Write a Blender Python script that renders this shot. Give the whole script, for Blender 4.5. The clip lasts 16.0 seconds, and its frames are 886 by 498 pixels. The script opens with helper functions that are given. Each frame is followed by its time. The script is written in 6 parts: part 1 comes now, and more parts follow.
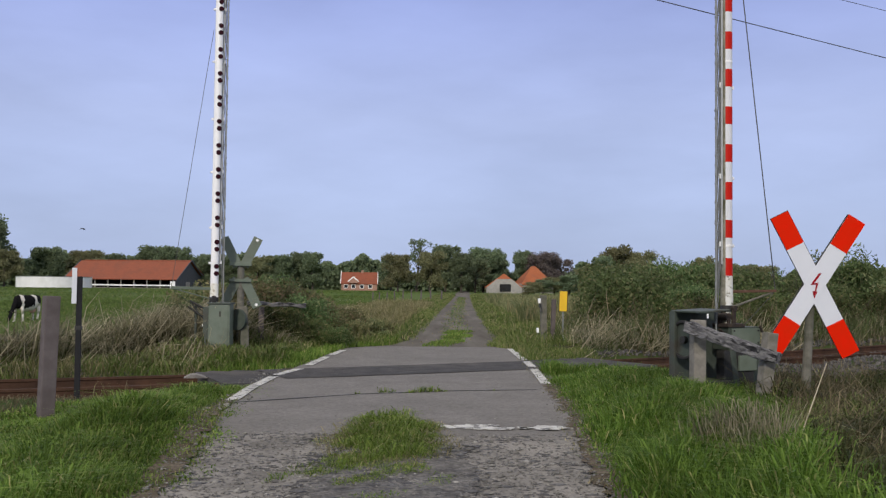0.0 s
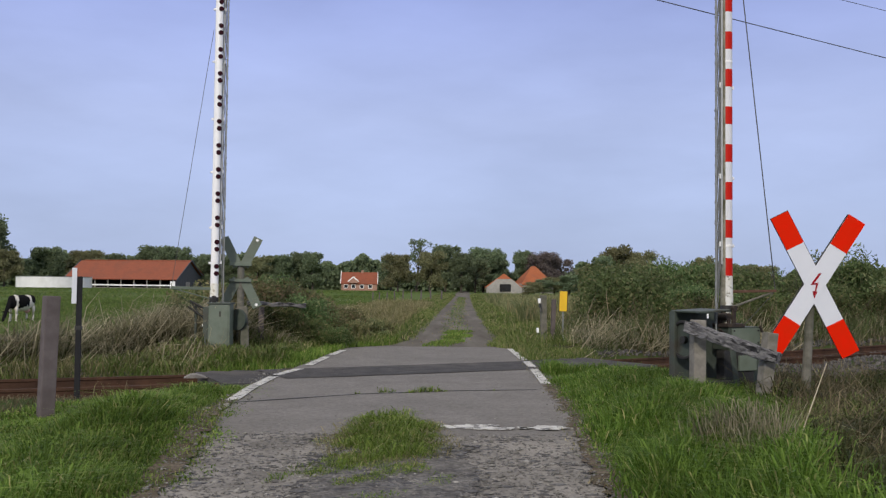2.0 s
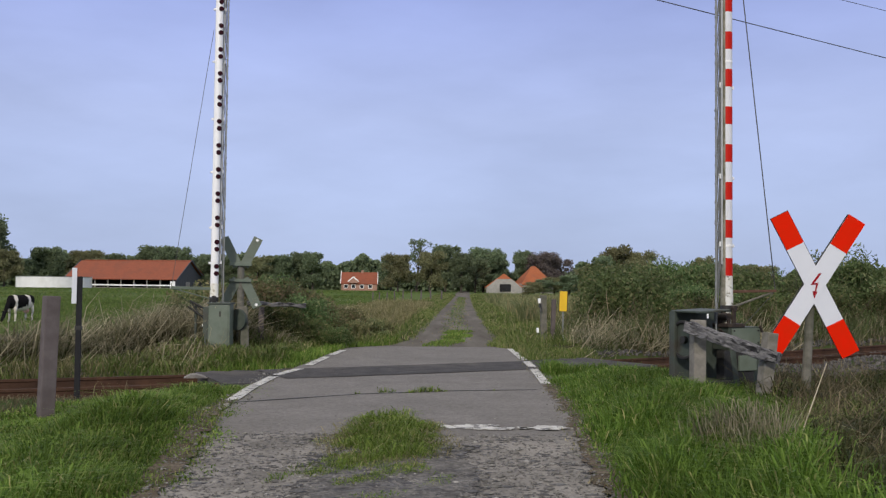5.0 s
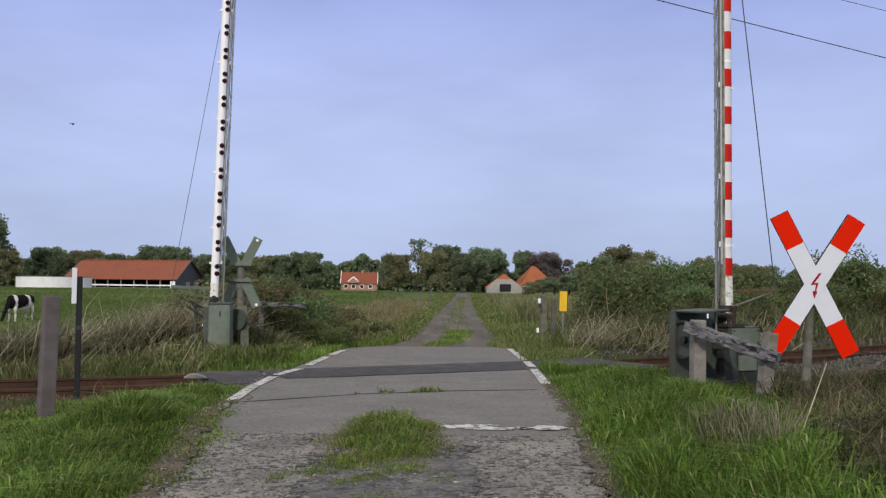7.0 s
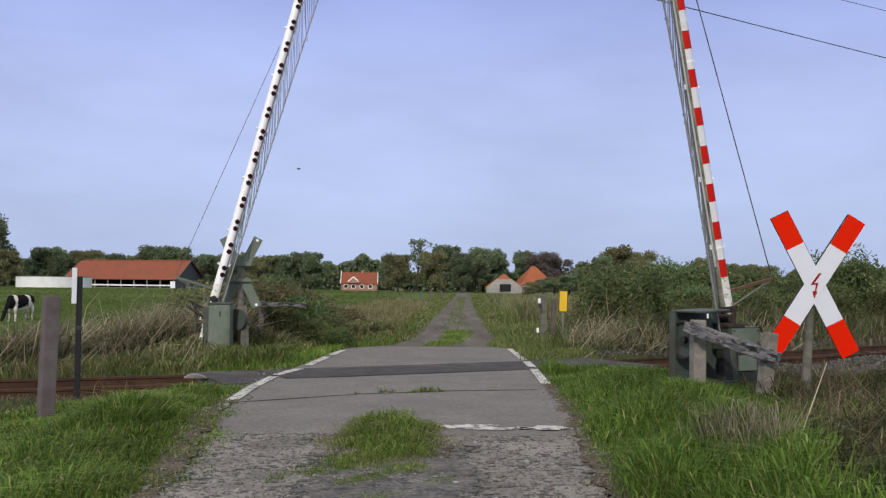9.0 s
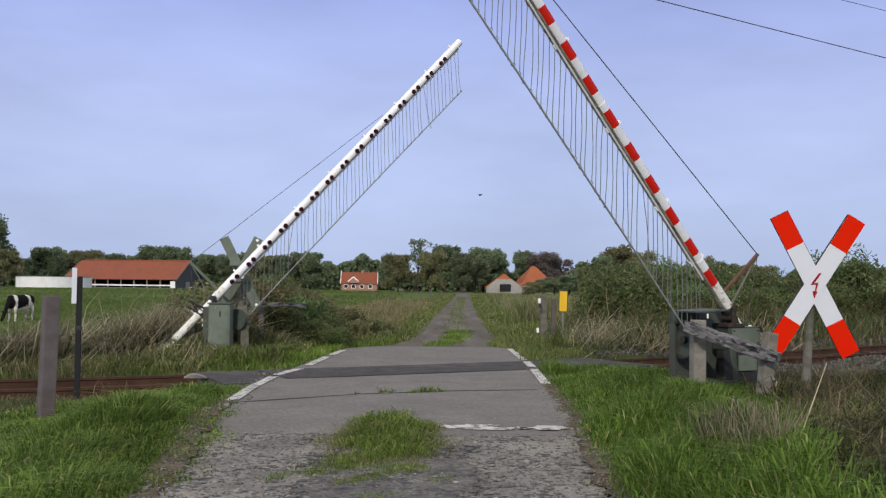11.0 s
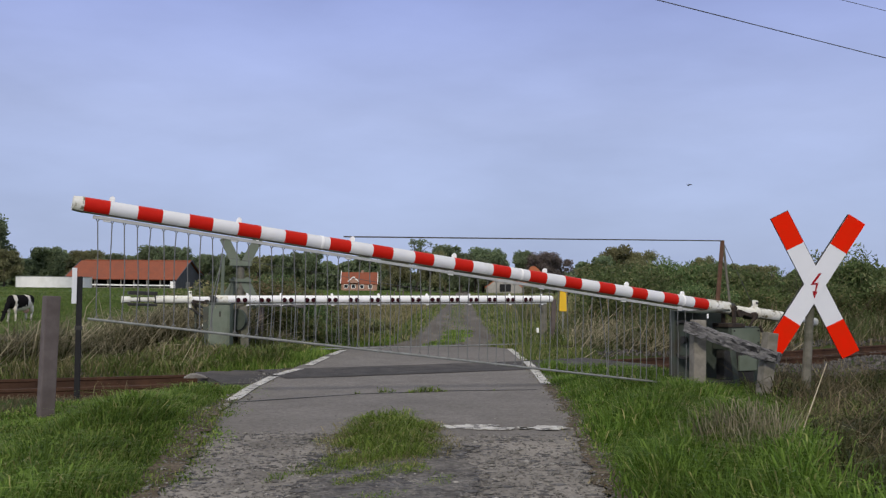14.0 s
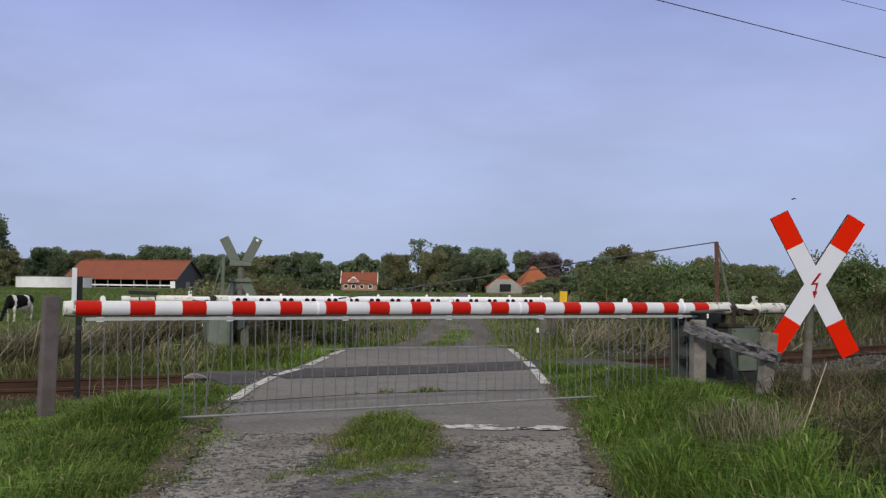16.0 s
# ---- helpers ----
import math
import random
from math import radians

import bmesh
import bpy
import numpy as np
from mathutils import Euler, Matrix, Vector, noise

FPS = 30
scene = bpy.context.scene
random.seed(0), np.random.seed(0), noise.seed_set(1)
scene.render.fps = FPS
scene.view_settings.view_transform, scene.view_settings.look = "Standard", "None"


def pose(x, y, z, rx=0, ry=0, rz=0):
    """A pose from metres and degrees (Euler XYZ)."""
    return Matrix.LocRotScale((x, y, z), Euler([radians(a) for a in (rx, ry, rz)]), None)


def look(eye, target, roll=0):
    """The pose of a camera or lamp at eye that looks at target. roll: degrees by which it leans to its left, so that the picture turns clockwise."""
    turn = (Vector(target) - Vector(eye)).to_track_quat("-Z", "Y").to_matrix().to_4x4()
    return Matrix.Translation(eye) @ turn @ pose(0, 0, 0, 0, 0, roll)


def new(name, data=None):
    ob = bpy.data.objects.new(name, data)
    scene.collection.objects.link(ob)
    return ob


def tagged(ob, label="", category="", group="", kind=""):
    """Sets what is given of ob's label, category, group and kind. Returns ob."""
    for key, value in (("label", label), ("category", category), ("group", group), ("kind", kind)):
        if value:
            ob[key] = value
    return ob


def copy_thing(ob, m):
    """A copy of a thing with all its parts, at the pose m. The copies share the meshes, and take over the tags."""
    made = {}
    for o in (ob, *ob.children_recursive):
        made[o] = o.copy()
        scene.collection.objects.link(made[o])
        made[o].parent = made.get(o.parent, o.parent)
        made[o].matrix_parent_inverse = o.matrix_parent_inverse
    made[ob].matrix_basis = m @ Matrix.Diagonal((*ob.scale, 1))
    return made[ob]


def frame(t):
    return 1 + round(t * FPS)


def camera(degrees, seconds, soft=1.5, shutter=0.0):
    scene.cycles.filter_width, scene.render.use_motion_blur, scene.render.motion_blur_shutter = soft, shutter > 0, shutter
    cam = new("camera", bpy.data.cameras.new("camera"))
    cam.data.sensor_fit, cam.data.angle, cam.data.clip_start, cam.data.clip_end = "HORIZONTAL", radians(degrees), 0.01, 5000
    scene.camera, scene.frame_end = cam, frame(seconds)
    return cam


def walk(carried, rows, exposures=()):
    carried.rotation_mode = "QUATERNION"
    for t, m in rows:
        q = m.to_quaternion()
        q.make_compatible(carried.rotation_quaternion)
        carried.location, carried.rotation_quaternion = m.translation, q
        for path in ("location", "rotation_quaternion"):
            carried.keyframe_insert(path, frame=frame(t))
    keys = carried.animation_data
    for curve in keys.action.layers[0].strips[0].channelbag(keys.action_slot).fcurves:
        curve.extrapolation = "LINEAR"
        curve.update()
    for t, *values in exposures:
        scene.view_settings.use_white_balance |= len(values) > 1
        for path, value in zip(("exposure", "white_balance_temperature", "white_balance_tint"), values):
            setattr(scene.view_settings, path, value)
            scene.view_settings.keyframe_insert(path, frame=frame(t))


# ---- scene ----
EYE = (0.0, 0.0, 1.45)
cam = camera(49.2, 16.0, soft=1.3)
VIEW = look(EYE, (0.0, 100.0, 1.45 + 100.0 * math.tan(radians(2.263))), 0.619)
walk(cam, [(0.0, VIEW), (16.0, VIEW)], exposures=[(0.0, -0.08), (7.0, -0.04), (9.0, 0.0), (12.0, -0.04), (14.0, -0.18), (16.0, -0.21)])

# ---- sky and sun: thin high cloud, hazy sun from behind ----
world = bpy.data.worlds.new("world")
scene.world = world
world.use_nodes = True
wn, wl = world.node_tree.nodes, world.node_tree.links
bg = wn["Background"]
sky = wn.new("ShaderNodeTexSky")
sky.sky_type = "NISHITA"
sky.sun_disc = False
sky.sun_elevation = radians(26)
sky.sun_rotation = radians(193.5)
sky.air_density, sky.dust_density, sky.ozone_density = 1.0, 1.5, 1.5
sgain = wn.new("ShaderNodeVectorMath")
sgain.operation = "SCALE"
sgain.inputs[3].default_value = 0.085
wl.new(sky.outputs[0], sgain.inputs[0])
wco = wn.new("ShaderNodeTexCoord")
wsep = wn.new("ShaderNodeSeparateXYZ")
wl.new(wco.outputs["Generated"], wsep.inputs[0])
wramp = wn.new("ShaderNodeValToRGB")
wramp.color_ramp.elements[0].position = 0.0
wramp.color_ramp.elements[0].color = (0.48, 0.585, 0.88, 1)
wramp.color_ramp.elements[1].position = 1.0
wramp.color_ramp.elements[1].color = (1.05, 1.02, 0.98, 1)
for place, tint in ((0.17, (0.54, 0.63, 1.0, 1)), (0.30, (0.395, 0.472, 0.90, 1)), (0.55, (0.95, 0.94, 0.96, 1))):
    wramp.color_ramp.elements.new(place).color = tint
wl.new(wsep.outputs[2], wramp.inputs[0])
wmap = wn.new("ShaderNodeMapping")
wmap.inputs["Scale"].default_value = (1.4, 1.4, 4.5)
wmap.inputs["Rotation"].default_value = (0.0, 0.7, 0.4)
wl.new(wco.outputs["Generated"], wmap.inputs[0])
wnoise = wn.new("ShaderNodeTexNoise")
wnoise.inputs["Scale"].default_value = 1.7
wnoise.inputs["Detail"].default_value = 6
wnoise.inputs["Roughness"].default_value = 0.55
wl.new(wmap.outputs[0], wnoise.inputs["Vector"])
wcl = wn.new("ShaderNodeMapRange")
wcl.inputs[1].default_value, wcl.inputs[2].default_value = 0.35, 0.7
wcl.inputs[3].default_value, wcl.inputs[4].default_value = 0.87, 1.10
wl.new(wnoise.outputs[0], wcl.inputs[0])
wmul = wn.new("ShaderNodeVectorMath")
wmul.operation = "SCALE"
wl.new(wramp.outputs[0], wmul.inputs[0])
wl.new(wcl.outputs[0], wmul.inputs[3])
wmix = wn.new("ShaderNodeMix")
wmix.data_type = "RGBA"
wmix.inputs[0].default_value = 0.85
wl.new(sgain.outputs[0], wmix.inputs[6])
wl.new(wmul.outputs[0], wmix.inputs[7])
wl.new(wmix.outputs[2], bg.inputs[0])
bg.inputs[1].default_value = 1.0

sun = new("sun", bpy.data.lights.new("sun", "SUN"))
sun.data.energy = 2.0
sun.data.angle = radians(0.9)
sun.data.color = (1.0, 0.92, 0.80)
sun.matrix_world = look((-12, -50, 25), (0, 0, 0))


# ---- materials ----
def mat(name, c1, c2, scale=8.0, rough=0.8, bump=0.0, bscale=40.0, metal=0.0, c3=None, s3=1.2, island=0.0, obj=0.0,
        coords="Object", detail=6, cut=(0.35, 0.65), cut3=(0.5, 0.68), rocky=0.0, spec=0.4, stretch=None, rockamp=0.25):
    m = bpy.data.materials.new(name)
    m.use_nodes = True
    n, l = m.node_tree.nodes, m.node_tree.links
    b = n["Principled BSDF"]
    b.inputs["Roughness"].default_value = rough
    b.inputs["Metallic"].default_value = metal
    b.inputs["Specular IOR Level"].default_value = spec
    co = n.new("ShaderNodeTexCoord")
    grain = n.new("ShaderNodeMapping")
    grain.inputs["Scale"].default_value = stretch or (1, 1, 1)
    l.new(co.outputs[coords], grain.inputs[0])

    def tex(s, d):
        t = n.new("ShaderNodeTexNoise")
        t.inputs["Scale"].default_value = s
        t.inputs["Detail"].default_value = d
        t.inputs["Roughness"].default_value = 0.6
        l.new(grain.outputs[0], t.inputs["Vector"])
        return t

    def blend(fac, a, bb):
        x = n.new("ShaderNodeMix")
        x.data_type = "RGBA"
        for v, k in ((fac, 0), (a, 6), (bb, 7)):
            if isinstance(v, tuple):
                x.inputs[k].default_value = (*v, 1)
            else:
                l.new(v, x.inputs[k])
        return x.outputs[2]

    def span(v, lo, hi, a=0.0, z=1.0):
        r = n.new("ShaderNodeMapRange")
        r.inputs[1].default_value, r.inputs[2].default_value = lo, hi
        r.inputs[3].default_value, r.inputs[4].default_value = a, z
        l.new(v, r.inputs[0])
        return r.outputs[0]

    col = blend(span(tex(scale, detail).outputs[0], *cut), c1, c2)
    if c3:
        col = blend(span(tex(s3, 5).outputs[0], *cut3), col, c3)
    if rocky:
        vo = n.new("ShaderNodeTexVoronoi")
        vo.inputs["Scale"].default_value = rocky
        l.new(co.outputs[coords], vo.inputs["Vector"])
        hv = n.new("ShaderNodeHueSaturation")
        l.new(col, hv.inputs["Color"])
        sp = n.new("ShaderNodeSeparateColor")
        l.new(vo.outputs["Color"], sp.inputs[0])
        l.new(span(sp.outputs[0], 0, 1, 1 - rockamp, 1 + rockamp), hv.inputs["Value"])
        col = hv.outputs[0]
    for kind, amount in (("island", island), ("obj", obj)):
        if amount:
            if kind == "island":
                g = n.new("ShaderNodeNewGeometry").outputs["Random Per Island"]
            else:
                g = n.new("ShaderNodeObjectInfo").outputs["Random"]
            hv = n.new("ShaderNodeHueSaturation")
            l.new(col, hv.inputs["Color"])
            l.new(span(g, 0, 1, 1 - amount, 1 + amount), hv.inputs["Value"])
            col = hv.outputs[0]
    l.new(col, b.inputs["Base Color"])
    if bump:
        bp = n.new("ShaderNodeBump")
        bp.inputs["Strength"].default_value = bump
        bp.inputs["Distance"].default_value = 0.02
        if rocky:
            l.new(span(vo.outputs[0], 0, 0.7, 1, 0), bp.inputs["Height"])
        else:
            l.new(tex(bscale, 4).outputs[0], bp.inputs["Height"])
        l.new(bp.outputs[0], b.inputs["Normal"])
    return m


def leafy(name, dark, light, third=None, mixin=0.5, rough=0.6, shine=0.15, vary=0.0):
    """Foliage: each leaf its own tint, a little light through it."""
    m = bpy.data.materials.new(name)
    m.use_nodes = True
    n, l = m.node_tree.nodes, m.node_tree.links
    b = n["Principled BSDF"]
    g = n.new("ShaderNodeNewGeometry")
    ramp = n.new("ShaderNodeValToRGB")
    e = ramp.color_ramp.elements
    e[0].color, e[1].color = (*dark, 1), (*light, 1)
    if third:
        x = e.new(1.0 - mixin)
        x.color = (*light, 1)
        e[-1].color = (*third, 1)
    l.new(g.outputs["Random Per Island"], ramp.inputs[0])
    co = n.new("ShaderNodeTexCoord")
    t = n.new("ShaderNodeTexNoise")
    t.inputs["Scale"].default_value = 0.6
    t.inputs["Detail"].default_value = 3
    l.new(co.outputs["Object"], t.inputs["Vector"])
    hv = n.new("ShaderNodeHueSaturation")
    r = n.new("ShaderNodeMapRange")
    r.inputs[1].default_value, r.inputs[2].default_value = 0.3, 0.7
    r.inputs[3].default_value, r.inputs[4].default_value = 0.7, 1.3
    l.new(t.outputs[0], r.inputs[0])
    l.new(r.outputs[0], hv.inputs["Value"])
    l.new(ramp.outputs[0], hv.inputs["Color"])
    if vary:
        info = n.new("ShaderNodeObjectInfo")
        own = n.new("ShaderNodeMapRange")
        own.inputs[3].default_value, own.inputs[4].default_value = 1 - vary, 1 + vary
        l.new(info.outputs["Random"], own.inputs[0])
        both = n.new("ShaderNodeMath")
        both.operation = "MULTIPLY"
        l.new(r.outputs[0], both.inputs[0])
        l.new(own.outputs[0], both.inputs[1])
        l.new(both.outputs[0], hv.inputs["Value"])
        hue = n.new("ShaderNodeMapRange")
        hue.inputs[3].default_value, hue.inputs[4].default_value = 0.5 - 0.05 * vary, 0.5 + 0.09 * vary
        l.new(info.outputs["Random"], hue.inputs[0])
        l.new(hue.outputs[0], hv.inputs["Hue"])
    l.new(hv.outputs[0], b.inputs["Base Color"])
    b.inputs["Roughness"].default_value = rough
    b.inputs["Specular IOR Level"].default_value = shine
    tr = n.new("ShaderNodeBsdfTranslucent")
    l.new(hv.outputs[0], tr.inputs[0])
    mx = n.new("ShaderNodeMixShader")
    mx.inputs[0].default_value = 0.38
    l.new(b.outputs[0], mx.inputs[1])
    l.new(tr.outputs[0], mx.inputs[2])
    l.new(mx.outputs[0], n["Material Output"].inputs[0])
    return m


M_SOIL = mat("soil_and_turf", (0.035, 0.06, 0.014), (0.06, 0.05, 0.026), 1.5, 0.95, 0.5, 30, c3=(0.05, 0.08, 0.018), s3=0.2, spec=0.08)
M_FIELD = mat("meadow", (0.062, 0.10, 0.024), (0.10, 0.145, 0.04), 0.25, 0.95, 0.3, 5, c3=(0.12, 0.135, 0.05), s3=0.05, spec=0.05)
M_ASPHALT = mat("worn_asphalt", (0.168, 0.158, 0.150), (0.208, 0.196, 0.186), 1.6, 0.9, 0.3, 130, c3=(0.132, 0.124, 0.116), s3=0.8, cut3=(0.52, 0.78), rocky=34, spec=0.08, rockamp=0.17)
M_PANEL = mat("dark_crossing_asphalt", (0.058, 0.056, 0.058), (0.092, 0.088, 0.088), 4.0, 0.9, 0.35, 140, c3=(0.13, 0.118, 0.11), s3=0.7, cut3=(0.52, 0.72), spec=0.08)
M_RUBBLE = mat("broken_road", (0.205, 0.192, 0.178), (0.29, 0.27, 0.246), 1.3, 0.95, 0.4, 60, c3=(0.155, 0.145, 0.134), s3=1.1, cut3=(0.5, 0.66), rocky=38, spec=0.06, rockamp=0.14)
M_DARKSTONE = mat("embedded_dark_stone", (0.065, 0.065, 0.07), (0.12, 0.118, 0.12), 9, 0.9, 0.3, 60, island=0.45)
M_LANE = mat("lane_dirt", (0.105, 0.094, 0.082), (0.195, 0.18, 0.162), 1.6, 0.95, 0.3, 30, c3=(0.085, 0.075, 0.06), s3=1.1, cut=(0.28, 0.72), cut3=(0.42, 0.74), spec=0.05, stretch=(1, 0.10, 1))
M_DIRT = mat("brown_roadside_dirt", (0.105, 0.083, 0.062), (0.17, 0.142, 0.112), 5, 0.95, 0.8, 50, c3=(0.07, 0.066, 0.036), s3=2.2, rocky=45, spec=0.05, rockamp=0.18)
M_GRAVEL = mat("dark_gravel", (0.115, 0.109, 0.105), (0.185, 0.174, 0.164), 4.0, 0.95, 0.7, 60, c3=(0.075, 0.072, 0.072), s3=5, cut3=(0.5, 0.66), rocky=30, spec=0.06)
M_LINE = mat("worn_white_line", (0.62, 0.61, 0.58), (0.45, 0.44, 0.42), 9, 0.8, 0.3, 80, c3=(0.17, 0.165, 0.16), s3=7.0, cut3=(0.53, 0.58))
M_RUST = mat("rusty_rail", (0.052, 0.029, 0.019), (0.09, 0.048, 0.03), 6, 0.85, 0.3, 50, c3=(0.034, 0.021, 0.015), s3=1.5, spec=0.15)
M_BALLAST = mat("ballast", (0.10, 0.09, 0.08), (0.18, 0.16, 0.14), 3, 0.95, 0.9, 30, c3=(0.07, 0.07, 0.045), s3=0.6, rocky=18, spec=0.08)
M_STONE = mat("ballast_stone", (0.055, 0.052, 0.05), (0.125, 0.115, 0.108), 5, 0.95, 0.3, 60, island=0.4)
M_WHITE = mat("white_paint", (0.92, 0.92, 0.92), (0.87, 0.875, 0.87), 5, 0.45, 0.1, 60, c3=(0.74, 0.75, 0.72), s3=2.3, cut3=(0.62, 0.76))
M_PALE = mat("pale_white_paint", (0.66, 0.675, 0.71), (0.72, 0.73, 0.75), 5, 0.5, 0.1, 60, c3=(0.52, 0.53, 0.52), s3=2.3, cut3=(0.60, 0.74), spec=0.25)
M_RED = mat("red_paint", (0.50, 0.012, 0.006), (0.55, 0.017, 0.008), 5, 0.45, 0.1, 60, c3=(0.40, 0.022, 0.014), s3=2.2, cut3=(0.6, 0.74), spec=0.12)
# olive grime of the boom undersides, with their shade mixed into the colour
M_GRIME_SHADE = mat("grimy_paint", (0.13, 0.125, 0.085), (0.33, 0.31, 0.25), 9, 0.85, 0.3, 50, c3=(0.085, 0.085, 0.05), s3=4.0)
M_LICHEN = mat("lichen_stained_paint", (0.76, 0.77, 0.75), (0.62, 0.61, 0.54), 9, 0.8, 0.3, 50, c3=(0.17, 0.15, 0.09), s3=14, cut3=(0.53, 0.63))
M_CREAM = mat("yellowed_white_paint", (0.84, 0.84, 0.78), (0.76, 0.75, 0.66), 9, 0.6, 0.2, 50, c3=(0.36, 0.30, 0.2), s3=9, cut3=(0.58, 0.7))
M_REFLECT = mat("dark_red_reflector", (0.022, 0.002, 0.004), (0.035, 0.003, 0.006), 20, 0.4, spec=0.2)
M_GREEN = mat("green_grey_paint", (0.115, 0.145, 0.11), (0.155, 0.185, 0.145), 4, 0.55, 0.12, 40, c3=(0.085, 0.10, 0.07), s3=2.0)
M_DKGREEN = mat("dark_green_paint", (0.046, 0.060, 0.048), (0.075, 0.090, 0.074), 5, 0.6, 0.15, 40, c3=(0.05, 0.042, 0.034), s3=2.5)
M_GALV = mat("galvanised_steel", (0.30, 0.31, 0.30), (0.21, 0.22, 0.21), 9, 0.55, 0.1, 60, metal=0.3)
M_BLACK = mat("black_iron", (0.018, 0.018, 0.018), (0.035, 0.033, 0.03), 8, 0.55, 0.2, 40)
M_LEVER = mat("rusty_black_iron", (0.022, 0.019, 0.017), (0.055, 0.038, 0.028), 12, 0.8, 0.3, 40)
M_RUSTPOLE = mat("rust_brown_steel", (0.10, 0.05, 0.03), (0.15, 0.08, 0.05), 8, 0.8, 0.2, 50)
M_CONC = mat("weathered_concrete", (0.185, 0.172, 0.150), (0.285, 0.265, 0.23), 6, 0.9, 0.4, 60, c3=(0.12, 0.115, 0.085), s3=2.8, cut3=(0.46, 0.66))
M_POST = mat("brown_grey_post", (0.095, 0.078, 0.076), (0.14, 0.118, 0.116), 5, 0.85, 0.3, 40, c3=(0.075, 0.06, 0.058), s3=2)
M_OLDPOST = mat("grey_weathered_post", (0.12, 0.115, 0.095), (0.19, 0.18, 0.15), 7, 0.9, 0.5, 40, c3=(0.08, 0.085, 0.055), s3=3)
M_RODS = mat("dull_zinc", (0.13, 0.135, 0.14), (0.20, 0.205, 0.20), 9, 0.55, metal=0.2)
M_RAILZINC = mat("pale_zinc_rail", (0.42, 0.43, 0.43), (0.54, 0.55, 0.54), 7, 0.5, 0.1, 60, metal=0.1)
M_OLDWOOD = mat("grey_old_timber", (0.075, 0.073, 0.078), (0.22, 0.215, 0.215), 22, 0.95, 0.9, 30, c3=(0.022, 0.022, 0.024), s3=14, cut3=(0.52, 0.60), stretch=(0.3, 1, 1))
M_SIGN = mat("sign_white", (0.64, 0.66, 0.71), (0.68, 0.70, 0.74), 3, 0.4)
M_SIGNRED = mat("sign_red", (0.72, 0.014, 0.001), (0.66, 0.019, 0.002), 6, 0.7, spec=0.05)
M_FLASH = mat("dark_red_symbol", (0.30, 0.006, 0.012), (0.26, 0.006, 0.016), 6, 0.6, spec=0.1)
M_YELLOW = mat("yellow_plate", (0.80, 0.50, 0.02), (0.74, 0.45, 0.02), 6, 0.5)
M_ROOF = mat("orange_roof_tiles", (0.215, 0.060, 0.031), (0.27, 0.078, 0.038), 2.5, 0.85, 0.5, 12, c3=(0.19, 0.062, 0.036), s3=0.5, cut3=(0.45, 0.75))
M_BARNROOF = mat("bright_orange_roof_tiles", (0.30, 0.088, 0.034), (0.37, 0.115, 0.044), 1.2, 0.85, 0.5, 12, c3=(0.22, 0.075, 0.04), s3=0.6, cut3=(0.5, 0.7))
M_SLATE = mat("dark_gable_boards", (0.07, 0.075, 0.09), (0.10, 0.105, 0.12), 2, 0.8, 0.3, 12)
M_BRICK = mat("pale_red_brick", (0.33, 0.17, 0.12), (0.42, 0.27, 0.21), 3, 0.9, 0.2, 20)
M_BARNGREY = mat("grey_barn_boards", (0.28, 0.27, 0.25), (0.38, 0.36, 0.33), 1.5, 0.9, 0.3, 8)
M_TANK = mat("pale_tank_panels", (0.80, 0.80, 0.79), (0.74, 0.74, 0.72), 0.6, 0.6, c3=(0.68, 0.68, 0.66), s3=0.3)
M_DARK = mat("dark_interior", (0.012, 0.012, 0.014), (0.02, 0.02, 0.022), 1, 0.9)
M_GLASS = mat("dark_window_glass", (0.02, 0.025, 0.03), (0.03, 0.035, 0.04), 3, 0.1)
M_BARK = mat("bark", (0.05, 0.042, 0.032), (0.09, 0.075, 0.06), 4, 0.95, 0.6, 20)
M_COWBLACK = mat("black_hide", (0.006, 0.006, 0.007), (0.012, 0.011, 0.012), 6, 0.95, spec=0.08)
M_COWWHITE = mat("white_hide", (0.70, 0.66, 0.60), (0.60, 0.56, 0.50), 6, 0.8)
M_PINK = mat("pink_udder", (0.55, 0.33, 0.28), (0.5, 0.3, 0.26), 6, 0.7)
M_BIRD = mat("dark_feathers", (0.02, 0.02, 0.025), (0.04, 0.04, 0.045), 20, 0.8)
M_WIRE = mat("copper_wire", (0.06, 0.06, 0.06), (0.09, 0.09, 0.085), 3, 0.6)
M_GRASS = leafy("fresh_grass", (0.062, 0.125, 0.018), (0.215, 0.315, 0.066), (0.38, 0.34, 0.15), 0.12)
M_MEADOW = leafy("meadow_blades", (0.065, 0.105, 0.025), (0.14, 0.20, 0.052), (0.24, 0.235, 0.10), 0.12)
M_DRY = leafy("dry_grass", (0.11, 0.12, 0.042), (0.265, 0.235, 0.12), (0.42, 0.36, 0.22), 0.28)
M_VERGE = leafy("pale_verge_grass", (0.052, 0.115, 0.015), (0.185, 0.285, 0.054), (0.37, 0.34, 0.15), 0.10)
M_BRAMBLE = leafy("bramble_leaves", (0.045, 0.065, 0.022), (0.135, 0.165, 0.062), (0.25, 0.195, 0.105), 0.22, vary=0.35)
M_WEED = leafy("dark_weeds", (0.024, 0.034, 0.012), (0.080, 0.086, 0.034), (0.17, 0.14, 0.08), 0.22)
M_STRAW = leafy("brown_straw", (0.07, 0.062, 0.034), (0.16, 0.13, 0.078), (0.30, 0.245, 0.155), 0.25)
M_TUFT = leafy("tuft_grass", (0.075, 0.125, 0.02), (0.225, 0.315, 0.062), (0.40, 0.37, 0.16), 0.15)
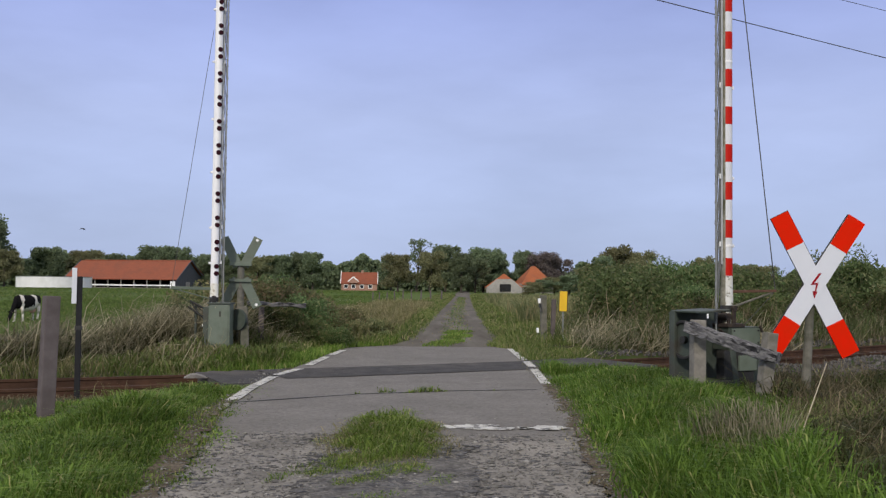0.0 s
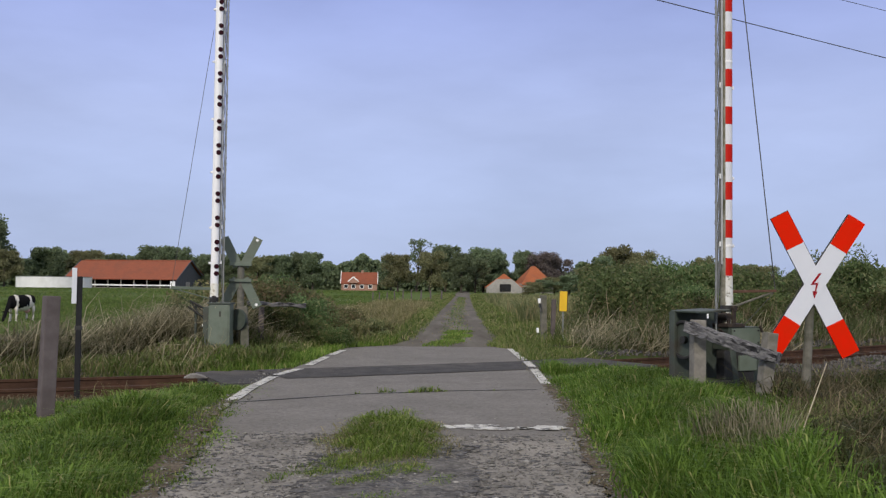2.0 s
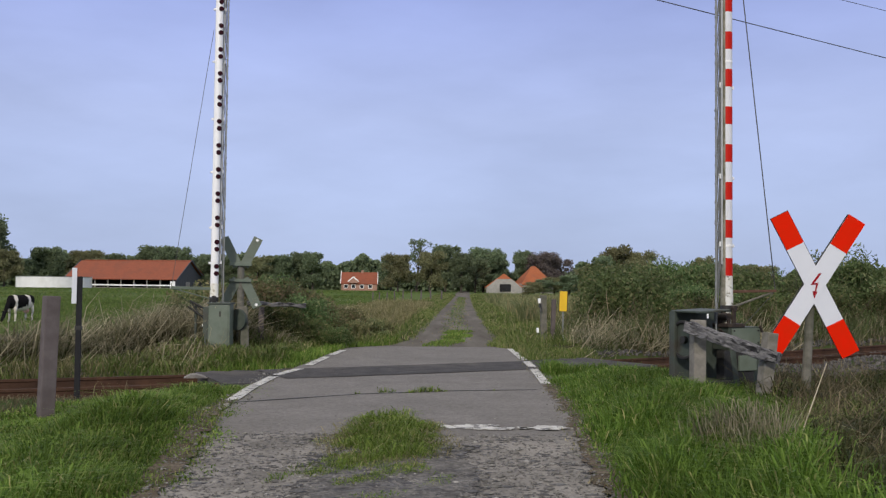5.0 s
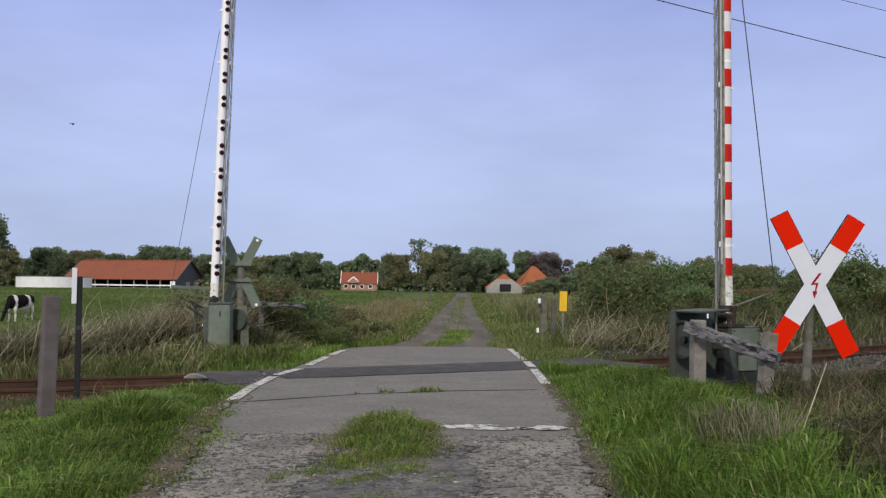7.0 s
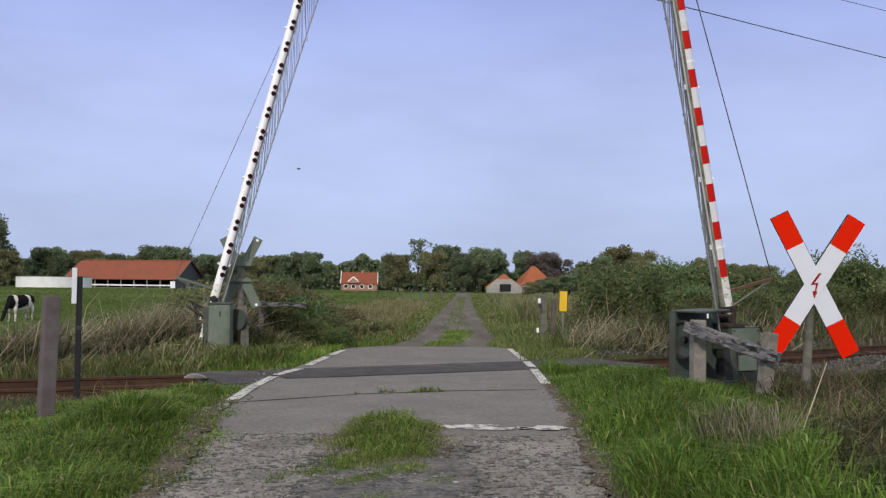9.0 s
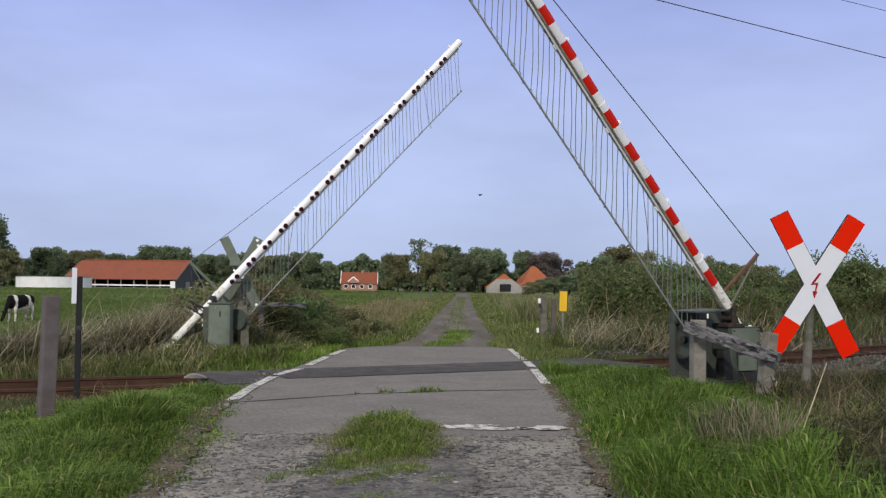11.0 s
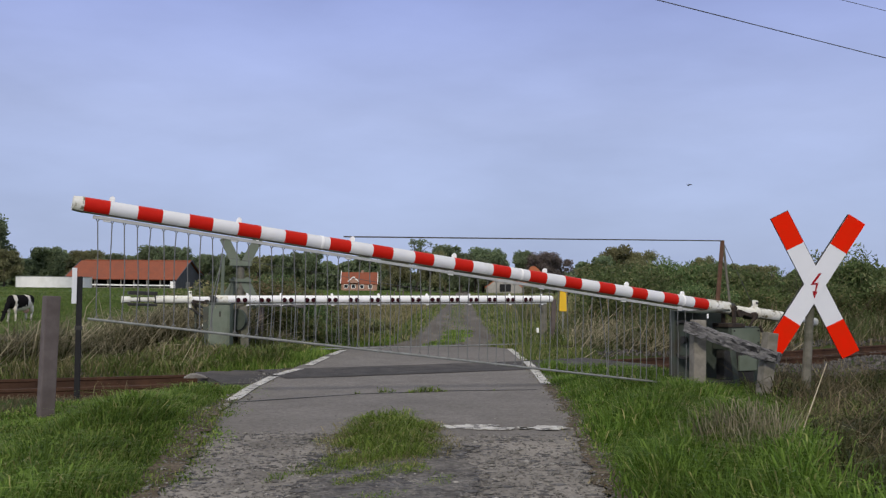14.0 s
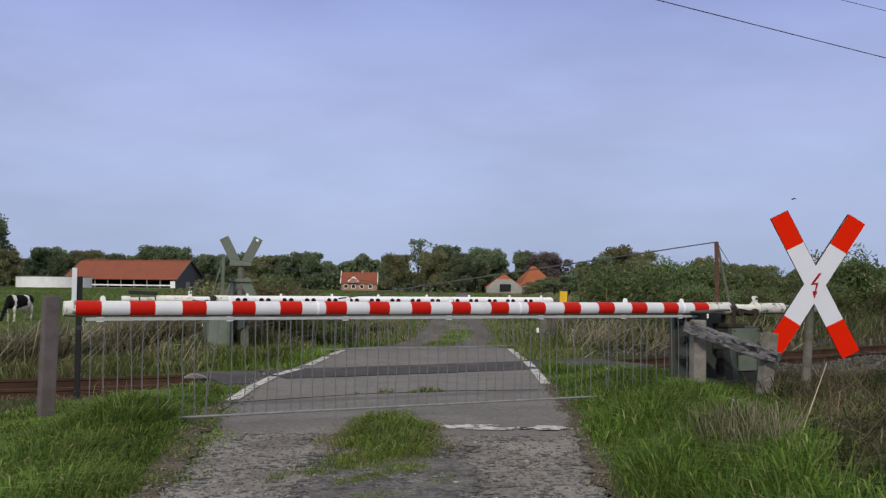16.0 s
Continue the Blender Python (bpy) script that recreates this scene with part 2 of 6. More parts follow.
M_LONG = leafy("lane_verge_grass", (0.075, 0.12, 0.028), (0.20, 0.24, 0.075), (0.36, 0.31, 0.17), 0.25)
M_REED = leafy("dead_reeds", (0.12, 0.12, 0.065), (0.32, 0.285, 0.185), (0.52, 0.46, 0.32), 0.3)
M_WILLOW = leafy("willow_leaves", (0.064, 0.096, 0.034), (0.165, 0.212, 0.085), (0.29, 0.275, 0.14), 0.22, vary=0.35)
M_BROWNLEAF = leafy("browning_leaves", (0.095, 0.112, 0.044), (0.225, 0.23, 0.11), (0.35, 0.27, 0.155), 0.3, vary=0.35)
M_TREE = leafy("tree_leaves", (0.125, 0.168, 0.098), (0.215, 0.26, 0.145), vary=0.22)
M_TREEB = leafy("autumn_leaves", (0.15, 0.165, 0.085), (0.27, 0.255, 0.135), vary=0.22)
M_TREED = leafy("purple_leaves", (0.115, 0.095, 0.092), (0.185, 0.155, 0.14))
M_PEBBLE = mat("road_grit", (0.10, 0.095, 0.09), (0.26, 0.25, 0.23), 6, 0.95, island=0.4)
M_STALK = mat("pale_dead_stalk", (0.50, 0.44, 0.32), (0.38, 0.32, 0.22), 6, 0.9)


# ---- small mesh helpers ----
def part(name, bm, material, parent=None, label="", smooth=False):
    """Links a bmesh as one mesh object, under a thing or a part."""
    me = bpy.data.meshes.new(name)
    bm.normal_update()
    bm.to_mesh(me)
    bm.free()
    for m in material if isinstance(material, (list, tuple)) else (material,):
        me.materials.append(m)
    if smooth:
        me.polygons.foreach_set("use_smooth", [True] * len(me.polygons))
    ob = new(name, me)
    if parent:
        ob.parent = parent
    if label:
        ob["label"] = label
    return ob


def twin(ob, m, parent=None):
    """Another object on the same mesh."""
    o = new(ob.name.split(".")[0], ob.data)
    o.parent = parent or ob.parent
    o.matrix_basis = m
    return o


def block(sx, sy, sz, m=None, bevel=0.0, bm=None):
    bm = bm or bmesh.new()
    r = bmesh.ops.create_cube(bm, size=1.0, matrix=(m or Matrix()) @ Matrix.Diagonal((sx, sy, sz, 1)))
    if bevel:
        vs = set(r["verts"])
        es = [e for e in bm.edges if e.verts[0] in vs]
        bmesh.ops.bevel(bm, geom=es, offset=bevel, segments=2, affect="EDGES", profile=0.6)
    return bm


def rod(p0, p1, r0, r1=None, seg=10, bm=None, caps=True):
    bm = bm or bmesh.new()
    a, b = Vector(p0), Vector(p1)
    d = b - a
    m = Matrix.Translation((a + b) / 2) @ d.to_track_quat("Z", "Y").to_matrix().to_4x4()
    bmesh.ops.create_cone(bm, cap_ends=caps, segments=seg, radius1=r0, radius2=r0 if r1 is None else r1, depth=d.length, matrix=m)
    return bm


def disc(center, axis, r, depth, seg=24, bm=None):
    c, a = Vector(center), Vector(axis).normalized() * depth / 2
    return rod(c - a, c + a, r, r, seg, bm)


def prism(outline, depth, m=None, bm=None):
    """An outline in the xz plane, given depth along y."""
    bm = bm or bmesh.new()
    m = m or Matrix()
    f = [bm.verts.new(m @ Vector((x, -depth / 2, z))) for x, z in outline]
    k = [bm.verts.new(m @ Vector((x, depth / 2, z))) for x, z in outline]
    bm.faces.new(f)
    bm.faces.new(k[::-1])
    n = len(f)
    for i in range(n):
        bm.faces.new((f[i], k[i], k[(i + 1) % n], f[(i + 1) % n]))
    bmesh.ops.recalc_face_normals(bm, faces=bm.faces)
    return bm


def soup(name, verts, quads, tris, material, parent=None, smooth=False):
    """A mesh out of number arrays."""
    me = bpy.data.meshes.new(name)
    nq, nt = len(quads), len(tris)
    me.vertices.add(len(verts))
    me.vertices.foreach_set("co", np.asarray(verts, dtype=np.float32).ravel())
    loops = np.concatenate([np.asarray(quads, dtype=np.int32).ravel(), np.asarray(tris, dtype=np.int32).ravel()])
    me.loops.add(len(loops))
    me.loops.foreach_set("vertex_index", loops)
    me.polygons.add(nq + nt)
    starts = np.concatenate([np.arange(nq) * 4, nq * 4 + np.arange(nt) * 3]).astype(np.int32)
    me.polygons.foreach_set("loop_start", starts)
    me.materials.append(material)
    me.update(calc_edges=True)
    me.validate()
    ob = new(name, me)
    if parent:
        ob.parent = parent
    return ob


def smooth01(a, b, x):
    t = np.clip((x - a) / (b - a), 0, 1)
    return t * t * (3 - 2 * t)


# ---- the lie of the land ----
def lane_mid(y):
    return np.interp(y, [0, 6.7, 11, 16, 22.5, 27, 60, 120, 300], [-0.3, -0.38, -0.56, -0.52, -0.3, 0.35, 0.95, 2.4, 6.6])


def lane_half(y):
    return np.interp(y, [0, 6.7, 8.7, 10.5, 12, 16, 20, 22.8, 23.6, 33, 120, 300], [1.5, 1.58, 1.75, 1.97, 2.07, 2.1, 2.05, 1.95, 1.25, 1.2, 1.27, 1.3])


def track_y(x):
    """The far rail's line."""
    xx = np.clip(x, -20, 26)
    return 18.05 + 0.58 * xx + 0.012 * xx * xx + (x - xx) * (0.58 + 0.024 * xx)


def land(x, y):
    x, y = np.asarray(x, dtype=float), np.asarray(y, dtype=float)
    side = np.abs(x - lane_mid(y))
    beyond = y - track_y(x)
    left = smooth01(5.5, 10, -(x - lane_mid(y)))
    z = -0.6 * left * smooth01(2, 10, beyond) * (1 - smooth01(70, 190, y)) + 0.42 * smooth01(70, 220, y)
    z = z + 0.22 * np.exp(-((x + 3.0) / 0.48) ** 2 - ((y - 9.6) / 1.3) ** 2)
    z = z - 0.08 * np.exp(-((x + 4.3) / 0.5) ** 2 - ((y - 10.3) / 0.7) ** 2)
    z = z + 0.19 * smooth01(2.2, 3.2, side) * (1 - smooth01(13.5, 16, y)) * (x > 0) * (1 - smooth01(2.7, 3.6, x)) * (1 - smooth01(-5.2, -3.4, beyond))
    z = z - 0.55 * smooth01(3.8, 7.0, x) * (1 - smooth01(-7.5, -4.5, beyond)) * smooth01(3, 6, y) * (1 - smooth01(13, 18, y)) * 0.6
    trackbed = np.exp(-((beyond + 0.9) / 2.0) ** 4)
    z = z - 0.27 * trackbed * smooth01(2.2, 2.9, side)
    z = z + 0.05 * np.sin(x * 1.3 + 0.7 * y) * smooth01(2.4, 3.5, side) * (y < 60)
    return z


def build_ground():
    xs = np.unique(np.concatenate([np.linspace(-700, -40, 34), np.linspace(-40, -8, 33), np.linspace(-8, 10, 73), np.linspace(10, 45, 36), np.linspace(45, 700, 34)]))
    ys = np.unique(np.concatenate([np.linspace(-60, 2, 16), np.linspace(2, 30, 113), np.linspace(30, 70, 41), np.linspace(70, 260, 39), np.linspace(260, 2200, 14)]))
    gx, gy = np.meshgrid(xs, ys)
    z = land(gx, gy)
    side = np.abs(gx - lane_mid(gy))
    z = z - 0.06 * (1 - smooth01(lane_half(gy) - 0.25, lane_half(gy) + 0.1, side)) * (gy < 300)
    v = np.stack([gx, gy, z], -1).reshape(-1, 3)
    nx, ny = len(xs), len(ys)
    i = (np.arange(ny - 1)[:, None] * nx + np.arange(nx - 1)[None, :]).ravel()
    q = np.stack([i, i + 1, i + 1 + nx, i + nx], -1)
    ob = soup("ground", v, q, np.zeros((0, 3), int), M_SOIL)
    ob.data.materials.append(M_FIELD)
    cx, cy = gx[:-1, :-1].ravel(), gy[:-1, :-1].ravel()
    far = (cy - track_y(cx) > 5) & ((cx < lane_mid(cy) - 4) | (cy > 45))
    ob.data.polygons.foreach_set("material_index", far.astype(np.int32))
    ob.data.polygons.foreach_set("use_smooth", [True] * len(q))
    tagged(ob, "flat rough turf and green meadow beside a railway", "ground", kind="structure")


def strip(name, y0, y1, ny, left, right, nx, lift, material, label, category, jag=0.0, kind="structure", torn=0.0):
    rs = np.random.RandomState(4)
    ys = np.linspace(y0, y1, ny)
    v = []
    for y in ys:
        a, b = left(y) + rs.uniform(-jag, jag), right(y) + rs.uniform(-jag, jag)
        for k in range(nx):
            x = a + (b - a) * k / (nx - 1)
            yy = y - torn * (0.5 + noise.noise(Vector((x * 1.6, 4.2, 0))) + 0.5 * noise.noise(Vector((x * 6, 9.2, 0)))) if y == ys[0] else y
            v.append((x, yy, float(lift(x, yy))))
    i = (np.arange(ny - 1)[:, None] * nx + np.arange(nx - 1)[None, :]).ravel()
    q = np.stack([i, i + 1, i + 1 + nx, i + nx], -1)
    ob = soup(name, v, q, np.zeros((0, 3), int), material)
    ob.data.polygons.foreach_set("use_smooth", [True] * len(q))
    return tagged(ob, label, category, kind=kind)


def noise_z(x, y, s, a):
    return a * noise.noise(Vector((x * s, y * s, 3.1)))


def build_road():
    strip("road", -6, 10.6, 130, lambda y: lane_mid(y) - lane_half(y), lambda y: lane_mid(y) + lane_half(y), 32,
          lambda x, y: 0.0 + noise_z(x, y, 2.2, 0.012) + noise_z(x, y, 7, 0.006), M_RUBBLE, "worn broken farm road with loose grit", "road", 0.05)
    strip("road_crossing", 9.0, 23.4, 134, lambda y: lane_mid(y) - lane_half(y), lambda y: lane_mid(y) + lane_half(y), 24,
          lambda x, y: 0.014 + noise_z(x, y, 1.2, 0.005) + noise_z(x, y, 3.0, 0.010) * max(0.0, min(1.0, 9.9 - y)) - 0.060 * max(0.0, min(1.0, 9.72 - y)), M_ASPHALT, "grey asphalt surface of the level crossing", "road", 0.03, torn=0.45)
    strip("lane", 23.2, 300, 260, lambda y: lane_mid(y) - lane_half(y), lambda y: lane_mid(y) + lane_half(y), 9,
          lambda x, y: float(land(x, y)) + 0.01, M_LANE, "rough dirt lane running to distant trees", "road", 0.12)


# the rails run at an angle across the road
def rail_point(x, off):
    y, e = track_y(x), 0.05
    d = Vector((2 * e, float(track_y(x + e) - track_y(x - e)), 0)).normalized()
    return Vector((x, float(y), 0)) + Vector((d.y, -d.x, 0)) * off, d


def sweep(points, profile, bm):
    rows = []
    for p, d in points:
        side = Vector((d.y, -d.x, 0))
        rows.append([bm.verts.new(p + side * u + Vector((0, 0, w))) for u, w in profile])
    n = len(profile)
    for a, b in zip(rows, rows[1:]):
        for i in range(n):
            bm.faces.new((a[i], a[(i + 1) % n], b[(i + 1) % n], b[i]))
    bm.faces.new(rows[0])
    bm.faces.new(rows[-1][::-1])


RAIL = [(-0.06, -0.14), (0.06, -0.14), (0.06, -0.125), (0.012, -0.105), (0.012, -0.04), (0.034, -0.03), (0.034, 0.0), (-0.034, 0.0), (-0.034, -0.03), (-0.012, -0.04), (-0.012, -0.105), (-0.06, -0.125)]


def build_track():
    track = new("railway_track")
    tagged(track, "single railway track with rusty rails on ballast", "railway track", kind="structure")
    for off in (0.0, 1.5):
        bm = bmesh.new()
        sweep([rail_point(x, off) for x in np.arange(-22, 46, 0.5)], [(u, w * 1.25 - 0.02) for u, w in RAIL], bm)
        part("rail", bm, M_RUST, track)
    # dark infill between the rails on the road
    bm = bmesh.new()
    a, b = [], []
    for x in np.arange(-3.1, 2.5, 0.15):
        a.append(bm.verts.new(rail_point(x, -0.06)[0] + Vector((0, 0, 0.023))))
        b.append(bm.verts.new(rail_point(x, 1.56)[0] + Vector((0, 0, 0.023))))
    for i in range(len(a) - 1):
        bm.faces.new((b[i], b[i + 1], a[i + 1], a[i]))
    part("infill", bm, M_PANEL, track, "dark asphalt infill between the rails")
    # shoulders of dark asphalt beside the road
    for xs, o in (((-4.0, -2.5), (-0.2, 1.9)), ((1.6, 3.2), (-0.35, 1.7))):
        bm = bmesh.new()
        n = 12
        cols = []
        for k in range(n + 1):
            x = xs[0] + (xs[1] - xs[0]) * k / n
            w = 0.12 * math.sin(k * 2.1)
            cols.append([bm.verts.new(rail_point(x, o[0] + w + (o[1] - o[0] - w) * j / 5)[0] + Vector((0, 0, 0.006))) for j in range(6)])
        for p, q in zip(cols, cols[1:]):
            for j in range(5):
                bm.faces.new((p[j + 1], q[j + 1], q[j], p[j]))
        r = bmesh.ops.extrude_face_region(bm, geom=list(bm.faces))
        bmesh.ops.translate(bm, verts=[v for v in r["geom"] if isinstance(v, bmesh.types.BMVert)], vec=(0, 0, -0.34))
        bmesh.ops.recalc_face_normals(bm, faces=bm.faces)
        part("shoulder", bm, M_PANEL, track, "dark crumbling asphalt shoulder")
    sl = part("sleeper", block(2.4, 0.25, 0.16, None, 0.015), M_OLDWOOD, track)
    first = True
    for x in list(np.arange(-12, -4.2, 0.52)) + list(np.arange(3.9, 20, 0.5)):
        p, d = rail_point(float(x), 0.75)
        m = Matrix.Translation(p + Vector((0, 0, -0.30))) @ Matrix.Rotation(math.atan2(-d.x, d.y), 4, "Z")
        if first:
            sl.matrix_basis, first = m, False
        else:
            twin(sl, m, track)
    bed = bmesh.new()
    for rng in ((-22, -3.8), (3.4, 45)):
        sweep([rail_point(x, 0.75) for x in np.arange(rng[0], rng[1], 0.6)], [(-2.4, -0.5), (2.4, -0.5), (1.6, -0.22), (-1.6, -0.22)], bed)
    bmesh.ops.recalc_face_normals(bed, faces=bed.faces)
    part("ballast_bed", bed, M_BALLAST, track)
    # loose stones
    rs = np.random.RandomState(8)
    base = np.array([(1, 0, 0), (-1, 0, 0), (0, 1, 0), (0, -1, 0), (0, 0, 1), (0, 0, -1)], float)
    tri = np.array([(0, 2, 4), (2, 1, 4), (1, 3, 4), (3, 0, 4), (2, 0, 5), (1, 2, 5), (3, 1, 5), (0, 3, 5)])
    V, T = [], []
    for k in range(16000):
        right = rs.rand() > 0.16
        x = rs.uniform(3.6, 17) if right else rs.uniform(-9, -4)
        off = rs.uniform(-1.4, 5.0 if right else 2.2)
        p, d = rail_point(x, off)
        s = rs.uniform(0.02, 0.045)
        z = -0.215 if -0.9 < off < 2.4 else float(land(p.x, p.y)) + 0.01
        V.append(base * s * rs.uniform(0.6, 1.3, (6, 3)) + np.array(p) + (0, 0, z + rs.uniform(-0.01, 0.02)))
        T.append(tri + 6 * k)
    st = soup("ballast_stones", np.concatenate(V), np.zeros((0, 4), int), np.concatenate(T), M_STONE, track)
    tagged(st, kind="stuff")


def ribbon(pts, width, z, material, name, parent=None, thick=0.004):
    bm = bmesh.new()
    P = [Vector((x, y, 0)) for x, y in pts]
    L, R = [], []
    for i, p in enumerate(P):
        d = (P[min(i + 1, len(P) - 1)] - P[max(i - 1, 0)]).normalized()
        s = Vector((d.y, -d.x, 0)) * width / 2
        L.append(bm.verts.new(p - s + Vector((0, 0, z))))
        R.append(bm.verts.new(p + s + Vector((0, 0, z))))
    for i in range(len(P) - 1):
        bm.faces.new((L[i], R[i], R[i + 1], L[i + 1]))
    r = bmesh.ops.extrude_face_region(bm, geom=list(bm.faces))
    bmesh.ops.translate(bm, verts=[v for v in r["geom"] if isinstance(v, bmesh.types.BMVert)], vec=(0, 0, thick))
    bmesh.ops.recalc_face_normals(bm, faces=bm.faces)
    return part(name, bm, material, parent)


def build_markings():
    for name, lab, runs in (("edge_line", "worn white painted line along the road edge", [
            [(-2.60, 12.1), (-2.66, 13.6), (-2.64, 15.3)], [(-2.63, 15.55), (-2.53, 16.3), (-2.44, 16.7)], [(-2.40, 17.5), (-2.36, 18.6), (-2.33, 19.6)], [(-2.3, 20.2), (-2.2, 21.6)], [(-2.55, 10.75), (-2.57, 10.95)], [(-2.57, 11.15), (-2.6, 11.65)]]),
            ("edge_line", "worn white painted line along the road edge", [[(1.56, 14.6), (1.6, 15.8), (1.63, 17.2)], [(1.64, 17.6), (1.65, 18.9)], [(1.64, 19.4), (1.62, 21.2), (1.60, 22.8)]])):
        e = new(name)
        tagged(e, lab, "road marking", group="edge lines")
        for r in runs:
            ribbon(r, 0.15, 0.022, M_LINE, "stripe", e)
    e = new("stop_line")
    tagged(e, "broken worn white stop line on the road", "road marking")
    rs = random.Random(6)
    for k, (a, b, y0, w) in enumerate(((-0.11, 0.42, 10.05, 0.13), (0.05, 0.55, 9.94, 0.14), (0.25, 0.60, 10.11, 0.10), (0.35, 0.73, 9.87, 0.14), (0.79, 0.90, 9.93, 0.12), (0.96, 1.27, 10.00, 0.19), (0.98, 1.20, 9.87, 0.10))):
        n = 9
        ribbon([(a + (b - a) * i / n, y0 + rs.uniform(-0.022, 0.022)) for i in range(n + 1)], w, 0.020 + 0.0012 * k, M_LINE, "stripe", e)
    # expansion joint and its weeds
    j = ribbon([(-2.6, 11.85), (-1.1, 12.95), (0.2, 13.5), (1.35, 13.75)], 0.035, 0.0165, M_BLACK, "road_joint")
    tagged(j, "dark joint across the asphalt", "road joint", kind="structure")


# ---- the two barriers ----
PHI_NEAR = [(0, 90), (6.8, 90), (7, 89.7), (7.5, 88.5), (8, 85.9), (8.5, 82.6), (9, 78.2), (9.2, 75.8), (9.6, 71), (10, 65.6), (10.6, 56.6), (11.3, 45.5), (11.5, 41.9), (12, 32.85), (12.25, 28.5), (12.5, 24.4),
            (12.75, 20.7), (13, 17.2), (13.5, 11.85), (14, 6.95), (14.5, 3.45), (15, 0.95), (15.3, 0.3), (15.6, 0), (16, 0)]
PHI_FAR = [(0, 90), (6.0, 90), (6.5, 89.6), (7, 88.8), (7.5, 87.3), (8, 84.7), (8.5, 80.4), (9, 75.3), (9.2, 73), (9.6, 67.9), (10, 62.3), (10.6, 53.4), (11.3, 42), (11.5, 38.7), (12, 29.6), (12.25, 25.2), (12.5, 20.9),
           (12.75, 16.4), (13, 12.1), (13.25, 8.0), (13.5, 4.6), (13.75, 1.9), (14, 0.3), (14.2, 0), (16, 0)]
ROD = 0.975     # length of the hanging rods
RAILZ = -0.10  # the rail under the boom


def tube_shell(x0, x1, r, seg=20, r1=None):
    """A closed tube along x; its underside takes the second material."""
    bm = bmesh.new()
    r1 = r if r1 is None else r1
    A = [bm.verts.new((x0, r * math.cos(2 * math.pi * i / seg), r * math.sin(2 * math.pi * i / seg))) for i in range(seg)]
    B = [bm.verts.new((x1, r1 * math.cos(2 * math.pi * i / seg), r1 * math.sin(2 * math.pi * i / seg))) for i in range(seg)]
    for i in range(seg):
        f = bm.faces.new((A[i], A[(i + 1) % seg], B[(i + 1) % seg], B[i]))
        f.smooth = True
        # downward faces: on the booms their colour holds grime plus painted shade
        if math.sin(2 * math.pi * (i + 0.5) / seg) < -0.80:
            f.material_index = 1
    bm.faces.new([bm.verts.new(v.co) for v in A])
    bm.faces.new([bm.verts.new(v.co) for v in B[::-1]])
    return bm


def hung_rod(seed):
    """A thin hanging rod, a little bent, with an eye at each end."""
    rs = random.Random(seed)
    bm = bmesh.new()
    n = 6
    bow, kink = rs.uniform(-0.009, 0.009), rs.uniform(-0.008, 0.008)
    pts = [Vector((bow * math.sin(math.pi * k / n) + kink * math.sin(2 * math.pi * k / n + seed), 0, -0.03 - (ROD - 0.06) * k / n)) for k in range(n + 1)]
    for p, q in zip(pts, pts[1:]):
        rod(p, q, 0.0054, seg=6, bm=bm, caps=False)
    for z, r in ((-0.018, 0.013), (-ROD + 0.016, 0.016)):
        ring = [Vector((pts[0].x + r * math.cos(k * math.pi / 3), 0, z + 1.3 * r * math.sin(k * math.pi / 3))) for k in range(7)]
        for p, q in zip(ring, ring[1:]):
            rod(p, q, 0.0046, seg=5, bm=bm, caps=False)
    rod((0, 0, 0.01), (0, 0, -0.012), 0.008, seg=6, bm=bm)
    return bm


def rod_angle(s, a, length):
    """How a rod at s hangs from the boom raised by a degrees: outwards at the tip, jammed inwards at the foot."""
    u = s / length
    swing = float(smooth01(8, 18, a) * (1 - smooth01(72, 88, a)))
    jam = float(smooth01(60, 80, a))
    return min(85.0, a - 6.0 * swing * u ** 2 + (1 - u) * 12.0 * jam)


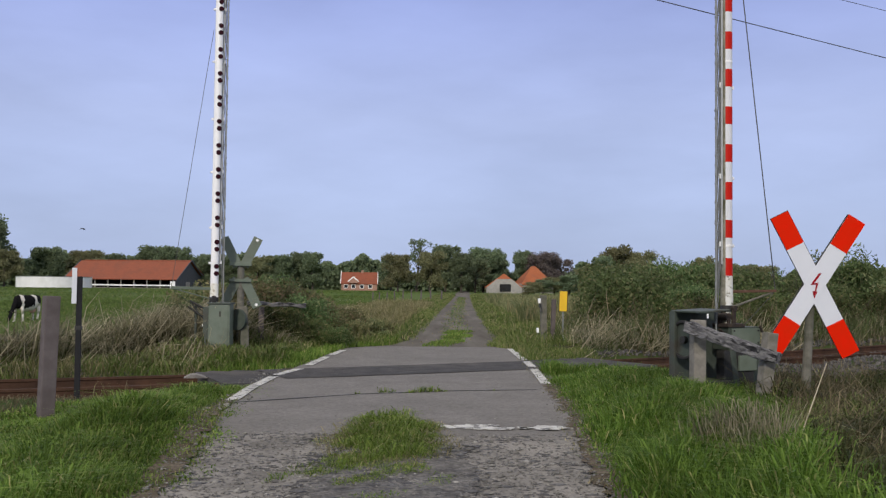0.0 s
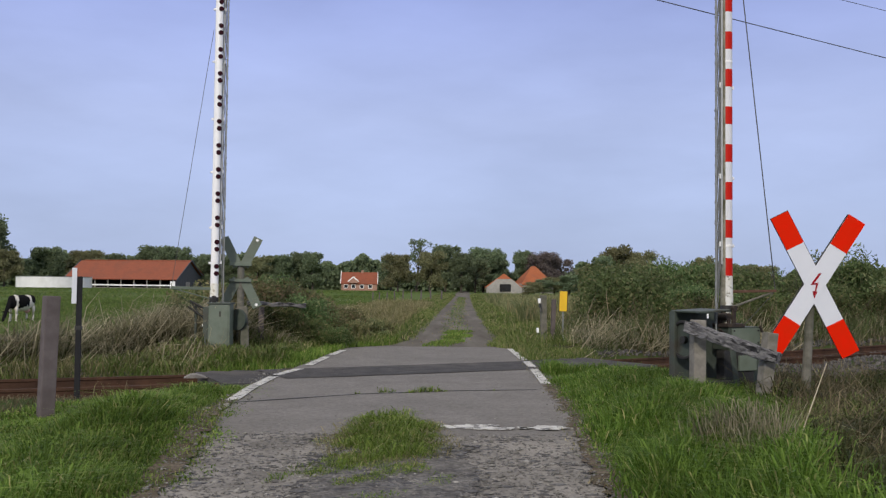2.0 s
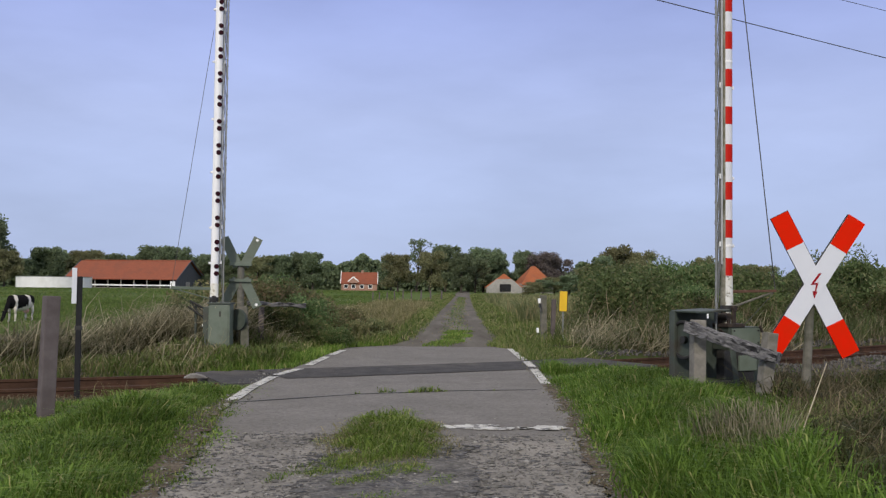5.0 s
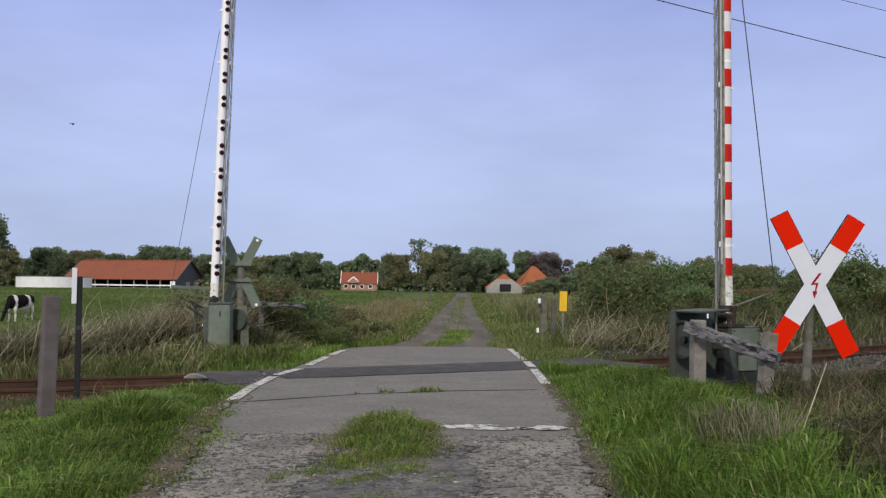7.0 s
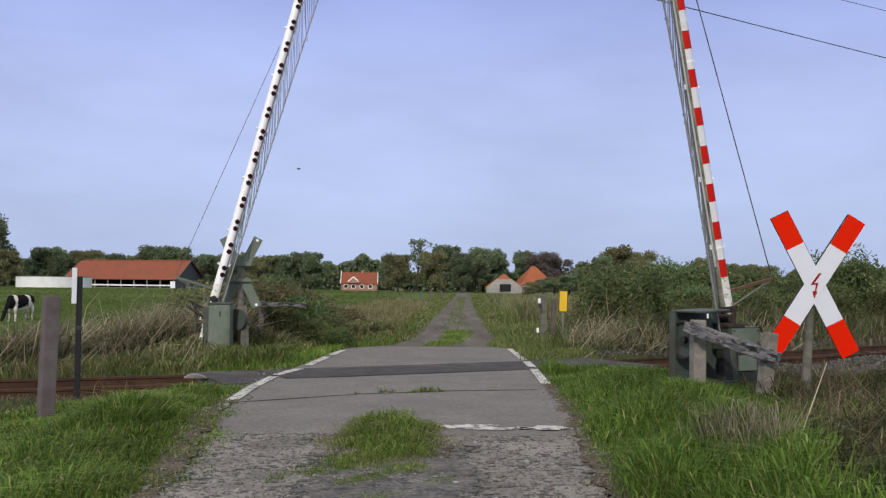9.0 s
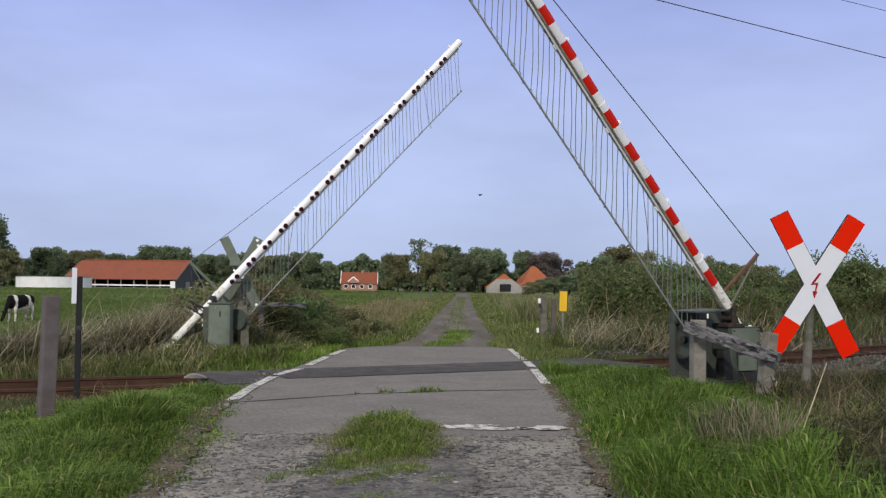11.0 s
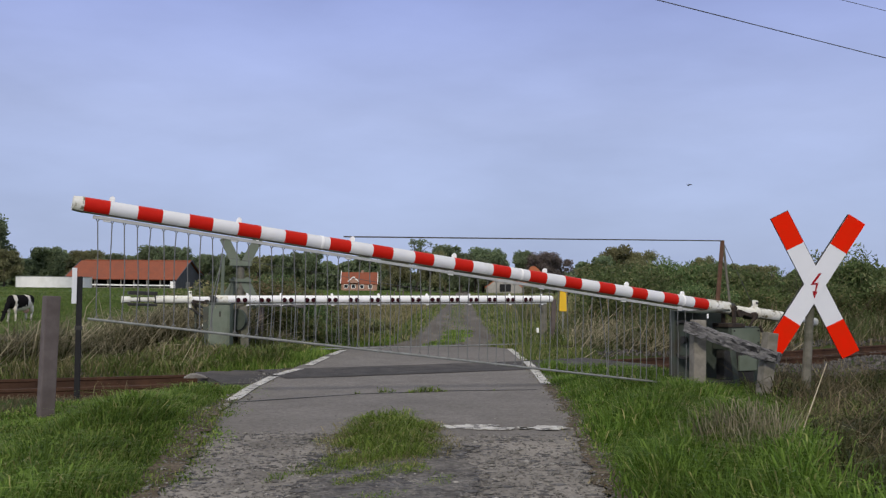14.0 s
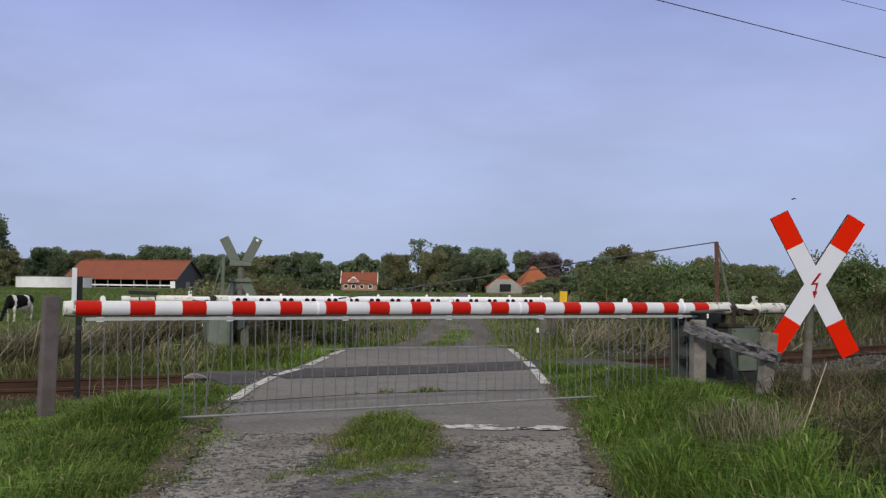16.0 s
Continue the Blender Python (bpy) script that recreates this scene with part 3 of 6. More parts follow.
def make_barrier(base, angle, height, length, radius, label, striped, s_rods, rods, clips, tail, facing):
    """A barrier whose boom runs along local x when down. Returns its moving parts."""
    thing = new("level_crossing_barrier")
    thing.matrix_world = Matrix.Translation(base) @ Matrix.Rotation(angle, 4, "Z")
    tagged(thing, label, "barrier", group="level crossing barriers")
    boom = part("boom", tube_shell(0.02, length, radius, r1=radius), (M_PALE if striped else M_WHITE, M_GRIME_SHADE), thing, "long white tubular boom")
    boom.matrix_basis = pose(0, 0, height)
    if striped:
        first = None
        for i in range(16):
            x = 0.40 + 0.5035 * i - 0.006 * max(0, i - 9)
            if first is None:
                first = part("red_band", tube_shell(0, 0.236, radius + 0.0015), (M_RED, M_GRIME_SHADE), boom, "red painted band")
                first.matrix_basis = pose(x, 0, 0)
            else:
                twin(first, pose(x, 0, 0), boom)
        for x in (0.8, 3.26, 5.75):
            part("sleeve", tube_shell(x - 0.014, x + 0.014, radius + 0.003), (M_WHITE, M_GRIME_SHADE), boom)
        part("root_sleeve", tube_shell(0.01, 0.395, radius + 0.008, r1=radius + 0.003), (M_LICHEN, M_GRIME_SHADE), boom, "lichen-stained white root of the boom")
    else:
        first = None
        for i in range(15):
            for d in (0.0, 0.147):
                x = 0.505 + 0.5 * i + d
                if x > length - 0.1:
                    continue
                y = facing * (radius + 0.001)
                if first is None:
                    first = part("reflector", disc((0, 0, 0), (0, 1, 0), 0.05, 0.02, 16), M_REFLECT, boom, "round dark red reflector")
                    first.matrix_basis = pose(x, y, -0.012)
                else:
                    twin(first, pose(x, y, -0.012), boom)
        part("root_sleeve", tube_shell(0.02, 0.30, radius + 0.004), (M_CREAM, M_GRIME_SHADE), boom, "yellowed white root of the boom")
    # end cap
    part("end_cap", tube_shell(length, length + (0.10 if striped else 0.05), radius + 0.004, r1=radius * 0.94), (M_LICHEN if striped else M_WHITE, M_GRIME_SHADE), boom, "weathered end cap")
    # small lugs above and below
    bm = block(0.05, 0.04, 0.04, pose(0, 0, radius + 0.012), 0.006)
    disc((0, 0, radius + 0.03), (0, 1, 0), 0.020, 0.03, 12, bm)
    lug = part("lug", bm, M_WHITE, boom, "small white painted lug")
    lug.matrix_basis = pose(clips[0], 0, 0)
    for x in clips[1:]:
        twin(lug, pose(x, 0, 0), boom)
    bm = block(0.07, 0.03, 0.05, pose(0, 0, -0.03), 0.008)
    hook = part("hook", bm, M_WHITE, boom)
    hook.matrix_basis = pose(clips[0] + 0.02, 0, -radius)
    for x in clips[1:]:
        twin(hook, pose(x + 0.02, 0, -radius), boom)
    # rail that carries the hanging rods
    bm = block(s_rods[1] - s_rods[0], 0.045, 0.006, pose((s_rods[0] + s_rods[1]) / 2, 0, RAILZ + 0.012), 0.002)
    for y in (-0.02, 0.02):
        block(s_rods[1] - s_rods[0], 0.005, 0.03, pose((s_rods[0] + s_rods[1]) / 2, y, RAILZ), 0.001, bm)
    part("hanging_rail", bm, M_RAILZINC, boom, "thin galvanised channel rail under the boom")
    # pivot, neck, collar and counterweight
    part("pivot_ring", tube_shell(-0.07, 0.02, radius * 1.04), (M_BLACK, M_BLACK), boom, "black iron pivot ring")
    part("neck", tube_shell(-0.44, -0.07, radius * 0.72), (M_CREAM if striped else M_WHITE, M_GRIME_SHADE), boom)
    bm = rod((-0.50, 0, 0), (-0.43, 0, 0), radius * 1.1, seg=20)
    block(0.06, 0.06, 0.11, pose(-0.465, 0, radius + 0.035), 0.012, bm)
    if not striped:
        block(0.06, 0.06, 0.11, pose(-0.465, 0, -radius - 0.035), 0.012, bm)
    collar = part("collar", bm, M_CREAM, boom, "yellowed white collar with bolt lug")
    part("bolt", disc((-0.465, 0, radius + 0.055), (0, 1, 0), 0.018, 0.075, 10), M_BLACK, collar)
    part("tail_weight", tube_shell(-tail + 0.65, -0.50, radius * (0.98 if striped else 0.95)), (M_LICHEN if striped else M_CREAM, M_GRIME_SHADE), boom, "thick white counterweight tube", smooth=False)
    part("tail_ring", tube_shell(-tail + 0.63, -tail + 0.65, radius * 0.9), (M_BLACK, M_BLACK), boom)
    part("tail_neck", tube_shell(-tail + 0.14, -tail + 0.64, radius * 0.48, r1=radius * 0.62), (M_CREAM, M_GRIME_SHADE), boom)
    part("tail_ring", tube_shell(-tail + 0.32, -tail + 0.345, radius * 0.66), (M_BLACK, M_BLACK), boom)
    part("tail_end", tube_shell(-tail, -tail + 0.16, radius * 0.80), (M_CREAM, M_GRIME_SHADE), boom, "yellowed tail end")
    for zz, th in () if striped else ((0.13, 0.075), (-0.10, 0.055)):
        part("weight_plate", block(0.56, 0.15, th, pose(-tail + 0.40, 0, zz) @ pose(0, 0, 0, 0, 2, 0), 0.014), M_BLACK, boom, "black iron weight plate")
    # crank levers under the neck
    bm = block(0.34, 0.025, 0.05, pose(-0.27, 0.075, -0.045) @ pose(0, 0, 0, 0, -8, 0), 0.008)
    block(0.30, 0.025, 0.05, pose(-0.25, -0.075, -0.05) @ pose(0, 0, 0, 0, 6, 0), 0.008, bm)
    for x in (-0.14, -0.40):
        disc((x, 0, -0.05), (0, 1, 0), 0.05, 0.19, 14, bm)
    rod((-0.40, 0.09, -0.05), (-0.30, 0.1, -0.22), 0.016, seg=8, bm=bm)
    part("crank_lever", bm, M_LEVER, boom, "rusty dark crank levers")
    # stay mast and stay wire
    bm = block(0.036 if striped else 0.06, 0.045, 0.86, pose(0.20, 0, 0.45) @ pose(0, 0, 0, 0, 1.0, 0), 0.006)
    part("stay_mast", bm, M_RUSTPOLE if striped else M_GREEN, boom, "upright stay mast")
    part("mast_brace", rod((-0.03, 0.0, 0.03), (0.185, 0, 0.82), 0.016 if striped else 0.012), M_OLDPOST if striped else M_GREEN, boom, "slanting brace of the mast")
    bm = rod((0.205, 0, 0.875), (length * 0.675, 0, radius + 0.03), 0.0075 if striped else 0.0055, seg=6)
    rod((0.205, 0, 0.875), (-0.43, 0, radius + 0.02), 0.0045, seg=6, bm=bm)
    part("stay_wire", bm, M_WIRE, boom, "thin stay wire")
    # hanging rods and the lower bar
    hung = []
    rs = random.Random(5)
    kinds = [part("hanging_rod", hung_rod(k), M_RODS, boom) for k in range(7)]
    step = (s_rods[1] - s_rods[0] - 0.1) / (rods - 1)
    for i in range(rods):
        k = kinds[i] if i < 7 else twin(kinds[rs.randrange(7)], Matrix(), boom)
        sway = rs.uniform(-1.4, 1.4)
        if i in (rods - 11, 12):
            sway = -8.0 if i > 12 else 7.0
        hung.append((k, s_rods[0] + 0.05 + i * step, sway))
    n = 5
    seg = (s_rods[1] - s_rods[0]) / n
    bars = []
    for i in range(n):
        bm = rod((-0.01, 0, 0), (seg + 0.025, 0, 0), 0.013, seg=8)
        disc((0.01, 0, 0), (0, 1, 0), 0.017, 0.03, 10, bm)
        bars.append((part("lower_bar", bm, M_GALV, boom), s_rods[0] + seg * i, seg))
    return thing, boom, hung, bars, height, length


def move_barrier(made, rows):
    thing, boom, hung, bars, height, length = made
    walk(boom, [(t, pose(0.03 * math.sin(radians(a)), 0, height - 0.03 * math.cos(radians(a)), 0, -a, 0)) for t, a in rows])
    for ob, s, sway in hung:
        walk(ob, [(t, pose(s, 0, RAILZ, 0, rod_angle(s, a, length) + sway * min(1.0, (90 - a) / 40.0), 0)) for t, a in rows])

    def low(s, a):
        g = radians(rod_angle(s, a, length))
        return s - ROD * math.sin(g), RAILZ - ROD * math.cos(g)
    for ob, s, seg in bars:
        keyed = []
        for t, a in rows:
            (x0, z0), (x1, z1) = low(s, a), low(s + seg, a)
            keyed.append((t, pose(x0, 0, z0, 0, -math.degrees(math.atan2(z1 - z0, x1 - x0)), 0)))
        walk(ob, keyed)


TH = 0.47
NEAR_BASE, FAR_BASE = (3.793, 12.85, 0.0), (-4.73, 19.95, 0.0)


def build_near_barrier():
    made = make_barrier(NEAR_BASE, math.pi + TH, 1.241, 8.15, 0.075, "red and white striped barrier boom with hanging rod skirt", True, (0.55, 8.05), 61,
                        (7.9, 6.65, 5.4, 4.15, 2.92, 1.7, 0.8), 1.62, -1)
    thing = made[0]
    # bearing fork, drive housing and drum; local x points along the boom, the viewer is at local +y
    bm = block(0.06, 0.03, 0.24, pose(0.0, 0.1, 1.08), 0.01)
    block(0.06, 0.03, 0.24, pose(0.0, -0.1, 1.08), 0.01, bm)
    disc((0, 0, 1.215), (0, 1, 0), 0.035, 0.26, 16, bm)
    block(0.30, 0.3, 0.05, pose(0, 0, 0.99), 0.01, bm)
    part("bearing_fork", bm, M_LEVER, thing, "rusty dark bearing fork")
    part("drive_housing", block(0.56, 0.30, 0.30, pose(-0.16, -0.02, 0.82), 0.012), M_DKGREEN, thing, "dark olive drive housing")
    cover = part("cover_plate", block(0.48, 0.016, 0.22, pose(-0.17, 0.14, 0.84), 0.005), M_GREEN, thing, "green-grey cover plate")
    for x, z in ((-0.38, 0.92), (-0.38, 0.76), (0.04, 0.92), (0.04, 0.76)):
        part("bolt", disc((x, 0.15, z), (0, 1, 0), 0.013, 0.014, 8), M_BLACK, cover)
    part("front_plate", block(0.30, 0.03, 0.20, pose(-0.14, 0.20, 0.50), 0.008), M_GREEN, thing, "green-grey lower plate")
    for x, lean in ((0.06, 9), (-0.34, -7)):
        part("leg", block(0.10, 0.05, 0.66, pose(x, 0.16, 0.42) @ pose(0, 0, 0, 0, lean, 0), 0.012), M_DKGREEN, thing)
    part("gear_case", block(0.52, 0.16, 0.46, pose(-0.02, 0.10, 0.44), 0.03), M_BLACK, thing, "black gear case")
    part("side_plate", block(0.05, 0.07, 1.0, pose(0.70, -0.26, 0.68), 0.01), M_DKGREEN, thing)
    part("rear_plate", block(0.95, 0.04, 0.92, pose(0.24, -0.32, 0.70), 0.01), M_DKGREEN, thing)
    part("lid", block(0.50, 0.58, 0.025, pose(0.46, -0.03, 1.18) @ pose(0, 0, 0, 0, 3, 0), 0.008), M_DKGREEN, thing)
    part("bottom_plate", block(0.5, 0.55, 0.05, pose(0.42, -0.02, 0.26), 0.01), M_BLACK, thing)
    drum = part("cable_drum", disc((0.62, -0.10, 0.80), (1, 0.05, 0), 0.23, 0.06, 36), M_DKGREEN, thing, "dark green cable drum")
    bm = bmesh.new()
    for i in range(36):
        a0, a1 = 2 * math.pi * i / 36, 2 * math.pi * (i + 1) / 36
        rod((0.675, -0.10 + 0.235 * math.cos(a0), 0.80 + 0.235 * math.sin(a0)), (0.675, -0.10 + 0.235 * math.cos(a1), 0.80 + 0.235 * math.sin(a1)), 0.024, seg=6, bm=bm)
    part("drum_rim", bm, M_BLACK, drum)
    part("drum_hub", disc((0.67, -0.10, 0.80), (1, 0.05, 0), 0.05, 0.06, 16), M_BLACK, drum)
    part("foundation", block(1.1, 0.6, 0.30, pose(0.20, -0.05, -0.05), 0.03), M_CONC, thing, "mossy concrete foundation")
    part("latch", block(0.02, 0.02, 0.06, pose(0.60, 0.265, 1.12), 0.005), M_WHITE, thing, "small bright latch")
    bm = rod((-0.40, 0.16, 0.98), (-0.58, 0.18, 0.66), 0.018)
    rod((-0.58, 0.18, 0.66), (-0.50, 0.18, 0.36), 0.018, bm=bm)
    block(0.10, 0.05, 0.16, pose(-0.56, 0.18, 0.64), 0.02, bm)
    part("crank_arm", bm, M_LEVER, thing)
    return made


def build_far_barrier():
    made = make_barrier(FAR_BASE, TH, 1.176, 8.25, 0.084, "white barrier boom with dark red reflectors and rod skirt", False, (0.75, 8.15), 58,
                        (8.0, 7.1, 6.0, 4.9, 3.7, 2.6, 1.45, 0.72), 1.8, -1)
    thing = made[0]
    bm = block(0.1, 0.03, 0.26, pose(0.0, -0.1, 1.06), 0.01)
    block(0.1, 0.03, 0.26, pose(0.0, 0.1, 1.06), 0.01, bm)
    disc((0, 0, 1.176), (0, 1, 0), 0.05, 0.28, 16, bm)
    part("bearing_fork", bm, M_BLACK, thing)
    R = Matrix.Rotation(-TH, 4, "Z")
    bm = block(0.44, 0.36, 0.84, R @ pose(0.23, -0.22, 0.64), 0.025)
    part("drive_cabinet", bm, M_GREEN, thing, "green-grey steel drive cabinet")
    bm = block(0.48, 0.42, 0.03, R @ pose(0.23, -0.22, 1.075), 0.008)
    part("cabinet_lid", bm, M_DKGREEN, thing)
    bm = block(0.36, 0.015, 0.74, R @ pose(0.23, -0.405, 0.63), 0.004)
    part("cabinet_door", bm, M_GREEN, thing)
    bm = block(0.035, 0.02, 0.1, R @ pose(0.25, -0.415, 0.86), 0.008)
    disc(R @ Vector((0.25, -0.415, 0.90)), R.to_3x3() @ Vector((0, 1, 0)), 0.022, 0.02, 12, bm)
    part("latch", bm, M_DKGREEN, thing)
    bm = disc(R @ Vector((0.52, 0.0, 0.74)), R.to_3x3() @ Vector((0.5, 1, 0)), 0.22, 0.06, 32)
    part("cable_drum", bm, M_DKGREEN, thing, "round dark green cable drum")
    part("side_frame", block(0.13, 0.3, 0.92, R @ pose(-0.07, -0.1, 0.54), 0.01), M_DKGREEN, thing)
    part("strut", block(0.05, 0.05, 1.0, R @ pose(-0.34, 0.0, 0.55), 0.01), M_DKGREEN, thing)
    part("strut", block(0.1, 0.08, 0.7, R @ pose(0.62, 0.1, 0.45), 0.01), M_DKGREEN, thing)
    bm = rod(R @ Vector((-0.1, -0.15, 0.95)), R @ Vector((-0.42, -0.2, 1.12)), 0.022)
    rod(R @ Vector((-0.15, -0.2, 0.8)), R @ Vector((-0.45, -0.2, 1.0)), 0.02, bm=bm)
    part("lever", bm, M_BLACK, thing)
    part("stand", block(0.26, 0.22, 0.3, R @ pose(0.26, -0.2, 0.1), 0.01), M_BLACK, thing)
    part("foundation", block(0.8, 0.5, 0.3, R @ pose(0.2, 0.0, -0.10), 0.03), M_CONC, thing)
    # slack black cables below the pivot
    for dx, drop in ((0.0, 0.30), (0.05, 0.20)):
        bm = bmesh.new()
        pts = [R @ Vector((-0.40 + dx + 0.62 * k / 8, -0.16, 1.10 - drop * math.sin(math.pi * k / 8) - 0.10 * k / 8)) for k in range(9)]
        for p, q in zip(pts, pts[1:]):
            rod(p, q, 0.012, seg=6, bm=bm)
        part("cable", bm, M_BLACK, thing, "slack black cable")
    part("side_latch", disc(R @ Vector((-0.145, -0.2, 0.62)), R.to_3x3() @ Vector((1, 0, 0)), 0.03, 0.02, 10), M_WHITE, thing, "small white latch")
    part("guard_board", block(0.16, 0.04, 0.86, R @ pose(0.66, 0.02, 0.58) @ pose(0, 0, 0, 0, -3, 0), 0.012), M_OLDPOST, thing, "weathered grey guard board")
    part("cabinet_foot", block(0.36, 0.3, 0.10, R @ pose(0.23, -0.2, 0.19), 0.01), M_BLACK, thing)
    return made


def cross_arms(parent, size, front, red, width, back=False):
    """Two crossed boards, each board's ends painted."""
    dx, dz = size
    for sgn in (1, -1):
        d = Vector((sgn * dx, 0, dz))
        L, d = d.length, d.normalized()
        yoff = -0.006 * (1 + sgn)
        m = Matrix.Translation((0, yoff, 0)) @ Matrix.Rotation(math.atan2(d.x, d.z), 4, "Y")
        n = 0.225
        arm = part("arm", block(width, 0.006, L, m, 0.002), front, parent)
        if red:
            for e in (1, -1):
                bm = block(width + 0.002, 0.003, L * n, m @ pose(0, -0.0055, e * (L * (0.5 - n / 2))), 0.0)
                part("arm_end", bm, red, arm, "red painted board end")


def build_cross():
    c = new("warning_cross")
    c.matrix_world = pose(4.69, 12.2, 1.535, 0, 2.8, -2)
    tagged(c, "red and white diagonal warning cross with red flash symbol", "warning cross", group="warning crosses")
    cross_arms(c, (0.968, 1.704), M_SIGN, M_SIGNRED, 0.235)
    # dark frame bands behind the boards
    for sgn in (1, -1):
        d = Vector((sgn * 0.968, 0, 1.704))
        L = d.length
        m = Matrix.Rotation(math.atan2(d.x, d.z), 4, "Y")
        part("backing", block(0.249, 0.018, L + 0.012, m @ pose(0.004, 0.03 + 0.011 * sgn, 0), 0.004), M_BLACK, c)
    # flash symbol
    flash = [(0.04, 0.155), (-0.06, 0.0), (0.012, 0.012), (-0.005, -0.075), (-0.032, -0.075), (-0.005, -0.165), (0.03, -0.075), (0.012, -0.075), (0.038, 0.035), (-0.015, 0.025), (0.072, 0.155)]
    part("flash_symbol", prism(flash, 0.004, pose(0, -0.021, -0.01)), M_FLASH, c, "dark red flash symbol")
    bm = rod((-0.02, 0.12, -1.75), (0.0, 0.12, -0.02), 0.065, 0.05, 10)
    part("post", bm, M_OLDPOST, c, "grey weathered round post")
    # rear of a second cross beside the far barrier
    c = new("warning_cross")
    c.matrix_world = pose(-4.30, 20.6, 1.72, 0, 0, 8)
    tagged(c, "back of warning cross, green-grey boards on a concrete post", "warning cross", group="warning crosses")
    for sgn in (1, -1):
        for e in (1, -1):
            d = Vector((sgn * 0.345, 0, 0.70 * e))
            L = d.length
            m = Matrix.Translation(d * 0.62) @ Matrix.Rotation(math.atan2(d.x, d.z), 4, "Y")
            arm = part("arm", block(0.20, 0.012, L * 0.86, m, 0.003), M_GREEN, c)
            if sgn > 0:
                part("bolt", disc(d * 0.98 + Vector((0, -0.012, 0)), (0, 1, 0), 0.03, 0.012, 12), M_WHITE, arm)
    for z in (0.17, -0.17):
        part("clamp", block(0.46, 0.04, 0.07, pose(0, -0.05, z), 0.01), M_GREEN, c)
    part("post", rod((0, 0.06, -1.7), (0, 0.06, 0.22), 0.085, 0.07, 12), M_OLDPOST, c)


def post_thing(name, base, h, w, d, material, label, category, yaw=0, lean=(0, 0), bevel=0.012):
    ob = part(name, block(w, d, h + 0.3, pose(0, 0, h / 2 - 0.15), bevel), material)
    ob.matrix_world = pose(*base, lean[0], lean[1], yaw)
    return tagged(ob, label, category)


def build_posts():
    post_thing("concrete_post", (-4.27, 10.5, 0.0), 1.31, 0.155, 0.155, M_POST, "brown-grey square concrete post in the grass", "post", 38, (0, 1.5))
    # slim marker post with a white board
    p = new("marker_post")
    p.matrix_world = pose(-4.50, 11.95, 0.0, 0, 0, 12)
    tagged(p, "dark slim steel post with narrow white board", "marker post")
    part("post", block(0.065, 0.06, 1.75, pose(0.02, 0, 0.66), 0.008), M_DARK, p)
    part("collar", block(0.08, 0.075, 0.05, pose(0.02, 0, 0.9), 0.006), M_BLACK, p)
    part("board", block(0.058, 0.012, 0.44, pose(-0.035, -0.04, 1.42), 0.002), M_SIGN, p, "narrow white board")
    post_thing("concrete_post", (3.25, 12.35, 0.05), 1.02, 0.165, 0.15, M_CONC, "weathered concrete post holding a timber rail", "post", 10, (0, 0.5))
    q = post_thing("concrete_post", (3.76, 11.55, -0.35), 1.31, 0.14, 0.14, M_CONC, "leaning weathered concrete post beside the timber rail", "post", 15, (0, 7.5))
    # heavy split timber, checked and worn
    bm = bmesh.new()
    a, b = Vector((3.09, 12.24, 0.99)), Vector((3.93, 11.34, 0.65))
    d = (b - a)
    n, m = 70, 22
    side = Vector((d.y, -d.x, 0)).normalized()
    up = side.cross(d).normalized()
    up = up if up.z > 0 else -up
    rows = []
    for i in range(n + 1):
        u = i / n
        c = a + d * u
        ring = []
        for k in range(m):
            t = 2 * math.pi * k / m
            w = 0.076 * math.copysign(abs(math.cos(t)) ** 0.4, math.cos(t))
            h = 0.074 * math.copysign(abs(math.sin(t)) ** 0.4, math.sin(t))
            crack = noise.noise(Vector((u * 5, math.cos(t) * 2.6, math.sin(t) * 2.6)))
            split = max(0.0, 0.10 - abs(crack)) * 0.22
            lump = 0.014 * noise.noise(Vector((u * 16, math.cos(t) * 1.5 + 5, math.sin(t) * 1.5))) - 0.03 * max(0.0, noise.noise(Vector((u * 7, 3.3 + math.sin(t), math.cos(t)))) - 0.25)
            f = 1 + (lump - split) / 0.08
            f *= 1 - 0.35 * max(0.0, u - 0.9) * 10 * (0.5 - 0.5 * math.sin(t))
            ring.append(bm.verts.new(c + side * w * f + up * h * f))
        rows.append(ring)
    for r0, r1 in zip(rows, rows[1:]):
        for k in range(m):
            bm.faces.new((r0[k], r0[(k + 1) % m], r1[(k + 1) % m], r1[k]))
    bm.faces.new(rows[0])
    bm.faces.new(rows[-1][::-1])
    bmesh.ops.recalc_face_normals(bm, faces=bm.faces)
    t = part("timber_rail", bm, M_OLDWOOD)
    turn = Matrix.Translation((a + b) / 2) @ d.to_track_quat("X", "Z").to_matrix().to_4x4()
    t.data.transform(turn.inverted())
    t.matrix_world = turn
    tagged(t, "cracked grey old timber resting on concrete posts", "timber rail")
    # broken concrete lump
    bm = bmesh.new()
    bmesh.ops.create_icosphere(bm, subdivisions=2, radius=0.15)
    for v in bm.verts:
        v.co *= 1 + 0.3 * noise.noise(v.co * 9)
        v.co.z *= 0.6
    s = part("concrete_lump", bm, M_CONC)
    s.matrix_world = pose(3.10, 11.9, 0.24, 0, 18, 20)
    tagged(s, "broken lump of grey concrete in the grass", "rubble")
    # slab beside the rails
    s = part("concrete_slab", prism([(-0.17, 0.0), (0.2, 0.0), (0.02, 0.055), (-0.08, 0.05)], 0.3), M_RUBBLE)
    s.matrix_world = pose(-3.88, 15.3, -0.01, 0, 0, 14)
    tagged(s, "weathered concrete slab beside the rails", "slab")
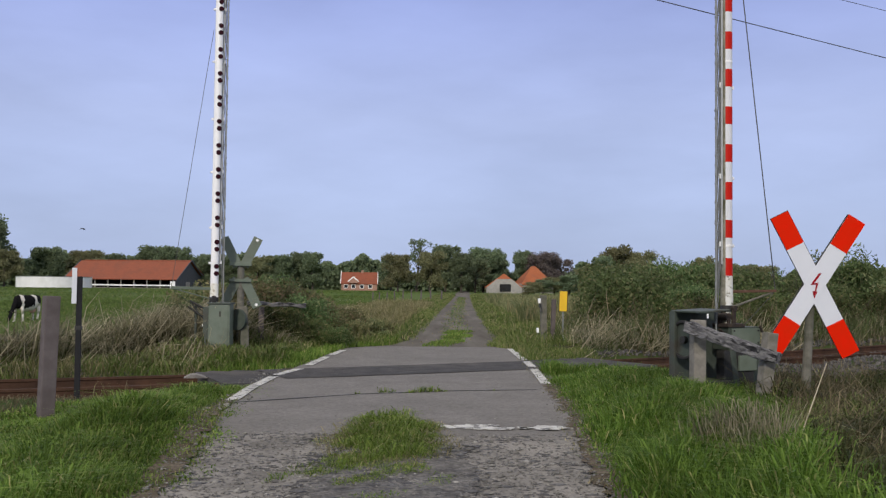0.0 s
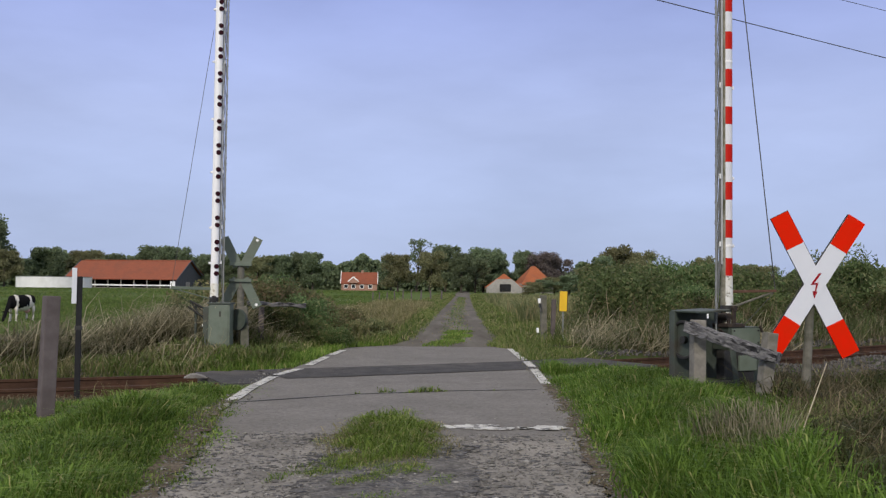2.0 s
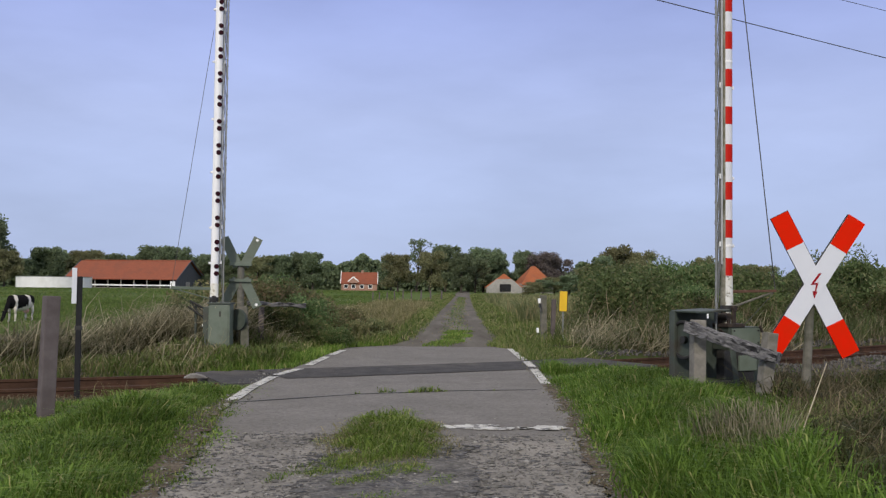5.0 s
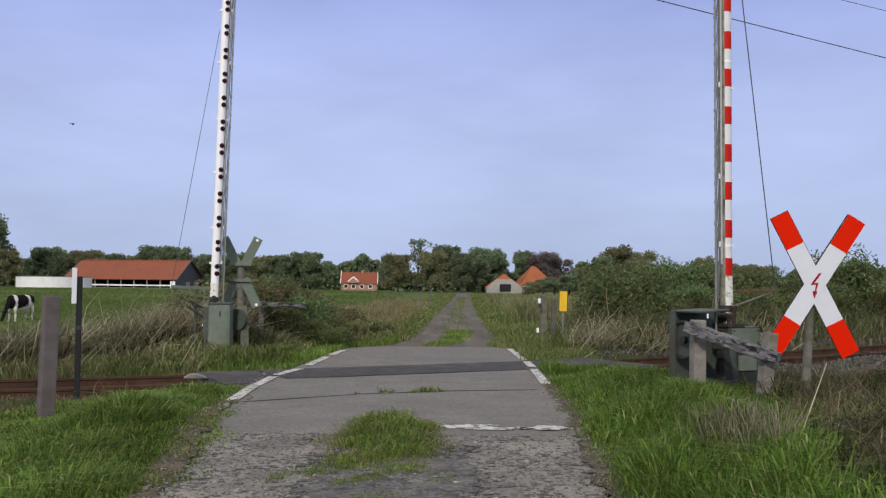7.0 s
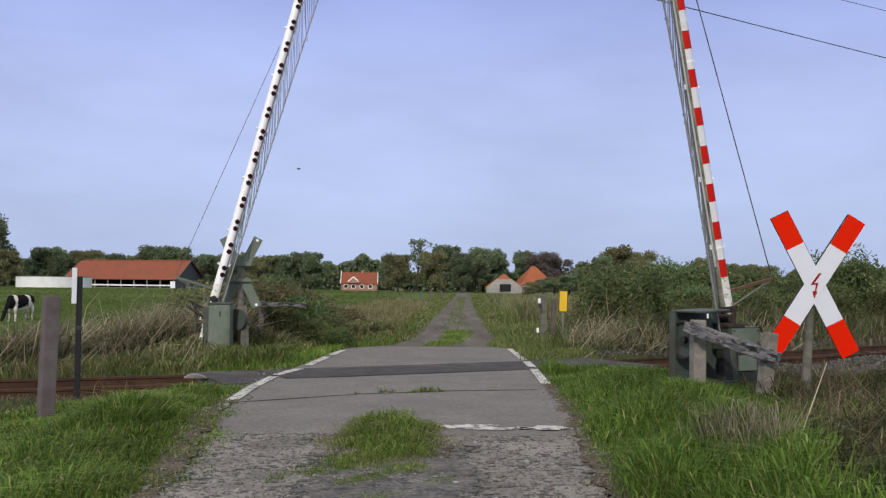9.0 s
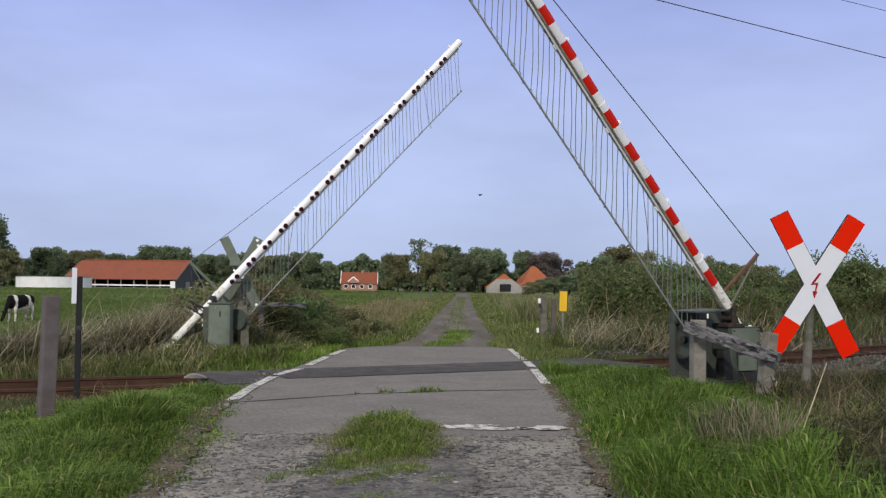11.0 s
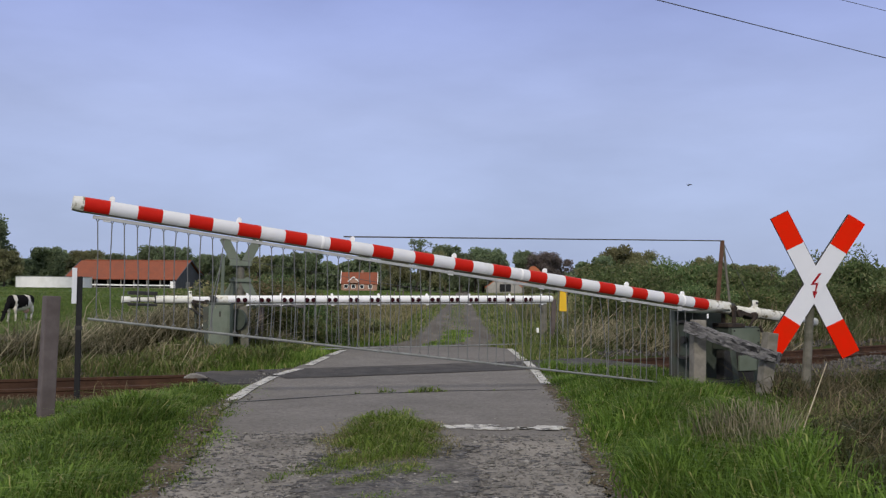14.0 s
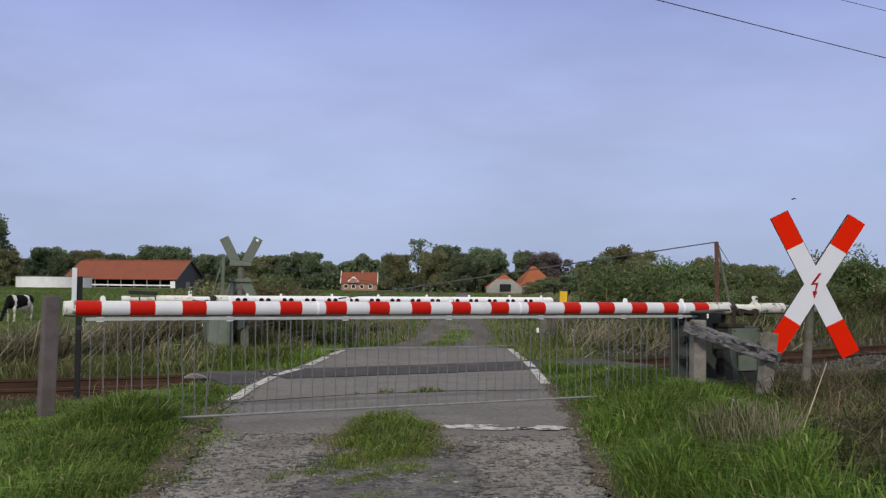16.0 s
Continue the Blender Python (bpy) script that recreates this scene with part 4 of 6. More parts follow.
    # far side of the crossing
    post_thing("concrete_post", (2.86, 27.3, 0.0), 1.25, 0.17, 0.16, M_OLDPOST, "weathered grey post beside the lane", "post", 5, (0, -1))
    post_thing("timber_post", (3.08, 27.1, 0.0), 1.15, 0.11, 0.11, M_POST, "brown timber post beside the lane", "post", 12, (0, 2))
    y = new("yellow_marker")
    y.matrix_world = pose(3.32, 26.6, 0.0, 0, 0, 4)
    tagged(y, "tall yellow plate on a thin post", "marker")
    part("plate", block(0.21, 0.02, 0.55, pose(0, 0, 1.10) @ pose(0, 0, 0, 0, 2, 0), 0.006), M_YELLOW, y, "yellow plate")
    part("backing", block(0.24, 0.02, 0.58, pose(0.01, 0.022, 1.11) @ pose(0, 0, 0, 0, 2, 0), 0.006), M_BLACK, y)
    part("post", rod((0, 0.045, -0.2), (0, 0.045, 1.3), 0.025), M_GALV, y)
    for x, yy, z in ((2.69, 26.9, 1.10), (2.66, 27.0, 0.28), (3.30, 26.4, 0.12)):
        r = new("reflector_post")
        r.matrix_world = pose(x, yy, 0)
        tagged(r, "small white marker with black foot", "marker", group="small markers")
        part("head", block(0.07, 0.07, 0.14, pose(0, 0, z), 0.015), M_WHITE, r)
        part("foot", block(0.06, 0.06, 0.1 + z, pose(0, 0.0, (z - 0.17) / 2), 0.01) if z < 1 else block(0.06, 0.06, 0.12, pose(0.02, 0, z - 0.12), 0.01), M_BLACK, r)
    # timber and rail stack behind the far barrier
    bm = block(1.30, 0.10, 0.09, None, 0.02)
    bmesh.ops.subdivide_edges(bm, edges=[e for e in bm.edges if e.calc_length() > 1.0], cuts=14)
    for v in bm.verts:
        v.co += Vector((0, 0.02 * noise.noise(v.co * 7), 0.035 * noise.noise(v.co * 5 + Vector((2, 0, 0)))))
    t = part("timber_beam", bm, M_OLDWOOD)
    t.matrix_world = pose(-3.68, 21.5, 1.03, 0, 2.5, 12)
    tagged(t, "grey old timber beam on posts behind the barrier", "timber beam")
    for x in (-4.0,):
        post_thing("concrete_post", (x, 21.5 + (x + 3.68) * 0.2, 0), 0.97, 0.12, 0.12, M_POST, "short dark post under a timber beam", "post", 12)
    # field fence posts
    for i in range(9):
        post_thing("fence_post", (-8.5 + 1.05 * i, 118 - 3.2 * i, float(land(-8.5 + 1.05 * i, 118 - 3.2 * i))), 1.1, 0.14, 0.14, M_POST, "weathered wooden meadow fence post", "fence post", 5, (0, (-1) ** i * 2))["group"] = "meadow fence posts"
    # pale dead stalk
    s = part("dead_stalk", rod((2.72, 7.75, -0.1), (3.21, 8.1, 0.85), 0.0075, 0.0035, 6), M_STALK)
    tagged(s, "single pale dead stalk leaning in weeds", "stalk")


def build_wires():
    for name, a, b, r, sag in (("overhead_wire", (-3.1, 14.1, 7.24), (26.7, 37.3, 8.2), 0.012, 0.0), ("overhead_wire", (-3.1, 13.3, 7.55), (26.4, 37.8, 10.4), 0.008, 0.0)):
        w = part(name, rod(a, b, r, seg=6), M_WIRE)
        tagged(w, "dark overhead wire above the railway", "overhead wire")


# ---- plants ----
def blades(name, pts, h, w, lean, material, rs, parent=None, curl=0.5, tip=0.0):
    """Grass blades at the points pts (n x 3), bent over to one side each."""
    n = len(pts)
    a = rs.uniform(0, 2 * np.pi, n)
    face = np.stack([np.cos(a), np.sin(a), np.zeros(n)], -1)
    b = 2.6 * clumpy(pts[:, 0], pts[:, 1], 2.6, 1.0) + rs.normal(0, 1.5, n)
    out = np.stack([np.cos(b), np.sin(b), np.zeros(n)], -1) * (lean * rs.uniform(0.2, 1.0, n) * h)[:, None]
    up = np.array([0, 0, 1.0])
    ww = (w * rs.uniform(0.6, 1.3, n))[:, None] * face
    mid = pts + out * 0.35 + up * (h * 0.6)[:, None]
    top = pts + out + up * (h * (1 - curl * lean * 0.5))[:, None]
    v = np.stack([pts - ww, pts + ww, mid + ww * 0.8, mid - ww * 0.8, top + ww * tip, top], 1).reshape(-1, 3)
    i = np.arange(n) * 6
    q = np.stack([i, i + 1, i + 2, i + 3], -1)
    t = np.stack([i + 3, i + 2, i + 5], -1)
    return soup(name, v, q, t, material, parent)


def stalks(name, pts, length, w, toward, spread, rise, material, rs, label):
    """Straight broken stalks that lean mostly one way in x, some with a snapped tip."""
    n = len(pts)
    a = np.radians(toward + rs.normal(0, spread, n))
    up = np.radians(np.clip(rs.normal(rise, 16, n), 12, 88))
    d = np.stack([np.cos(a) * np.cos(up), np.sin(a) * np.cos(up), np.sin(up)], -1)
    side = np.cross(d, rs.normal(size=(n, 3)))
    side *= (w * rs.uniform(0.6, 1.3, n) / np.linalg.norm(side, axis=1))[:, None]
    mid = pts + d * (length * 0.7)[:, None]
    bent = d + rs.normal(0, 0.45, (n, 3)) * (rs.rand(n) < 0.45)[:, None]
    top = mid + bent * (length * 0.3)[:, None]
    v = np.stack([pts - side, pts + side, mid + side * 0.8, mid - side * 0.8, top], 1).reshape(-1, 3)
    i = np.arange(n) * 5
    q = np.stack([i, i + 1, i + 2, i + 3], -1)
    t = np.stack([i + 3, i + 2, i + 4], -1)
    tagged(soup(name, v, q, t, material), label, "reeds", kind="stuff")


def leaf_cards(centers, size, rs, long=1.6, droop=0.0):
    """Small pointed leaves (one quad each) about the given points."""
    n = len(centers)
    d = rs.normal(size=(n, 3))
    d[:, 2] -= droop
    d /= np.linalg.norm(d, axis=1)[:, None]
    e = np.cross(d, rs.normal(size=(n, 3)))
    e /= np.linalg.norm(e, axis=1)[:, None]
    s = (size * rs.uniform(0.6, 1.4, n))[:, None]
    a, b = d * s * long, e * s
    v = np.stack([centers - a, centers + b, centers + a, centers - b], 1).reshape(-1, 3)
    return v, np.arange(n * 4).reshape(-1, 4)


def scatter(rs, n, x0, x1, y0, y1, keep):
    x, y = rs.uniform(x0, x1, n), rs.uniform(y0, y1, n)
    k = keep(x, y)
    x, y = x[k], y[k]
    return np.stack([x, y, land(x, y) - 0.02], -1)


def clumpy(x, y, s, seed):
    return np.sin(x * s + seed) * np.sin(y * s * 1.3 + 2 * seed) + 0.6 * np.sin(x * s * 2.3 - y * s * 1.7 + seed)


def side_of(x, y):
    return np.abs(x - lane_mid(y)) - lane_half(y)


def verge(y):
    """Where the lush grass of the right verge ends."""
    return 2.66 + 0.2 * (np.asarray(y) - 6.85)


def build_grass():
    rs = np.random.RandomState(11)

    def put(name, pts, h, w, lean, m, label, category="grass", curl=0.5):
        tagged(blades(name, pts, h, w, lean, m, rs, curl=curl), label, category, kind="stuff")

    # near verges
    p = scatter(rs, 150000, -8.5, -1.7, 5.5, 14.2, lambda x, y: (side_of(x, y) > rs.uniform(-0.30, 0.14, len(x)) + 0.09 * clumpy(x, y, 2.6, 4) + 0.14 * (1 - smooth01(6.2, 8.6, y)) - 0.06) & (y - track_y(x) < -2.5 - 2.4 * smooth01(3.7, 4.8, -x) + 0.25 * clumpy(x, y, 1.1, 1)))
    hh = (1 - 0.75 * smooth01(3.1, 3.8, -p[:, 0])) * np.clip(0.15 + 0.06 * clumpy(p[:, 0], p[:, 1], 2.0, 3), 0.06, 0.3) * smooth01(0.0, 0.75, side_of(p[:, 0], p[:, 1])) + 0.035
    put("grass", p, 1.25 * hh * rs.uniform(0.4, 1.5, len(p)), 0.0062, 1.5, M_GRASS, "lush green verge grass beside the road")
    p = scatter(rs, 190000, 1.0, 7.5, 5.0, 17.5, lambda x, y: (side_of(x, y) > rs.uniform(-0.02, 0.32, len(x)) + 0.08 * clumpy(x, y, 2.6, 9)) & (y - track_y(x) < -2.4 + 0.55 * (x < 3.1) + 0.3 * clumpy(x, y, 1.1, 2)) & (rs.rand(len(x)) < 1.0 - 0.985 * smooth01(-0.3, 0.3, x - verge(y) + 0.12 * clumpy(x, y, 2.1, 6))))
    hh = (1 - 0.6 * smooth01(-4.6, -3.4, p[:, 1] - track_y(p[:, 0]))) * (1 - 0.45 * smooth01(10.5, 12.5, p[:, 1])) * np.clip(0.19 + 0.08 * clumpy(p[:, 0], p[:, 1], 1.8, 5), 0.07, 0.36) * smooth01(-0.2, 0.6, side_of(p[:, 0], p[:, 1])) + 0.04
    put("grass", p, 1.2 * hh * rs.uniform(0.4, 1.5, len(p)), 0.0062, 1.4, M_VERGE, "pale green verge grass beside the road")
    p = scatter(rs, 30000, -3.6, 2.6, 5.2, 22.5, lambda x, y: (np.abs(side_of(x, y) - 0.02) < 0.16) & (clumpy(x, y, 2.4, 5) > -0.2))
    put("dry_grass", p, rs.uniform(0.02, 0.10, len(p)), 0.005, 1.2, M_DRY, "dry trampled grass at the road edge")
    p = scatter(rs, 12000, -3.8, -1.4, 5.0, 12.5, lambda x, y: (side_of(x, y) > -0.1) & (side_of(x, y) < 0.4) & (clumpy(x, y, 3.3, 6) + rs.uniform(-0.6, 0.6, len(x)) > 0.1))
    p[:, 2] += 0.02
    put("grass", p, rs.uniform(0.02, 0.09, len(p)), 0.005, 1.4, M_TUFT, "sparse low grass on the bare road edge", curl=0.7)
    p = scatter(rs, 9000, 1.75, 3.4, 15.2, 18.6, lambda x, y: (y - track_y(x) > -3.2) & (y - track_y(x) < -1.55) & (side_of(x, y) > 0.15 + 0.15 * clumpy(x, y, 2, 3)))
    put("grass", p, rs.uniform(0.18, 0.42, len(p)), 0.006, 1.2, M_VERGE, "grass at the foot of the crossing")
    # tuft in the middle of the road
    p = scatter(rs, 26000, -1.5, 0.4, 7.0, 11.3, lambda x, y: ((x + 0.50) / (0.56 + 0.08 * np.sin(5 * y))) ** 2 + ((y - 9.35) / 1.35) ** 2 + 0.35 * clumpy(x, y, 3.5, 2) + rs.uniform(-0.3, 0.5, len(x)) < 1)
    put("grass_tuft", p, (0.05 + 0.15 * np.clip(1 - ((p[:, 0] + 0.50) / 0.55) ** 2, 0, 1)) * (0.8 + 0.3 * clumpy(p[:, 0], p[:, 1], 6, 3)) * rs.uniform(0.4, 1.3, len(p)), 0.0042, 1.7, M_TUFT, "green grass tuft growing in the road middle", curl=0.75)
    p = scatter(rs, 3000, -1.3, 0.2, 7.4, 10.4, lambda x, y: ((x + 0.5) / 0.62) ** 2 + ((y - 9.2) / 1.5) ** 2 + rs.uniform(-0.2, 0.6, len(x)) < 1.1)
    put("grass_tuft", p, rs.uniform(0.05, 0.15, len(p)), 0.0035, 1.7, M_DRY, "dry blades in the road tuft", curl=0.8)
    p = scatter(rs, 13000, -1.5, 0.1, 6.8, 8.5, lambda x, y: ((x + 0.60) / 0.46) ** 2 + ((y - 7.85) / 0.6) ** 2 + 0.8 * clumpy(x, y, 5.5, 5) + rs.uniform(-0.5, 0.7, len(x)) < 0.7)
    put("grass_tuft", p, rs.uniform(0.03, 0.10, len(p)), 0.0038, 1.6, M_TUFT, "low ragged grass patch in the worn road", curl=0.75)
    p = scatter(rs, 9000, -1.3, 0.1, 6.4, 8.2, lambda x, y: clumpy(x, y, 4, 7) > 0.55 + 0.35 * rs.rand(len(x)))
    put("grass_tuft", p, rs.uniform(0.02, 0.07, len(p)), 0.004, 0.9, M_GRASS, "sparse low grass growing between road stones")
    p = scatter(rs, 9000, -1.15, 0.75, 12.4, 13.9, lambda x, y: np.abs(y - np.interp(x, [-1.1, 0.2, 1.3], [12.95, 13.5, 13.75])) < 0.05 + 0.12 * (clumpy(x, y, 5, 3) > 0.7))
    p[:, 2] += 0.03
    put("joint_weeds", p, rs.uniform(0.04, 0.19, len(p)) * smooth01(-0.5, 0.4, clumpy(p[:, 0], p[:, 1], 3.0, 1)) + 0.005, 0.006, 1.4, M_TUFT, "small weeds in the asphalt joint", curl=0.7)
    # beyond the track, along the crossing and lane
    p = scatter(rs, 90000, -9, -1.2, 15.5, 34, lambda x, y: (side_of(x, y) > rs.uniform(-0.1, 0.2, len(x))) & (y - track_y(x) > 0.55 + 0.3 * clumpy(x, y, 1.3, 4)) & (side_of(x, y) < 2.6 + 0.5 * clumpy(x, y, 0.7, 1)))
    put("grass", p, np.clip(0.17 + 0.08 * clumpy(p[:, 0], p[:, 1], 1.5, 2), 0.06, 0.4) * rs.uniform(0.6, 1.3, len(p)), 0.009, 0.7, M_GRASS, "green grass beyond the railway track")
    p = scatter(rs, 60000, 1.2, 7, 19, 36, lambda x, y: (side_of(x, y) > rs.uniform(-0.1, 0.2, len(x))) & (y - track_y(x) > 0.7 + 0.3 * clumpy(x, y, 1.3, 5)) & (side_of(x, y) < 1.2 + 0.4 * clumpy(x, y, 0.7, 2)))
    put("grass", p, np.clip(0.16 + 0.08 * clumpy(p[:, 0], p[:, 1], 1.5, 2), 0.06, 0.35) * rs.uniform(0.6, 1.3, len(p)), 0.009, 1.0, M_LONG, "green grass beyond the railway track")
    # lane: middle strip and verges
    p = scatter(rs, 30000, -3, 7, 23.6, 130, lambda x, y: (np.abs(x - lane_mid(y) + 0.05) < 0.40 + 0.16 * clumpy(x, y, 0.8, 3) * rs.uniform(0.5, 1.5, len(x))))
    put("grass", p, rs.uniform(0.04, 0.13, len(p)), np.clip(0.004 + 0.0002 * p[:, 1], 0.006, 0.025), 1.0, M_VERGE, "grass strip along the middle of the lane")
    p = scatter(rs, 170000, -6, 11, 23.8, 150, lambda x, y: (side_of(x, y) > -0.18 - 0.40 * np.maximum(0, clumpy(x, y, 0.9, 6)) * rs.rand(len(x))) & (side_of(x, y) < 2.4))
    put("dry_grass", p, rs.uniform(0.12, 0.5, len(p)) * smooth01(-0.5, 0.6, side_of(p[:, 0], p[:, 1])), np.clip(0.005 + 0.0003 * p[:, 1], 0.008, 0.04), 1.1, M_LONG, "long green and yellowing grass along the lane")
    p = scatter(rs, 13000, -3, 7, 23.6, 120, lambda x, y: np.abs(x - lane_mid(y) + 0.05) < 0.5 + 0.2 * clumpy(x, y, 0.8, 5) * rs.uniform(0.3, 1.5, len(x)))
    put("dry_grass", p, rs.uniform(0.03, 0.12, len(p)), np.clip(0.006 + 0.0003 * p[:, 1], 0.008, 0.04), 0.9, M_DRY, "low dry grass along the lane middle")
    p = scatter(rs, 90000, -45, -6, 24, 110, lambda x, y: (y - track_y(x) > 6) & (side_of(x, y) > 4.2) & (np.abs(x) < 0.47 * y))
    put("meadow_grass", p, rs.uniform(0.08, 0.22, len(p)), np.clip(0.006 + 0.0004 * p[:, 1], 0.01, 0.05), 0.7, M_MEADOW, "short grazed meadow grass")
    p = scatter(rs, 60000, -95, -6, 105, 215, lambda x, y: (side_of(x, y) > 4.2) & (np.abs(x) < 0.47 * y) & (clumpy(x, y, 0.12, 3) + rs.uniform(-1, 1, len(x)) > -0.3))
    put("meadow_grass", p, rs.uniform(0.08, 0.26, len(p)), 0.07, 0.7, M_MEADOW, "short grazed meadow grass")
    # dry bent grass by the left rails and in the right verge
    p = scatter(rs, 5000, -7.5, -2.7, 12.2, 15.5, lambda x, y: (np.abs(y - track_y(x) + 2.9 + smooth01(3.6, 5.0, -x)) < 0.5) & (clumpy(x, y, 1.6, 9) > 0.5))
    put("dry_grass", p, rs.uniform(0.15, 0.42, len(p)), 0.006, 0.9, M_DRY, "bent dry grass in front of the rails")
    p = scatter(rs, 2600, 1.8, 3.0, 7.0, 8.8, lambda x, y: ((x - 2.42) / 0.42) ** 2 + ((y - 7.9) / 0.75) ** 2 < rs.uniform(0.05, 1.1, len(x)))
    put("dry_grass", p[:620], rs.uniform(0.30, 0.66, len(p[:620])), 0.0035, 1.0, M_REED, "pale dry stems standing in the verge", curl=0.7)
    p = scatter(rs, 4000, 2.9, 4.6, 9.6, 12.4, lambda x, y: (np.abs(x - verge(y) - 0.2) < 0.45) & (clumpy(x, y, 2.3, 4) > 0.3))
    put("dry_grass", p, rs.uniform(0.10, 0.40, len(p)), 0.005, 1.4, M_LONG, "bent grass beside the posts", curl=0.8)
    p = scatter(rs, 130000, 2.2, 11, 5.0, 18.5, lambda x, y: (x > verge(y) + rs.uniform(0.05, 0.6, len(x))) & (y - track_y(x) < -4.3 - 1.5 * smooth01(4.5, 6.5, x)) & ((rs.rand(len(x)) < 0.45) | (x > 4.8) | (y < 9.8)))
    put("weeds", p, (1.2 - 0.85 * smooth01(11.5, 14.5, p[:, 1])) * np.clip(0.3 + 0.14 * clumpy(p[:, 0], p[:, 1], 1.7, 7), 0.08, 0.6) * rs.uniform(0.5, 1.3, len(p)), 0.007, 1.3, M_WEED, "dark tangled weeds on the bank", curl=0.9)
    p = scatter(rs, 9000, 3.0, 9, 7.0, 16.5, lambda x, y: (x > verge(y) + 0.35) & (y - track_y(x) < -5.6) & (clumpy(x, y, 1.6, 2) > -0.1))
    p[:, 2] += rs.uniform(0.0, 0.2, len(p))
    put("dry_grass", p, rs.uniform(0.15, 0.5, len(p)), 0.004, 1.8, M_STRAW, "brown broken stalks on the bank", curl=0.8)
    # low weeds behind the rails and a straw clump before them
    p = scatter(rs, 16000, 4.5, 26, 19, 50, lambda x, y: (y - track_y(x) > 0.5 + 0.2 * clumpy(x, y, 1.2, 3)) & (y - track_y(x) < 2.6) & (np.abs(x) < 0.5 * y))
    put("weeds", p, rs.uniform(0.15, 0.55, len(p)), 0.012, 0.9, M_STRAW, "low brown weeds behind the rails", curl=0.7)
    p = scatter(rs, 1500, -4.5, -3.55, 13.2, 14.3, lambda x, y: ((x + 4.02) / 0.42) ** 2 + ((y - 13.7) / 0.45) ** 2 < rs.uniform(0.2, 1.1, len(x)))
    put("dry_grass", p[:420], rs.uniform(0.15, 0.42, len(p[:420])), 0.006, 1.5, M_REED, "bent straw clump in front of the rails", curl=0.8)
    p = scatter(rs, 9000, -8.5, -3.6, 8.5, 14.4, lambda x, y: (y - track_y(x) < -2.2) & (y - track_y(x) > -5.2))
    put("weeds", p, rs.uniform(0.03, 0.13, len(p)), 0.006, 1.1, M_STRAW, "low brown weeds in front of the rails")
    p = scatter(rs, 15000, -6.2, -1.6, 16.5, 24, lambda x, y: (y - track_y(x) > 0.9) & (side_of(x, y) > 0.5) & (side_of(x, y) < 3.2) & (clumpy(x, y, 1.9, 5) > -0.1))
    put("weeds", p, np.clip(0.30 + 0.16 * clumpy(p[:, 0], p[:, 1], 1.9, 5), 0.1, 0.6) * rs.uniform(0.5, 1.3, len(p)), 0.011, 1.3, M_LONG, "leafy weeds beyond the track", curl=0.7)
    p = scatter(rs, 5200, 2.7, 4.2, 10.9, 12.3, lambda x, y: clumpy(x, y, 3.0, 8) > -0.5)
    put("grass", p, rs.uniform(0.12, 0.46, len(p)), 0.006, 1.2, M_VERGE, "long grass round the foot of the barrier", curl=0.7)
    p = scatter(rs, 800, 2.9, 6.5, 7.4, 12.5, lambda x, y: (x > verge(y) + 0.15) & (y - track_y(x) < -4.8))
    p[:, 2] += rs.uniform(0.0, 0.25, len(p))
    stalks("dead_stems", p, rs.uniform(0.2, 0.75, len(p)), 0.004, 60, 110, 35, M_STRAW, rs, "brown dead stems tangled on the bank")
    p = scatter(rs, 5000, 2.9, 6.5, 7.4, 12.5, lambda x, y: (x > verge(y) + 0.1) & (y - track_y(x) < -4.8) & (clumpy(x, y, 1.8, 3) > 0.2))
    put("weeds", p, rs.uniform(0.15, 0.6, len(p)), 0.007, 1.5, M_LONG, "green weeds among the dark bank growth", curl=0.8)
    # green patch beside the lane just beyond the crossing
    p = scatter(rs, 16000, -1.6, 1.6, 23.5, 32, lambda x, y: (np.abs(x - lane_mid(y) - 0.02) < 0.32 + 0.15 * clumpy(x, y, 1.5, 3)) & (rs.rand(len(x)) < 0.9))
    put("grass_tuft", p, rs.uniform(0.05, 0.16, len(p)), 0.008, 0.9, M_GRASS, "fresh green tuft where the lane begins")


